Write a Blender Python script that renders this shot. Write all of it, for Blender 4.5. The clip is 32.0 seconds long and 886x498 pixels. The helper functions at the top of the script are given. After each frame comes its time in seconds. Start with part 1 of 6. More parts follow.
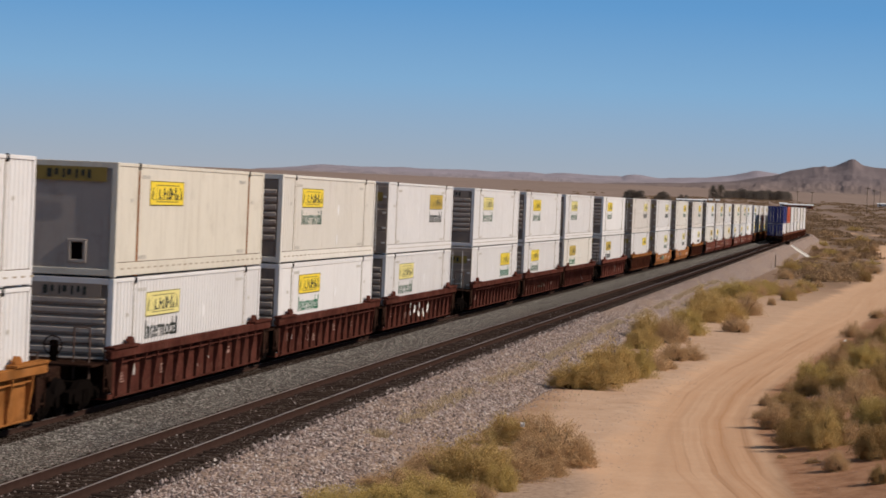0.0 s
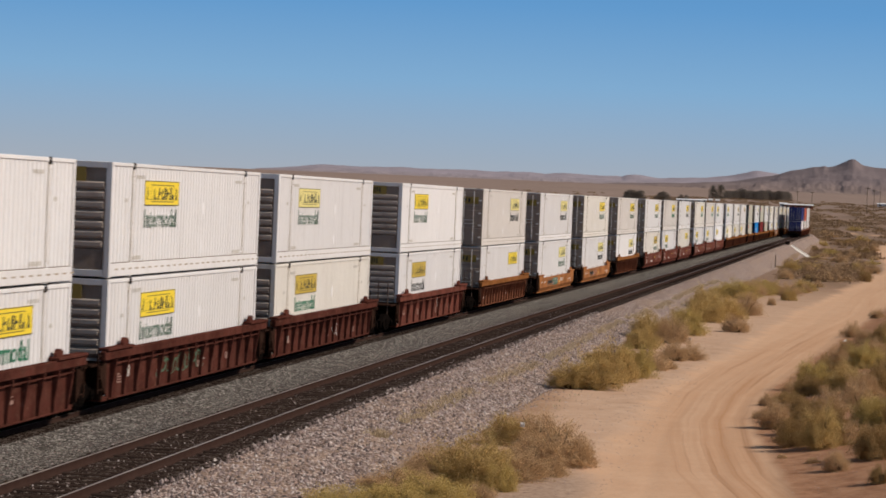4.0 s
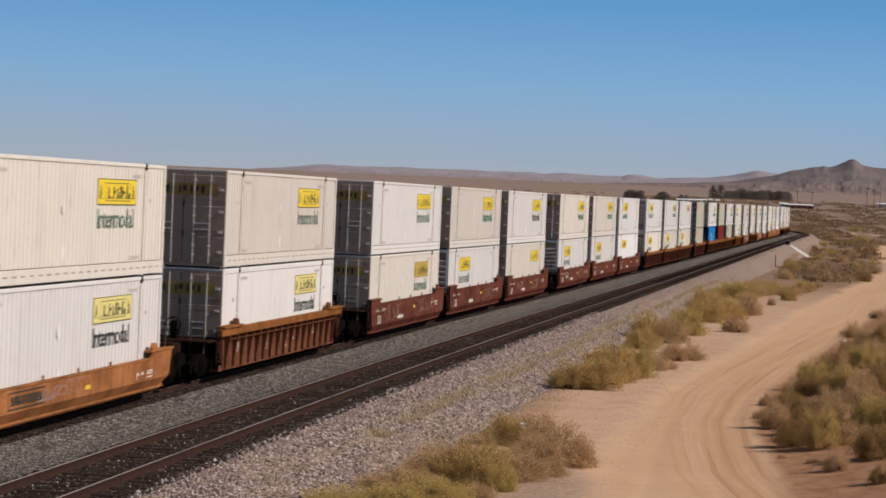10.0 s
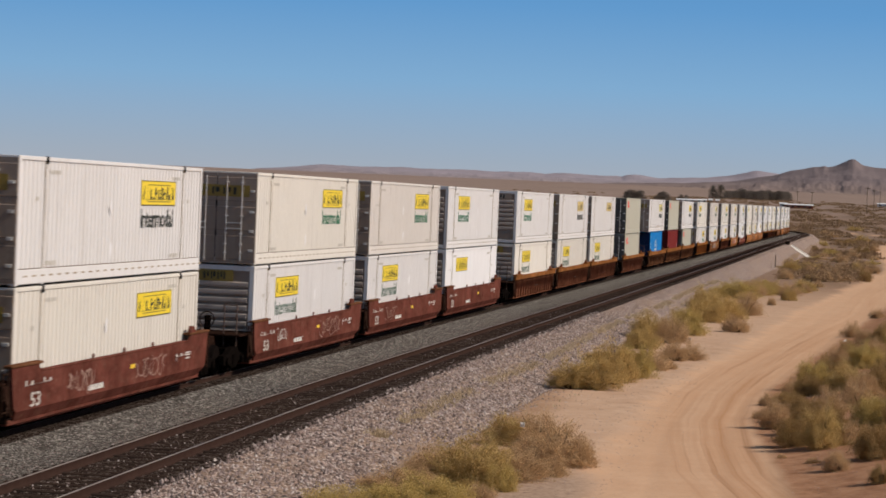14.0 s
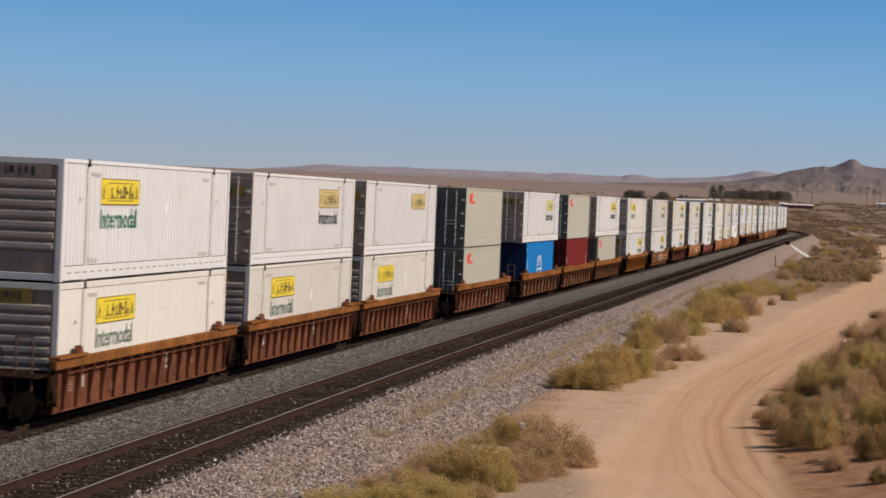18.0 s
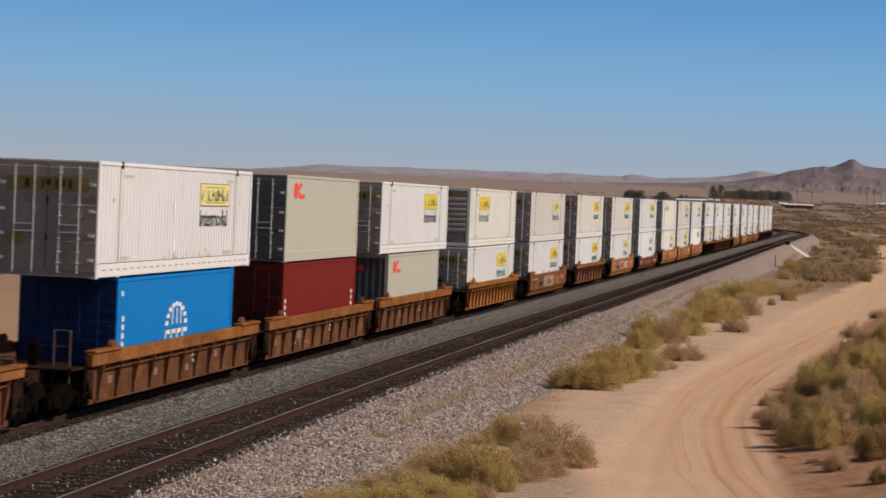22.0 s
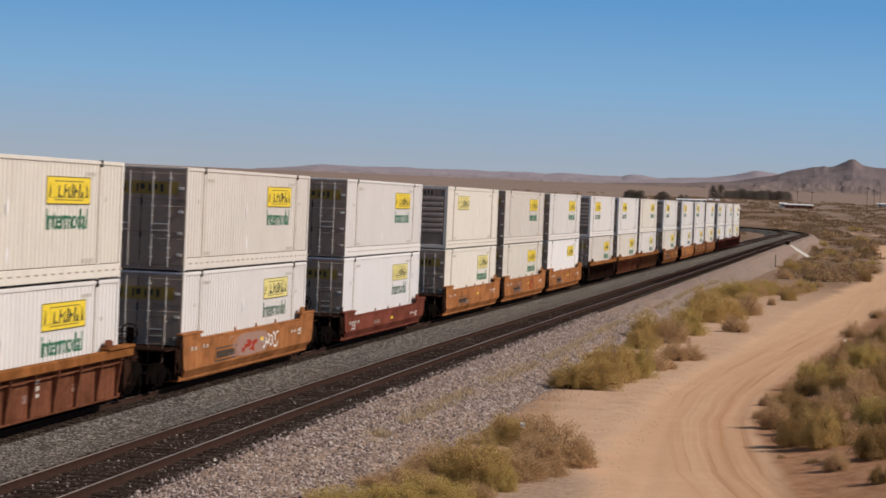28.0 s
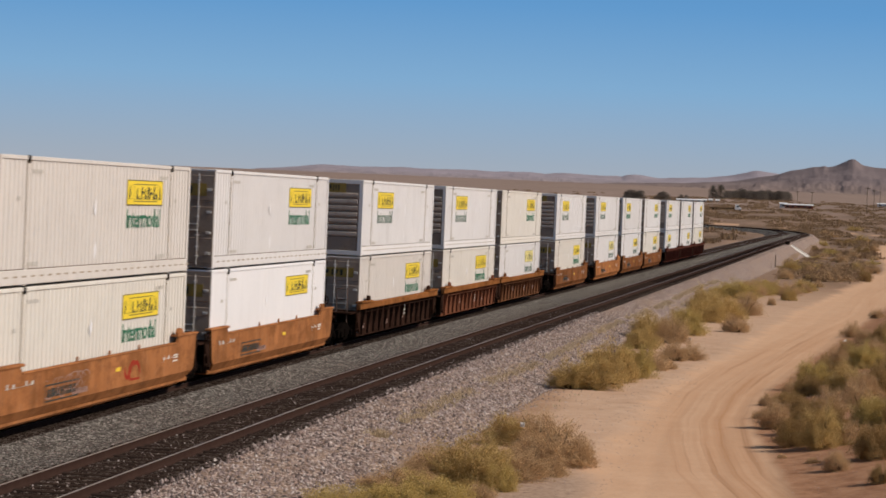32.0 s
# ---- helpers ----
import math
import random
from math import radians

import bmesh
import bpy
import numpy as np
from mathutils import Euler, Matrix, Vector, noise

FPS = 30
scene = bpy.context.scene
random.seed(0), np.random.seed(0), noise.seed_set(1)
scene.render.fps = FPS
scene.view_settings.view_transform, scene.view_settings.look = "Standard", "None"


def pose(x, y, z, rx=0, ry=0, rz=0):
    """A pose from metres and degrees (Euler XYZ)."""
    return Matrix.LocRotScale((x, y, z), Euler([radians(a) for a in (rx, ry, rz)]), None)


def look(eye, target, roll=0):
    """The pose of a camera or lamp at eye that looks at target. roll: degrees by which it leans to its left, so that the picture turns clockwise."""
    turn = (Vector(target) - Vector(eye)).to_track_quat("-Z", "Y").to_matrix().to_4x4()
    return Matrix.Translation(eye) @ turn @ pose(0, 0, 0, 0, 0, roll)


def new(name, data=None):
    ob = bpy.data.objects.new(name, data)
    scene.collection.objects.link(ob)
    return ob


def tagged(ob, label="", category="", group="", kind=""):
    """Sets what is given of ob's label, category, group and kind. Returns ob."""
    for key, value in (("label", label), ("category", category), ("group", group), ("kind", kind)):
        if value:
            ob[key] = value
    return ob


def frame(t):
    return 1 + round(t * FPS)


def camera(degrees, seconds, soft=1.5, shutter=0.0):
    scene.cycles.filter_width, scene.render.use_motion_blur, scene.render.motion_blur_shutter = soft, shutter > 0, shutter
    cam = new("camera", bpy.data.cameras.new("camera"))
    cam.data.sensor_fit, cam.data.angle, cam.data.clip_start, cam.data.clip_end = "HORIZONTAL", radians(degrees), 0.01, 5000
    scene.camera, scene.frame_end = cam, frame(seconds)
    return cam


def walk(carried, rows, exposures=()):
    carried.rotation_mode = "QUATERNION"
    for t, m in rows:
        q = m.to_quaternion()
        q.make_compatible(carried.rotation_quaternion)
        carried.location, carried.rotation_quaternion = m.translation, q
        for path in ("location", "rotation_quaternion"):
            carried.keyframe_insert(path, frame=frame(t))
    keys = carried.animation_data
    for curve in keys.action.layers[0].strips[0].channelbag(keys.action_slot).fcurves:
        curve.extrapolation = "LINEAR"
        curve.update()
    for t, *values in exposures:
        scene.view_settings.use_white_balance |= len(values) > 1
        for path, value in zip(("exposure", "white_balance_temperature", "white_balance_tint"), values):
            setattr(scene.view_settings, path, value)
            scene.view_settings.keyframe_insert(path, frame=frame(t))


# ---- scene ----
cam = camera(20.216, 32.0, soft=1.7, shutter=0.3)
EYE = Vector((0.0, -18.2485, 5.656))
VIEW = look(EYE, EYE + 100 * Vector((0.99138, 0.12941, -0.0205)), 2.432)
walk(cam, [(0.0, VIEW), (32.0, VIEW)])

# ---------------------------------------------------------------- world, sun, exposure
SUN_AZ, SUN_EL = radians(-95), radians(38)     # azimuth from +X, negative towards -Y
world = bpy.data.worlds.new("sky")
scene.world = world
world.use_nodes = True
wn, wl = world.node_tree.nodes, world.node_tree.links
wn.clear()
sky = wn.new("ShaderNodeTexSky")
sky.sky_type, sky.sun_disc = "NISHITA", False
sky.sun_elevation, sky.sun_rotation = SUN_EL, math.pi / 2 - SUN_AZ
sky.altitude, sky.air_density, sky.dust_density, sky.ozone_density = 800, 1.0, 0.6, 1.5
tc = wn.new("ShaderNodeTexCoord")
sep = wn.new("ShaderNodeSeparateXYZ")
wl.new(tc.outputs["Generated"], sep.inputs[0])
ramp = wn.new("ShaderNodeValToRGB")
# clear desert sky low over the horizon, pale at the hills and bluer above
stops = [(0.0, (0.44, 0.455, 0.50)), (0.016, (0.368, 0.448, 0.55)), (0.046, (0.238, 0.443, 0.685)),
         (0.080, (0.13, 0.345, 0.66)), (0.17, (0.095, 0.20, 0.37)), (0.35, (0.075, 0.13, 0.22))]
while len(ramp.color_ramp.elements) < len(stops):
    ramp.color_ramp.elements.new(0.5)
for el, (pos, c) in zip(ramp.color_ramp.elements, stops):
    el.position, el.color = pos, (*c, 1)
wl.new(sep.outputs["Z"], ramp.inputs[0])
fade = wn.new("ShaderNodeMapRange")
fade.interpolation_type = "SMOOTHSTEP"
fade.inputs["From Min"].default_value, fade.inputs["From Max"].default_value = 0.1, 0.5
wl.new(sep.outputs["Z"], fade.inputs["Value"])
scale_sky = wn.new("ShaderNodeMix")
scale_sky.data_type, scale_sky.blend_type = "RGBA", "MULTIPLY"
scale_sky.inputs["Factor"].default_value = 1
scale_sky.inputs["B"].default_value = (0.118, 0.104, 0.086, 1)
wl.new(sky.outputs[0], scale_sky.inputs["A"])
both = wn.new("ShaderNodeMix")
both.data_type = "RGBA"
wl.new(fade.outputs[0], both.inputs["Factor"])
wl.new(ramp.outputs[0], both.inputs["A"])
wl.new(scale_sky.outputs["Result"], both.inputs["B"])
bg = wn.new("ShaderNodeBackground")
bg.inputs["Strength"].default_value = 0.9
wl.new(both.outputs["Result"], bg.inputs[0])
wo = wn.new("ShaderNodeOutputWorld")
wl.new(bg.outputs[0], wo.inputs[0])

sun_data = bpy.data.lights.new("sun", "SUN")
sun_data.energy, sun_data.angle, sun_data.color = 3.9, radians(0.53), (1.0, 0.878, 0.742)
sun = new("sun", sun_data)
sun_dir = Vector((math.cos(SUN_EL) * math.cos(SUN_AZ), math.cos(SUN_EL) * math.sin(SUN_AZ), math.sin(SUN_EL)))
sun.matrix_world = look(sun_dir * 50, (0, 0, 0))
scene.view_settings.exposure = 0.03

# ---------------------------------------------------------------- materials


class Mat:
    """A small node builder for one Principled material."""

    def __init__(self, name, rough=0.7, metal=0.0, spec=0.4):
        self.m = bpy.data.materials.new(name)
        self.m.use_nodes = True
        self.n, self.l = self.m.node_tree.nodes, self.m.node_tree.links
        self.b = self.n["Principled BSDF"]
        self.b.inputs["Roughness"].default_value = rough
        self.b.inputs["Metallic"].default_value = metal
        self.b.inputs["Specular IOR Level"].default_value = spec
        self.co = self.n.new("ShaderNodeTexCoord").outputs["Object"]
        self.info = None

    def shifted(self):
        """Object coordinates moved by a random amount for each object."""
        info = self.n.new("ShaderNodeObjectInfo")
        self.info = info.outputs["Random"]
        mul = self.n.new("ShaderNodeMath")
        mul.operation = "MULTIPLY"
        mul.inputs[1].default_value = 57.0
        self.l.new(self.info, mul.inputs[0])
        add = self.n.new("ShaderNodeVectorMath")
        self.l.new(self.co, add.inputs[0])
        self.l.new(mul.outputs[0], add.inputs[1])
        self.co = add.outputs[0]
        return self

    def stretched(self, sx, sy, sz):
        mp = self.n.new("ShaderNodeMapping")
        mp.inputs["Scale"].default_value = (sx, sy, sz)
        self.l.new(self.co, mp.inputs[0])
        return mp.outputs[0]

    def noise(self, scale, detail=4, rough=0.6, co=None):
        t = self.n.new("ShaderNodeTexNoise")
        t.inputs["Scale"].default_value, t.inputs["Detail"].default_value, t.inputs["Roughness"].default_value = scale, detail, rough
        self.l.new(co or self.co, t.inputs["Vector"])
        return t.outputs["Fac"]

    def voronoi(self, scale, out="Color", co=None):
        t = self.n.new("ShaderNodeTexVoronoi")
        t.inputs["Scale"].default_value = scale
        self.l.new(co or self.co, t.inputs["Vector"])
        return t.outputs[out]

    def ramp(self, fac, stops):
        r = self.n.new("ShaderNodeValToRGB")
        while len(r.color_ramp.elements) < len(stops):
            r.color_ramp.elements.new(0.5)
        for el, (pos, c) in zip(r.color_ramp.elements, stops):
            el.position = pos
            el.color = (*c, 1) if isinstance(c, tuple) else (c, c, c, 1)
        self.l.new(fac, r.inputs[0])
        return r.outputs[0]

    def mix(self, fac, a, b, mode="MIX"):
        x = self.n.new("ShaderNodeMix")
        x.data_type, x.blend_type = "RGBA", mode
        for key, v in (("Factor", fac), ("A", a), ("B", b)):
            if isinstance(v, bpy.types.NodeSocket):
                self.l.new(v, x.inputs[key])
            elif key == "Factor":
                x.inputs[key].default_value = v
            else:
                x.inputs[key].default_value = (*v, 1)
        return x.outputs["Result"]

    def attr(self, name):
        a = self.n.new("ShaderNodeAttribute")
        a.attribute_name = name
        return a.outputs["Fac"]

    def color(self, c):
        if isinstance(c, tuple):
            self.b.inputs["Base Color"].default_value = (*c, 1)
        else:
            self.l.new(c, self.b.inputs["Base Color"])
        return self

    def bump(self, h, strength=0.3, dist=0.02):
        bp = self.n.new("ShaderNodeBump")
        bp.inputs["Strength"].default_value, bp.inputs["Distance"].default_value = strength, dist
        self.l.new(h, bp.inputs["Height"])
        self.l.new(bp.outputs[0], self.b.inputs["Normal"])
        return self


def tone(c, k):
    return tuple(min(1, v * k) for v in c)


def paint_mat(name, c, dirt=0.35, dirt_color=(0.22, 0.16, 0.11), rough=0.45, streak=0.5, spec=0.15):
    """Old vehicle paint: patchy fade, vertical grime streaks, scuffs."""
    k = Mat(name, rough, spec=spec).shifted()
    base = k.mix(k.noise(0.5, 3), tone(c, 0.90), tone(c, 1.06))
    base = k.mix(k.info, base, k.mix(0.12, base, dirt_color))
    fine = k.ramp(k.noise(9, 6, 0.7), [(0.35, 0.0), (0.75, 1.0)])
    base = k.mix(fine, base, k.mix(0.5, base, tone(c, 0.82)))
    run = k.ramp(k.noise(1.0, 5, 0.65, k.stretched(3.2, 3.2, 0.28)), [(0.52, 0.0), (0.80, streak)])
    patch = k.ramp(k.noise(1.3, 6, 0.7), [(0.55, 0.0), (0.85, dirt)])
    col = k.mix(run, base, k.mix(0.45, base, dirt_color))
    col = k.mix(patch, col, dirt_color)
    k.color(col)
    k.bump(k.noise(30, 3), 0.08, 0.005)
    return k.m


def plain_mat(name, c, rough=0.6, metal=0.0, vary=0.25, scale=8.0):
    k = Mat(name, rough, metal, 0.0 if rough > 0.7 else 0.25).shifted()
    k.color(k.mix(k.noise(scale, 5), tone(c, 1 - vary), tone(c, 1 + vary)))
    k.bump(k.noise(scale * 5, 3), 0.12, 0.004)
    return k.m


def steel_mat(name, c, rust=(0.12, 0.05, 0.025), amount=0.6, dusty=0.2):
    """Painted car steel: patchy fade, rust blooms, dark runs, dust and scuffs."""
    k = Mat(name, 0.75, spec=0.0).shifted()
    base = k.mix(k.ramp(k.noise(0.55, 6, 0.65), [(0.32, 0.0), (0.68, 1.0)]), tone(c, 0.66), tone(c, 1.32))
    base = k.mix(k.ramp(k.noise(2.2, 7, 0.72), [(0.46, 0.0), (0.68, amount)]), base, rust)
    run = k.ramp(k.noise(1.0, 5, 0.7, k.stretched(4.0, 4.0, 0.5)), [(0.48, 0.0), (0.75, 0.65)])
    base = k.mix(run, base, tone(c, 0.45))
    soot = k.ramp(k.noise(1.0, 6, 0.7, k.stretched(0.8, 0.8, 1.6)), [(0.47, 0.0), (0.62, 0.55)])
    base = k.mix(soot, base, tone(c, 0.38))
    chip = k.ramp(k.noise(7.0, 6, 0.75), [(0.60, 0.0), (0.70, 0.55)])
    base = k.mix(chip, base, k.mix(0.5, tone(c, 1.7), (0.20, 0.13, 0.10)))
    scuff = k.ramp(k.noise(1.0, 6, 0.7, k.stretched(1.2, 1.2, 6.0)), [(0.6, 0.0), (0.78, 0.35)])
    base = k.mix(scuff, base, tone(c, 1.5))
    dust = k.ramp(k.noise(3.5, 5), [(0.5, 0.0), (0.85, dusty)])
    k.color(k.mix(dust, base, (0.26, 0.18, 0.125)))
    k.bump(k.noise(14, 5), 0.2, 0.008)
    return k.m


BODY = {
    "white": paint_mat("white_paint", (0.755, 0.742, 0.748), 0.14, streak=0.45),
    "bright": paint_mat("bright_white_paint", (0.84, 0.835, 0.86), 0.06, streak=0.22),
    "cream": paint_mat("cream_paint", (0.75, 0.715, 0.662), 0.18),
    "beige": paint_mat("beige_paint", (0.695, 0.655, 0.622), 0.18),
    "grime": paint_mat("grimy_cream_paint", (0.69, 0.645, 0.56), 0.4, streak=0.7),
    "grey": paint_mat("grey_green_paint", (0.465, 0.448, 0.37), 0.2, (0.30, 0.27, 0.2), streak=0.3),
    "blue": paint_mat("blue_paint", (0.001, 0.185, 0.54), 0.05, (0.03, 0.08, 0.16), streak=0.15, spec=0.05),
    "red": paint_mat("dark_red_paint", (0.17, 0.013, 0.009), 0.05, (0.1, 0.03, 0.02), streak=0.25, spec=0.04),
    "navy": paint_mat("navy_paint", (0.02, 0.03, 0.16), 0.1, (0.04, 0.04, 0.08)),
    "orange": paint_mat("orange_red_paint", (0.50, 0.09, 0.035), 0.1),
}
CAR = {
    "maroon": steel_mat("maroon_steel", (0.086, 0.029, 0.022), (0.046, 0.021, 0.017), 0.5, 0.12),
    "oxide": steel_mat("oxide_red_steel", (0.138, 0.045, 0.034), (0.09, 0.042, 0.031), 0.4, 0.22),
    "red": steel_mat("red_brown_steel", (0.165, 0.05, 0.036), (0.10, 0.042, 0.03), 0.35, 0.2),
    "rust": steel_mat("rusty_orange_steel", (0.165, 0.063, 0.036), (0.085, 0.038, 0.026), 0.6, 0.15),
    "orange": steel_mat("orange_steel", (0.355, 0.145, 0.058), (0.165, 0.07, 0.034), 0.5, 0.25),
    "yellow": steel_mat("yellow_orange_steel", (0.31, 0.125, 0.038), (0.16, 0.06, 0.022), 0.5, 0.15),
    "brown": steel_mat("brown_steel", (0.142, 0.062, 0.032), (0.075, 0.034, 0.02), 0.5, 0.15),
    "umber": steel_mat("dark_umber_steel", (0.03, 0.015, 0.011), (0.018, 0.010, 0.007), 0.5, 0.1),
    "tan": steel_mat("tan_steel", (0.265, 0.105, 0.036), (0.11, 0.042, 0.018), 0.65, 0.15),
    "faded": steel_mat("faded_orange_steel", (0.21, 0.08, 0.03), (0.11, 0.085, 0.07), 0.7, 0.15),
}
# Near-black throughout: bogies, wheels, couplers and the gear below the cars.
RUNNING = plain_mat("near_black_running_gear", (0.006, 0.0045, 0.004), 0.8, 0.0, 0.5)
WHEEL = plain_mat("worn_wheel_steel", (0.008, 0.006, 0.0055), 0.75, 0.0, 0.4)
BAR = plain_mat("worn_grab_bar_steel", (0.10, 0.062, 0.048), 0.6, 0.0, 0.4, 3.0)
DARK = plain_mat("black_rubber", (0.02, 0.02, 0.02), 0.8)
CHROME = plain_mat("galvanised_steel", (0.62, 0.61, 0.59), 0.4, 0.4, 0.3)
# Box ends: brown-grey bases darker than the pale sides, with stains and streaks.
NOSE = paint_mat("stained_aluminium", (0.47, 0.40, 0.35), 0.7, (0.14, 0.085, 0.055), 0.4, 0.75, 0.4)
DOOR = paint_mat("brown_grey_end_paint", (0.31, 0.245, 0.20), 0.8, (0.10, 0.058, 0.036), 0.35, 0.8, 0.3)
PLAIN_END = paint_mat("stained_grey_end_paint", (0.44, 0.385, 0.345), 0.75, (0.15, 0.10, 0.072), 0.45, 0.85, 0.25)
SIGN = plain_mat("yellow_sign", (0.80, 0.60, 0.04), 0.5, 0.0, 0.06, 4.0)
SIGN_PALE = plain_mat("faded_yellow_sign", (0.72, 0.635, 0.25), 0.55, 0.0, 0.08, 4.0)
SIGN_OCHRE = plain_mat("ochre_sign", (0.52, 0.37, 0.06), 0.55, 0.0, 0.08, 4.0)
FADED_INK = plain_mat("faded_dark_ink", (0.13, 0.11, 0.04), 0.6, 0.0, 0.3)
# Weathered sign yellow, its base darkened for the shade on the box ends.
SHADED_OCHRE = paint_mat("weathered_shaded_ochre", (0.30, 0.215, 0.06), 0.6, (0.13, 0.085, 0.05), 0.6, 0.6)
SIGN_TAN = plain_mat("sun_bleached_tan_sign", (0.60, 0.46, 0.19), 0.6, 0.0, 0.15, 3.0)
SLOT = plain_mat("tan_slot", (0.36, 0.30, 0.235), 0.8, 0.0, 0.4, 2.0)
SEAM = plain_mat("dark_seam", (0.16, 0.125, 0.10), 0.8, 0.0, 0.4, 2.0)
INK = plain_mat("dark_ink", (0.03, 0.035, 0.03), 0.6, 0.0, 0.2)
GREEN = plain_mat("green_lettering", (0.028, 0.155, 0.085), 0.6, 0.0, 0.15)
GREEN_PALE = plain_mat("faded_green_lettering", (0.11, 0.16, 0.125), 0.6, 0.0, 0.15)
GREYMARK = plain_mat("grey_marking", (0.50, 0.47, 0.43), 0.7, 0.0, 0.2)
WHITEMARK = plain_mat("white_marking", (0.72, 0.70, 0.66), 0.7, 0.0, 0.15)
REDMARK = plain_mat("red_marking", (0.72, 0.07, 0.05), 0.6, 0.0, 0.1)
YELLOWMARK = plain_mat("yellow_marking", (0.75, 0.48, 0.04), 0.6, 0.0, 0.1)
SPRAY = plain_mat("faded_pale_spray", (0.30, 0.19, 0.16), 0.8, 0.0, 0.35)
DARKRED = plain_mat("dark_red_spray", (0.30, 0.04, 0.025), 0.8, 0.0, 0.3)
STAIN = plain_mat("rust_stain", (0.34, 0.19, 0.09), 0.8, 0.0, 0.3)
GREENMARK = plain_mat("dark_green_spray", (0.05, 0.10, 0.06), 0.7, 0.0, 0.3)
RAIL = plain_mat("rusty_rail_steel", (0.046, 0.027, 0.022), 0.75, 0.0, 0.35, 3.0)
RAILHEAD = plain_mat("polished_rail_head", (0.40, 0.36, 0.335), 0.42, 0.8, 0.1, 3.0)


def tie_mat():
    k = Mat("creosoted_timber", 0.9, spec=0.0).shifted()
    grain = k.noise(2.0, 6, 0.7, k.stretched(6, 1.2, 6))
    k.color(k.ramp(grain, [(0.25, (0.022, 0.015, 0.012)), (0.6, (0.044, 0.030, 0.025)), (0.85, (0.10, 0.075, 0.062))]))
    k.bump(grain, 0.5, 0.02)
    return k.m


def stone_mat(name, dark, mid, light, size=0.055, sand=None):
    """Crushed stone: single cells of mixed tone with deep joints."""
    k = Mat(name, 0.9, spec=0.0)
    cell = k.voronoi(1 / size)
    sepc = k.n.new("ShaderNodeSeparateColor")
    k.l.new(cell, sepc.inputs[0])
    col = k.ramp(sepc.outputs[0], [(0.0, tone(dark, 0.6)), (0.24, dark), (0.46, mid), (0.76, tone(mid, 1.3)), (0.90, light)])
    gap = k.voronoi(1 / size, "Distance")
    col = k.mix(k.ramp(gap, [(0.45, 0.0), (0.75, 0.85)]), col, tone(dark, 0.35))
    big = k.n.new("ShaderNodeSeparateColor")
    k.l.new(k.voronoi(0.42 / size), big.inputs[0])
    col = k.mix(k.ramp(big.outputs[1], [(0.0, 0.55), (0.35, 0.0)]), col, tone(dark, 0.7))
    col = k.mix(k.ramp(big.outputs[0], [(0.88, 0.0), (0.95, 0.35)]), col, light)
    col = k.mix(k.ramp(k.noise(0.35, 4), [(0.4, 0.0), (0.75, 0.35)]), col, tone(mid, 0.7))
    col = k.mix(k.ramp(k.noise(2.6, 6, 0.8), [(0.46, 0.0), (0.66, 0.5)]), col, tone(dark, 0.9))
    col = k.mix(k.ramp(k.noise(4.5, 5, 0.8), [(0.58, 0.0), (0.68, 0.45)]), col, tone(light, 0.85))
    if sand:      # blown soil lies between the stones in long patches
        col = k.mix(k.ramp(k.noise(0.5, 6, 0.7, k.stretched(0.25, 1.6, 1)), [(0.47, 0.0), (0.68, 0.6)]), col, sand)
    k.color(col)
    k.bump(gap, 0.9, size * -0.8)
    return k.m


TIE = tie_mat()
STONE_PINK = stone_mat("pink_grey_crushed_stone", (0.13, 0.09, 0.077), (0.39, 0.285, 0.245), (0.80, 0.70, 0.65), 0.068, (0.36, 0.255, 0.185))
STONE_GREY = stone_mat("grey_crushed_stone", (0.062, 0.055, 0.05), (0.182, 0.163, 0.147), (0.50, 0.465, 0.43), 0.058)
STONE_OILY = stone_mat("oily_dark_ballast", (0.019, 0.0129, 0.0106), (0.0456, 0.0319, 0.0266), (0.213, 0.171, 0.148))


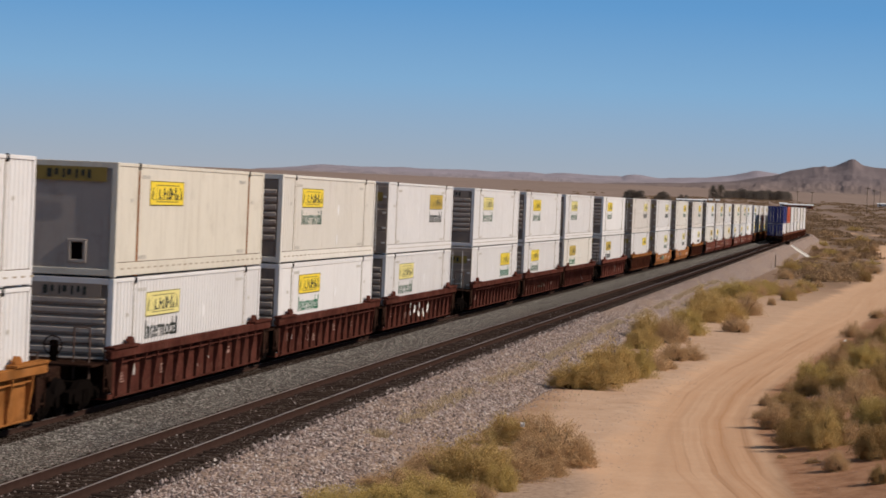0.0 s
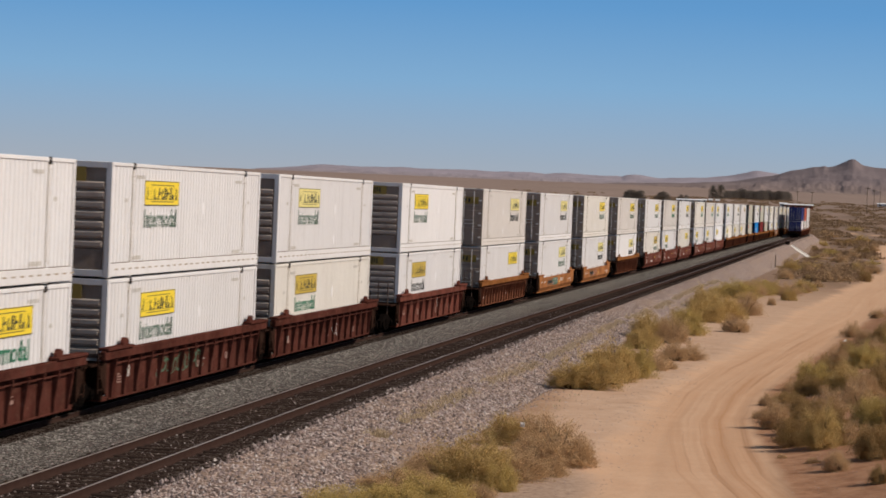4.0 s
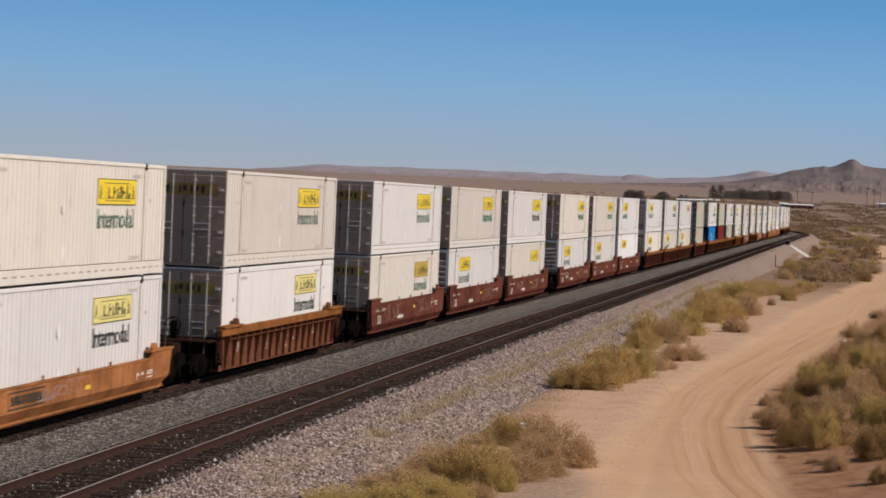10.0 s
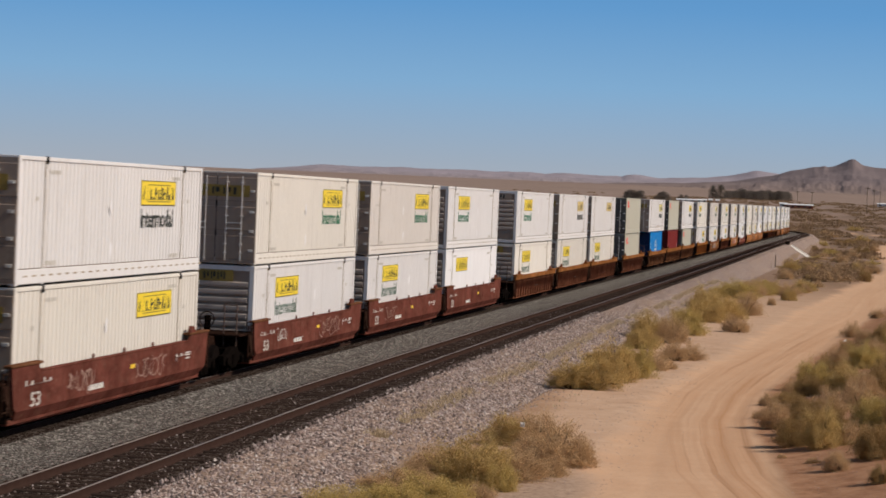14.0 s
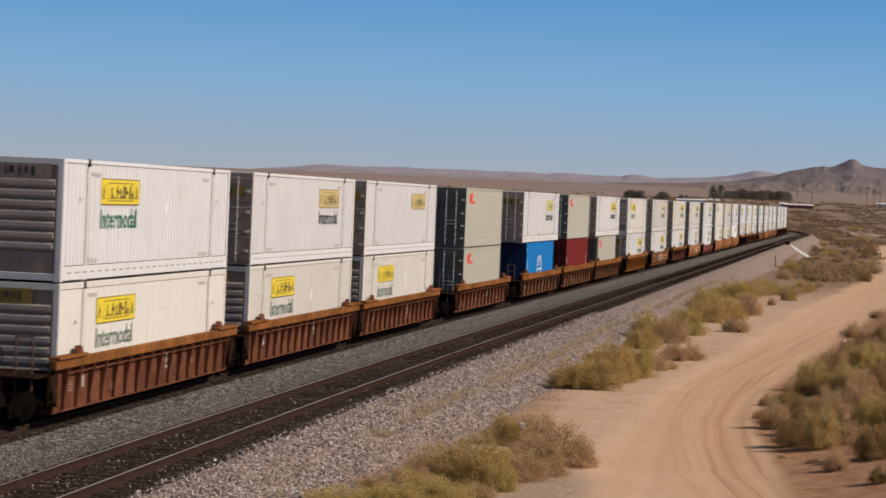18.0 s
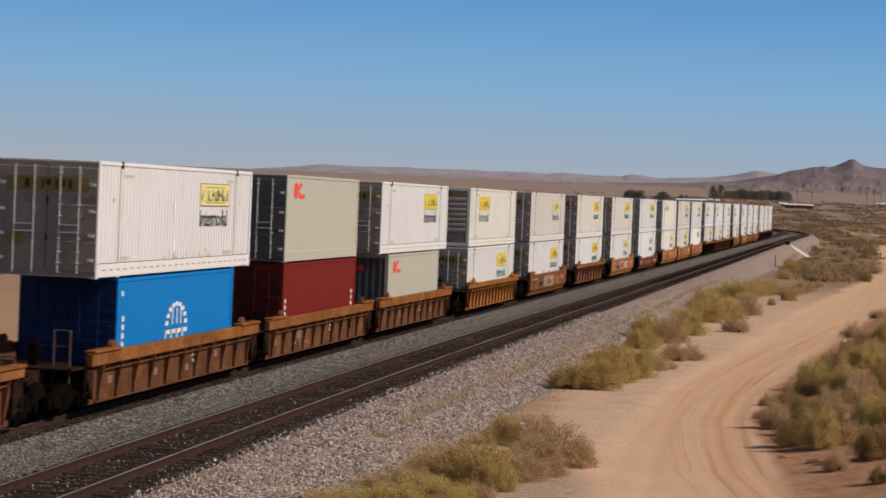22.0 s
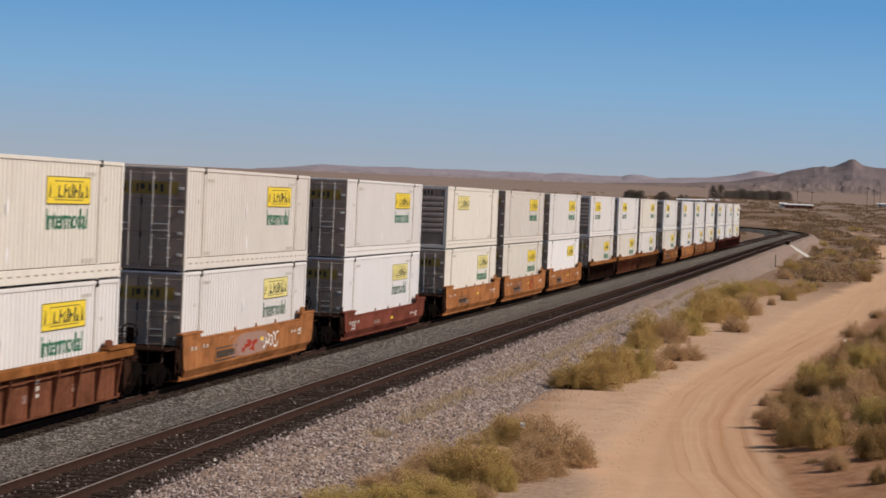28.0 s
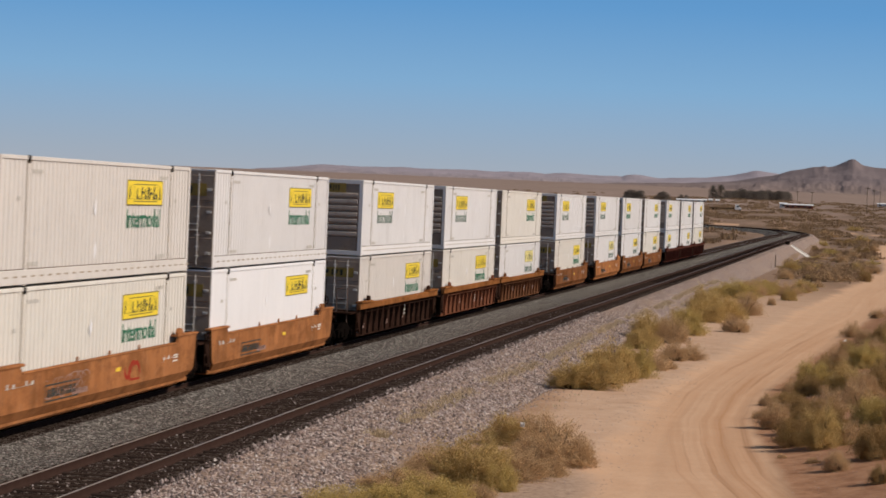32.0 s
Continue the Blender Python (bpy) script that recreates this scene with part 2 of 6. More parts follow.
def ground_mat():
    """Desert soil with the worn dirt road, wheel tracks and stony patches."""
    k = Mat("desert_soil", 0.95, spec=0.0)
    big = k.noise(0.11, 5, 0.6)
    fine = k.noise(3.2, 7, 0.7)
    soil = k.mix(big, (0.34, 0.2, 0.122), (0.444, 0.289, 0.189))
    soil = k.mix(k.ramp(fine, [(0.35, 0.0), (0.7, 1.0)]), k.mix(0.35, soil, (0.178, 0.104, 0.0629)), soil)
    # scrub litter and dry grass far off
    scrub = k.ramp(k.noise(0.045, 8, 0.72, k.stretched(0.35, 2.2, 1)), [(0.36, 0.72), (0.60, 1.0)])
    far = k.attr("far")
    wild = k.mix(k.ramp(k.noise(0.03, 7, 0.65, k.stretched(0.3, 1.6, 1)), [(0.38, 0.0), (0.62, 1.0)]), (0.148, 0.104, 0.0762), (0.255, 0.178, 0.141))
    fs = k.n.new("ShaderNodeMath")
    fs.operation = "MULTIPLY"
    k.l.new(scrub, fs.inputs[0])
    k.l.new(far, fs.inputs[1])
    soil = k.mix(fs.outputs[0], soil, wild)
    # distance haze painted on the rising plain: paler and more mauve past 900 m
    soil = k.mix(k.attr("fan_haze"), soil, k.mix(k.noise(0.006, 7, 0.65, k.stretched(0.5, 1.4, 1)), (0.225, 0.168, 0.145), (0.325, 0.245, 0.21)))
    dirt = k.mix(k.noise(0.5, 5), (0.555, 0.34, 0.215), (0.629, 0.425, 0.289))
    dirt = k.mix(k.ramp(k.noise(1.2, 6, 0.65), [(0.42, 0.0), (0.7, 0.22)]), dirt, (0.459, 0.263, 0.148))
    dirt = k.mix(k.ramp(k.noise(9.0, 6, 0.75), [(0.42, 0.0), (0.72, 0.28)]), dirt, (0.37, 0.222, 0.137))
    # wheel marks: fine streaks that follow the bend of the road
    lane = k.n.new("ShaderNodeCombineXYZ")
    k.l.new(k.attr("across"), lane.inputs[0])
    k.l.new(k.attr("along"), lane.inputs[1])

    def lanes(sx, sy, lo, hi):
        mp = k.n.new("ShaderNodeMapping")
        mp.inputs["Scale"].default_value = (sx, sy, 1)
        k.l.new(lane.outputs[0], mp.inputs[0])
        return k.ramp(k.noise(1.0, 4, 0.55, mp.outputs[0]), [(lo, 0.0), (hi, 1.0)])
    worn = k.mix(k.noise(2.5, 5), (0.363, 0.181, 0.0888), (0.444, 0.24, 0.13))
    mark = k.mix(lanes(1.15, 0.02, 0.36, 0.56), (0, 0, 0), (0.703, 0.703, 0.703))
    mark = k.mix(0.35, mark, lanes(4.2, 0.02, 0.42, 0.62))
    dirt = k.mix(k.mix(k.attr("rut"), (0, 0, 0), mark), dirt, worn)
    dirt = k.mix(k.mix(k.attr("rut"), (0, 0, 0), lanes(3.6, 0.025, 0.56, 0.66)), dirt, (0.355, 0.192, 0.107))
    pale = k.mix(k.ramp(k.noise(2.2, 7, 0.7), [(0.35, 0.0), (0.65, 1.0)]), (0.444, 0.296, 0.204), (0.577, 0.411, 0.303))
    pale = k.mix(k.ramp(k.noise(11.0, 5, 0.7), [(0.5, 0.0), (0.75, 0.5)]), pale, (0.311, 0.244, 0.2))
    pale = k.mix(k.ramp(k.noise(0.55, 7, 0.72), [(0.50, 0.0), (0.66, 0.6)]), pale, (0.326, 0.2, 0.13))
    soil = k.mix(k.attr("bare"), soil, pale)
    red = k.mix(k.ramp(k.noise(1.6, 7, 0.7), [(0.35, 0.0), (0.65, 1.0)]), (0.24, 0.12, 0.07), (0.42, 0.235, 0.142))
    soil = k.mix(k.attr("red"), soil, red)
    col = k.mix(k.attr("road"), soil, dirt)
    pebble = k.ramp(k.voronoi(16, "Distance"), [(0.12, 1.0), (0.2, 0.0)])
    col = k.mix(k.mix(0.75, (0, 0, 0), pebble), col, (0.37, 0.333, 0.296))
    grit = k.mix(k.ramp(k.noise(7, 6, 0.7), [(0.3, 0.0), (0.7, 1.0)]), (0.215, 0.142, 0.102), (0.47, 0.345, 0.262))
    col = k.mix(k.attr("grit"), col, grit)
    k.color(col)
    k.bump(k.mix(0.5, k.noise(7, 6, 0.65), k.noise(1.1, 4)), 0.35, 0.03)
    return k.m


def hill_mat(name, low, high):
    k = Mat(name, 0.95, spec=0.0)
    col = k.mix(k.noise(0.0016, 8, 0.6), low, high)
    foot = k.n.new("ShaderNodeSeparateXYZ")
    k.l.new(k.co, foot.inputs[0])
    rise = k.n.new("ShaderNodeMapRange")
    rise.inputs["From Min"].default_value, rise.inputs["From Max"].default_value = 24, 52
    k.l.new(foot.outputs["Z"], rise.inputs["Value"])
    # the lower slopes take the haze-pale tone of the distant plain
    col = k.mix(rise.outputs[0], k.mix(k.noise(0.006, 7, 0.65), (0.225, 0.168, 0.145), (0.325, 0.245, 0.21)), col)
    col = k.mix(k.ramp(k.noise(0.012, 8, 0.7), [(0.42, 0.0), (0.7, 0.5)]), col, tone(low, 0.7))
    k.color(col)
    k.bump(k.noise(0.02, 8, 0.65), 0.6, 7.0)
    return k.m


def leaf_mat(name, a, b, c):
    """Thin leaf blades: tones differ from blade to blade, and light passes through."""
    k = Mat(name, 0.85, spec=0.1).shifted()
    geo = k.n.new("ShaderNodeNewGeometry")
    col = k.mix(k.info, k.ramp(geo.outputs["Random Per Island"], [(0.0, a), (0.5, b), (1.0, c)]),
                k.ramp(geo.outputs["Random Per Island"], [(0.0, b), (0.5, tone(b, 0.85)), (1.0, tone(c, 0.85))]))
    k.color(col)
    thin = k.n.new("ShaderNodeBsdfTranslucent")
    k.l.new(col, thin.inputs["Color"])
    both = k.n.new("ShaderNodeMixShader")
    both.inputs[0].default_value = 0.32
    k.l.new(k.b.outputs[0], both.inputs[1])
    k.l.new(thin.outputs[0], both.inputs[2])
    k.l.new(both.outputs[0], k.n["Material Output"].inputs["Surface"])
    return k.m


GROUND = ground_mat()
# Haze put into the hill colours: paler and more mauve than bare rock.
HILL_NEAR = hill_mat("hazy_brown_hill", (0.168, 0.137, 0.145), (0.225, 0.185, 0.188))
HILL_FAR = hill_mat("hazy_mauve_hill", (0.30, 0.265, 0.30), (0.35, 0.31, 0.345))
SAGE = leaf_mat("sage_leaf", (0.452, 0.315, 0.125), (0.555, 0.389, 0.157), (0.652, 0.47, 0.206))
DRY = leaf_mat("dry_twig", (0.463, 0.305, 0.166), (0.562, 0.377, 0.208), (0.654, 0.456, 0.264))
BRUSH = leaf_mat("brown_brush_leaf", (0.301, 0.195, 0.0833), (0.376, 0.246, 0.106), (0.462, 0.309, 0.14))
OLIVE = leaf_mat("olive_leaf", (0.446, 0.332, 0.119), (0.544, 0.404, 0.149), (0.641, 0.486, 0.199))
FARSCRUB = leaf_mat("far_scrub_leaf", (0.16, 0.10, 0.06), (0.28, 0.18, 0.105), (0.43, 0.295, 0.175))
# Far trees: leaf tones lightened to carry the haze of distance.
HAZY_LEAF = leaf_mat("hazy_dark_leaf", (0.1, 0.0873, 0.0708), (0.136, 0.118, 0.0944), (0.177, 0.153, 0.124))
HAZY_HEDGE = leaf_mat("hazy_brown_hedge_leaf", (0.142, 0.116, 0.0968), (0.183, 0.151, 0.125), (0.224, 0.189, 0.159))
BARK = plain_mat("grey_bark", (0.10, 0.075, 0.055), 0.9, 0.0, 0.3)

# ---------------------------------------------------------------- mesh building


class Shape:
    """Collects vertices and faces of one part."""

    def __init__(self):
        self.v, self.f, self.mi, self.cur = [], [], [], 0

    def poly(self, pts, *faces):
        o = len(self.v)
        self.v += [tuple(q) for q in pts]
        for f in faces:
            self.f.append(tuple(o + i for i in f))
            self.mi.append(self.cur)
        return self

    def box(self, x0, x1, y0, y1, z0, z1, c=0.0):
        """A box; c bevels its edges."""
        if c <= 0:
            return self.poly([(x, y, z) for x in (x0, x1) for y in (y0, y1) for z in (z0, z1)],
                             (0, 1, 3, 2), (4, 6, 7, 5), (0, 4, 5, 1), (2, 3, 7, 6), (0, 2, 6, 4), (1, 5, 7, 3))
        pts, idx = [], {}
        for i, x in enumerate((x0, x1)):
            for j, y in enumerate((y0, y1)):
                for k, z in enumerate((z0, z1)):
                    ix, iy, iz = x + c * (1 - 2 * i), y + c * (1 - 2 * j), z + c * (1 - 2 * k)
                    for a, q in enumerate(((x, iy, iz), (ix, y, iz), (ix, iy, z))):
                        idx[i, j, k, a] = len(pts)
                        pts.append(q)
        fs = []
        for s in (0, 1):
            fs.append([idx[s, j, k, 0] for j, k in ((0, 0), (1, 0), (1, 1), (0, 1))])
            fs.append([idx[i, s, k, 1] for i, k in ((0, 0), (1, 0), (1, 1), (0, 1))])
            fs.append([idx[i, j, s, 2] for i, j in ((0, 0), (1, 0), (1, 1), (0, 1))])
        for a in (0, 1):
            for b in (0, 1):
                fs.append([idx[a, b, 0, 0], idx[a, b, 1, 0], idx[a, b, 1, 1], idx[a, b, 0, 1]])
                fs.append([idx[a, 0, b, 0], idx[a, 1, b, 0], idx[a, 1, b, 2], idx[a, 0, b, 2]])
                fs.append([idx[0, a, b, 1], idx[1, a, b, 1], idx[1, a, b, 2], idx[0, a, b, 2]])
                for k in (0, 1):
                    fs.append([idx[a, b, k, 0], idx[a, b, k, 1], idx[a, b, k, 2]])
        return self.poly(pts, *fs)

    def prism(self, outline, y0, y1):
        """An outline in x, z drawn from y0 to y1."""
        n = len(outline)
        pts = [(x, y0, z) for x, z in outline] + [(x, y1, z) for x, z in outline]
        fs = [tuple(range(n)), tuple(range(2 * n - 1, n - 1, -1))]
        fs += [(i, (i + 1) % n, n + (i + 1) % n, n + i) for i in range(n)]
        return self.poly(pts, *fs)

    def tube(self, a, b, r, n=8, r2=None):
        a, b = Vector(a), Vector(b)
        q = (b - a).to_track_quat("Z", "Y")
        r2 = r if r2 is None else r2
        pts = []
        for base, rad in ((a, r), (b, r2)):
            for i in range(n):
                w = 2 * math.pi * i / n
                pts.append(base + q @ Vector((rad * math.cos(w), rad * math.sin(w), 0)))
        fs = [(i, (i + 1) % n, n + (i + 1) % n, n + i) for i in range(n)]
        return self.poly(pts, *fs, tuple(range(n - 1, -1, -1)), tuple(range(n, 2 * n)))

    def ring(self, centre, axis, r, t, n=18, m=6):
        q = Vector(axis).to_track_quat("Z", "Y")
        pts, fs = [], []
        for i in range(n):
            w = 2 * math.pi * i / n
            for j in range(m):
                u = 2 * math.pi * j / m
                rr = r + t * math.cos(u)
                pts.append(Vector(centre) + q @ Vector((rr * math.cos(w), rr * math.sin(w), t * math.sin(u))))
        for i in range(n):
            for j in range(m):
                fs.append((i * m + j, ((i + 1) % n) * m + j, ((i + 1) % n) * m + (j + 1) % m, i * m + (j + 1) % m))
        return self.poly(pts, *fs)

    def mesh(self, name, *mats, smooth=False):
        me = bpy.data.meshes.new(name)
        me.from_pydata(self.v, [], self.f)
        for m in mats:
            me.materials.append(m)
        if len(mats) > 1:
            me.polygons.foreach_set("material_index", self.mi)
        bm = bmesh.new()
        bm.from_mesh(me)
        bmesh.ops.recalc_face_normals(bm, faces=bm.faces)
        bm.to_mesh(me)
        bm.free()
        if smooth:
            me.polygons.foreach_set("use_smooth", [True] * len(me.polygons))
        return me


MESHES = {}


def shared(key, make):
    if key not in MESHES:
        MESHES[key] = make()
    return MESHES[key]


def part(name, me, parent, label="", at=(0, 0, 0), turn=0.0):
    ob = new(name, me)
    ob.parent = parent
    ob.matrix_basis = pose(*at, 0, 0, turn)
    if label:
        ob["label"] = label
    return ob


def thing(name, label, category, group="", kind="", me=None):
    return tagged(new(name, me), label, category, group, kind)


# ---------------------------------------------------------------- the line of the track
STEP = 2.0
S_LINE = np.arange(-720.0, 1500.1, STEP)
KAPPA_S = (0, 120, 240, 360, 480, 560, 640, 720, 800, 900, 1000)
KAPPA = (-4.526e-4, -1.275e-4, 3.23e-5, -1.51e-5, -1.59e-5, -1.85e-5, 2.353e-3, 3.42e-3, 3.47e-3, 3.47e-3, 0.0)
kap = np.interp(S_LINE, KAPPA_S, KAPPA)
kap[S_LINE < 0] = 0
HEAD = np.concatenate([[0], np.cumsum((kap[1:] + kap[:-1]) / 2 * STEP)])
X_LINE = np.concatenate([[0], np.cumsum(np.cos((HEAD[1:] + HEAD[:-1]) / 2) * STEP)])
Y_LINE = np.concatenate([[0], np.cumsum(np.sin((HEAD[1:] + HEAD[:-1]) / 2) * STEP)])
ZERO = int(np.argmin(abs(S_LINE)))
HEAD -= HEAD[ZERO]
X_LINE -= X_LINE[ZERO]
Y_LINE -= Y_LINE[ZERO]
Z_LINE = 0.00162 * np.maximum(S_LINE - 150, 0)
SECOND = -4.69           # the nearer track, beside the train's own


def line_at(s, off=0.0):
    a = float(np.interp(s, S_LINE, HEAD))
    return (float(np.interp(s, S_LINE, X_LINE)) - off * math.sin(a),
            float(np.interp(s, S_LINE, Y_LINE)) + off * math.cos(a), float(np.interp(s, S_LINE, Z_LINE)), a)


def car_pose(s, off=0.0, reach=7.5, z=0.0, x=0.0):
    """The pose of something that rides on two trucks about s."""
    a, b = line_at(s - reach, off), line_at(s + reach, off)
    turn = math.atan2(b[1] - a[1], b[0] - a[0])
    tilt = math.atan2(b[2] - a[2], 2 * reach)
    m = Matrix.Translation(((a[0] + b[0]) / 2, (a[1] + b[1]) / 2, (a[2] + b[2]) / 2))
    return m @ Euler((0, -tilt, turn)).to_matrix().to_4x4() @ Matrix.Translation((x, 0, z))


def smooth01(a, b, x):
    u = np.clip((x - a) / (b - a), 0, 1)
    return u * u * (3 - 2 * u)


def sweep(name, profile, off, s0, s1, mats, step=2, flat=None):
    """Draws a profile of (across, up) along the track."""
    ss = np.arange(s0, s1 + 0.01, step)
    sh = Shape()
    n = len(profile)
    for s in ss:
        bank = float(smooth01(170, 400, s)) if flat is not None else 0.0
        for w, u in profile:
            x, y, z, _ = line_at(s, off + w)
            if bank and w < -7.3:          # the bank grows higher and steeper where the plain falls away
                u = u + bank * ((-0.27 + (w + 7.2) * 0.72) - u)
            sh.v.append((x, y, z + u))
    closed = flat is None
    for i in range(len(ss) - 1):
        for j in range(n if closed else n - 1):
            j2 = (j + 1) % n
            sh.f.append((i * n + j, i * n + j2, (i + 1) * n + j2, (i + 1) * n + j))
            sh.mi.append(0 if closed else flat[j])
    me = bpy.data.meshes.new(name)
    me.from_pydata(sh.v, [], sh.f)
    for m in mats:
        me.materials.append(m)
    me.polygons.foreach_set("material_index", sh.mi)
    return me


# ---------------------------------------------------------------- ground


def off_track(x, y):
    """Signed distance from the train's track and the chainage, for arrays."""
    best = np.full(x.shape, 1e12)
    sgn = np.zeros(x.shape)
    ch = np.zeros(x.shape)
    for i in range(0, len(S_LINE), 5):
        dx, dy = x - X_LINE[i], y - Y_LINE[i]
        d = dx * dx + dy * dy
        c = d < best
        along = dx * math.cos(HEAD[i]) + dy * math.sin(HEAD[i])
        side = -dx * math.sin(HEAD[i]) + dy * math.cos(HEAD[i])
        best = np.where(c, d, best)
        sgn = np.where(c, side, sgn)
        ch = np.where(c, S_LINE[i] + along, ch)
    far = np.sqrt(best)
    return np.where(far > abs(sgn) + 3, np.copysign(far, np.where(sgn == 0, 1, sgn)), sgn), ch


ROAD = ((20, -15.9, 2.3), (45, -15.9, 2.25), (58, -16.0, 2.15), (72, -15.5, 2.0), (88, -15.7, 2.2), (105, -16.6, 2.3),
        (130, -17.6, 2.3), (160, -18.6, 2.4), (200, -20.6, 2.5), (250, -22.6, 2.6), (330, -25.5, 2.7), (400, -26, 2.8), (480, -24.8, 2.8), (610, -25.6, 3), (800, -85, 3))


# the far kerb of the dirt road, where a low bank of red soil begins (chainage, offset)
BANK = ((20, -20.0), (57.6, -18.28), (62.7, -17.93), (70, -17.3), (75.2, -16.81), (79.3, -16.67), (86.6, -16.69), (93.9, -16.96), (102.8, -17.48), (115.9, -18.18),
        (129.9, -19.08), (151.4, -20.2), (181.7, -22.0), (250, -25.4), (330, -27.4), (480, -37), (800, -78))


def bank_part(off, ch):
    """How far a place lies up the bank from the road's edge."""
    return np.interp(ch, [b[0] for b in BANK], [b[1] for b in BANK]) - off


# where the wheels run on it (chainage, offset)
WHEELS = ((40, -20.0), (52.7, -18.43), (57.4, -17.67), (62.2, -16.92), (69.4, -16.31), (77.8, -15.89), (88.8, -15.86), (103.9, -16.35),
          (121.1, -17.34), (140.3, -18.72), (165.3, -20.4), (200, -21), (250, -22.8), (330, -24.5), (480, -34))


def wave_noise(x, y, seed):
    """A cheap smooth noise for arrays."""
    r = np.random.RandomState(seed)
    out = np.zeros_like(x)
    for k in range(7):
        a, w, ph = r.uniform(0, 6.28), 0.7 * 1.7 ** k, r.uniform(0, 6.28)
        out += np.sin((x * np.cos(a) + y * np.sin(a)) * w + ph + 1.3 * np.sin((x * np.sin(a) - y * np.cos(a)) * w * 0.6 + ph)) / 1.5 ** k
    return out / 2.5


def road_part(x, y, off, ch):
    """How far a place lies from the dirt road's middle, and the road's half width there."""
    rs = np.array([r[0] for r in ROAD], float)
    mid = np.interp(ch, rs, [r[1] for r in ROAD])
    half = np.interp(ch, rs, [r[2] for r in ROAD])
    return off - mid, half


def ground_z(x, y):
    off, ch = off_track(x, y)
    r = np.hypot(x, y + 18)
    track_z = 0.00162 * np.clip(ch - 150, 0, 900)
    low = -0.8 - 1.3 * smooth01(170, 420, ch) * (off < 0) * (1 - smooth01(650, 900, ch))
    z = track_z * np.clip(1 - (r - 700) / 600, 0, 1) + low
    d, half = road_part(x, y, off, ch)
    near = (off < -6) & (ch < 500)
    bed = smooth01(half + 0.7, half - 0.3, abs(d)) * near
    ruts = -0.012 * (np.exp(-((abs(d + 0.25 * np.sin(ch * 0.06)) - 0.85) / 0.22) ** 2) + 0.6 * np.exp(-((d + 1.5 * np.sin(ch * 0.05)) / 0.25) ** 2)) * bed
    z = z + wave_noise(x * 0.5, y * 0.5, 3) * 0.018 * (1 - 0.7 * bed) - 0.06 * bed + ruts
    z = z + wave_noise(x * 0.06, y * 0.06, 5) * 0.15 * smooth01(8, 30, abs(off + 2.3))
    up = bank_part(off, ch)
    rise = 0.42 * smooth01(0.0, 3.6, up) + 0.03 * np.exp(-((up - 0.1) / 0.3) ** 2)
    z = z + rise * near * smooth01(30, 50, ch) * smooth01(240, 150, ch)
    z = z + 0.0165 * np.clip(r - 850, 0, 1700)
    under = smooth01(7.4, 6.4, abs(off + 2.3))
    return np.where(under > 0, z * (1 - under) + (track_z - 1.3) * under, z), off, ch, d, half, near, r


def build_ground():
    def axis(lo, a, b, hi, fine, grow):
        mid = list(np.arange(a, b, fine))
        out, step, v = [], fine, a
        while v > lo:
            step *= grow
            v -= step
            out.append(max(v, lo))
        out = out[::-1] + mid
        step, v = fine, b
        out.append(b)
        while v < hi:
            step *= grow
            v += step
            out.append(min(v, hi))
        return np.array(out)
    xs = axis(-4800, 42, 130, 4800, 0.26, 1.035)
    ys = axis(-4800, -23, -9, 4800, 0.11, 1.05)
    gx, gy = np.meshgrid(xs, ys, indexing="ij")
    x, y = gx.ravel(), gy.ravel()
    z, off, ch, d, half, near, r = ground_z(x, y)
    nx, ny = len(xs), len(ys)
    ii = np.arange(nx * ny).reshape(nx, ny)
    quads = np.stack([ii[:-1, :-1], ii[1:, :-1], ii[1:, 1:], ii[:-1, 1:]], -1).reshape(-1, 4)
    me = bpy.data.meshes.new("ground")
    me.from_pydata(np.stack([x, y, z], 1).tolist(), [], quads.tolist())
    me.materials.append(GROUND)
    edge = wave_noise(x * 1.3, y * 1.3, 11) * 0.5
    road = smooth01(half + 0.9 + edge, half - 0.2 + edge, abs(d)) * ((off < -6) & (ch < 900) & (ch > -50))
    # a bare turn-out beside the road
    bare = smooth01(1.0, 0.3, np.hypot((ch - 72) / 14, (off + 12.6) / 2.6)) * 0.85
    bare = np.maximum(bare, 0.7 * smooth01(-9.7, -11.0, off + edge) * (d > 0) * smooth01(40, 56, ch) * smooth01(240, 150, ch))
    road, bare = np.clip(np.maximum(road, bare * 0.35), 0, 1), np.clip(bare * 1.3, 0, 1)
    grit = smooth01(-10.0, -8.9, off + edge * 0.9) * (off < 0) * (ch > -50) * 0.9 * (1 - 0.8 * smooth01(150, 300, ch))
    grit = np.maximum(grit, smooth01(1.0, 0.4, np.hypot((ch - 55) / 6.5, (off + 12.9) / 1.5)) * 0.9)
    far = smooth01(90, 330, r)
    # wheel marks: narrow bands that follow the bend, some crossing over
    sway = off - np.interp(ch, [w[0] for w in WHEELS], [w[1] for w in WHEELS]) + 0.12 * wave_noise(ch * 0.12, d * 0.2, 8)
    rut = np.exp(-(sway / 1.7) ** 4) * near * (0.75 + 0.25 * np.cos(sway * 3.6)) * (0.35 + 0.65 * smooth01(170, 95, ch))
    kerb = bank_part(off, ch) + edge * 0.25
    red = smooth01(-0.1, 0.35, kerb) * near * smooth01(260, 150, ch)
    road = road * (1 - red)
    for name, val in (("road", road), ("grit", grit), ("far", far), ("rut", rut), ("red", red), ("bare", bare), ("across", sway), ("along", ch), ("fan_haze", 0.85 * smooth01(900, 1700, r))):
        at = me.attributes.new(name, "FLOAT", "POINT")
        at.data.foreach_set("value", val.astype(np.float32))
    me.polygons.foreach_set("use_smooth", [True] * len(me.polygons))
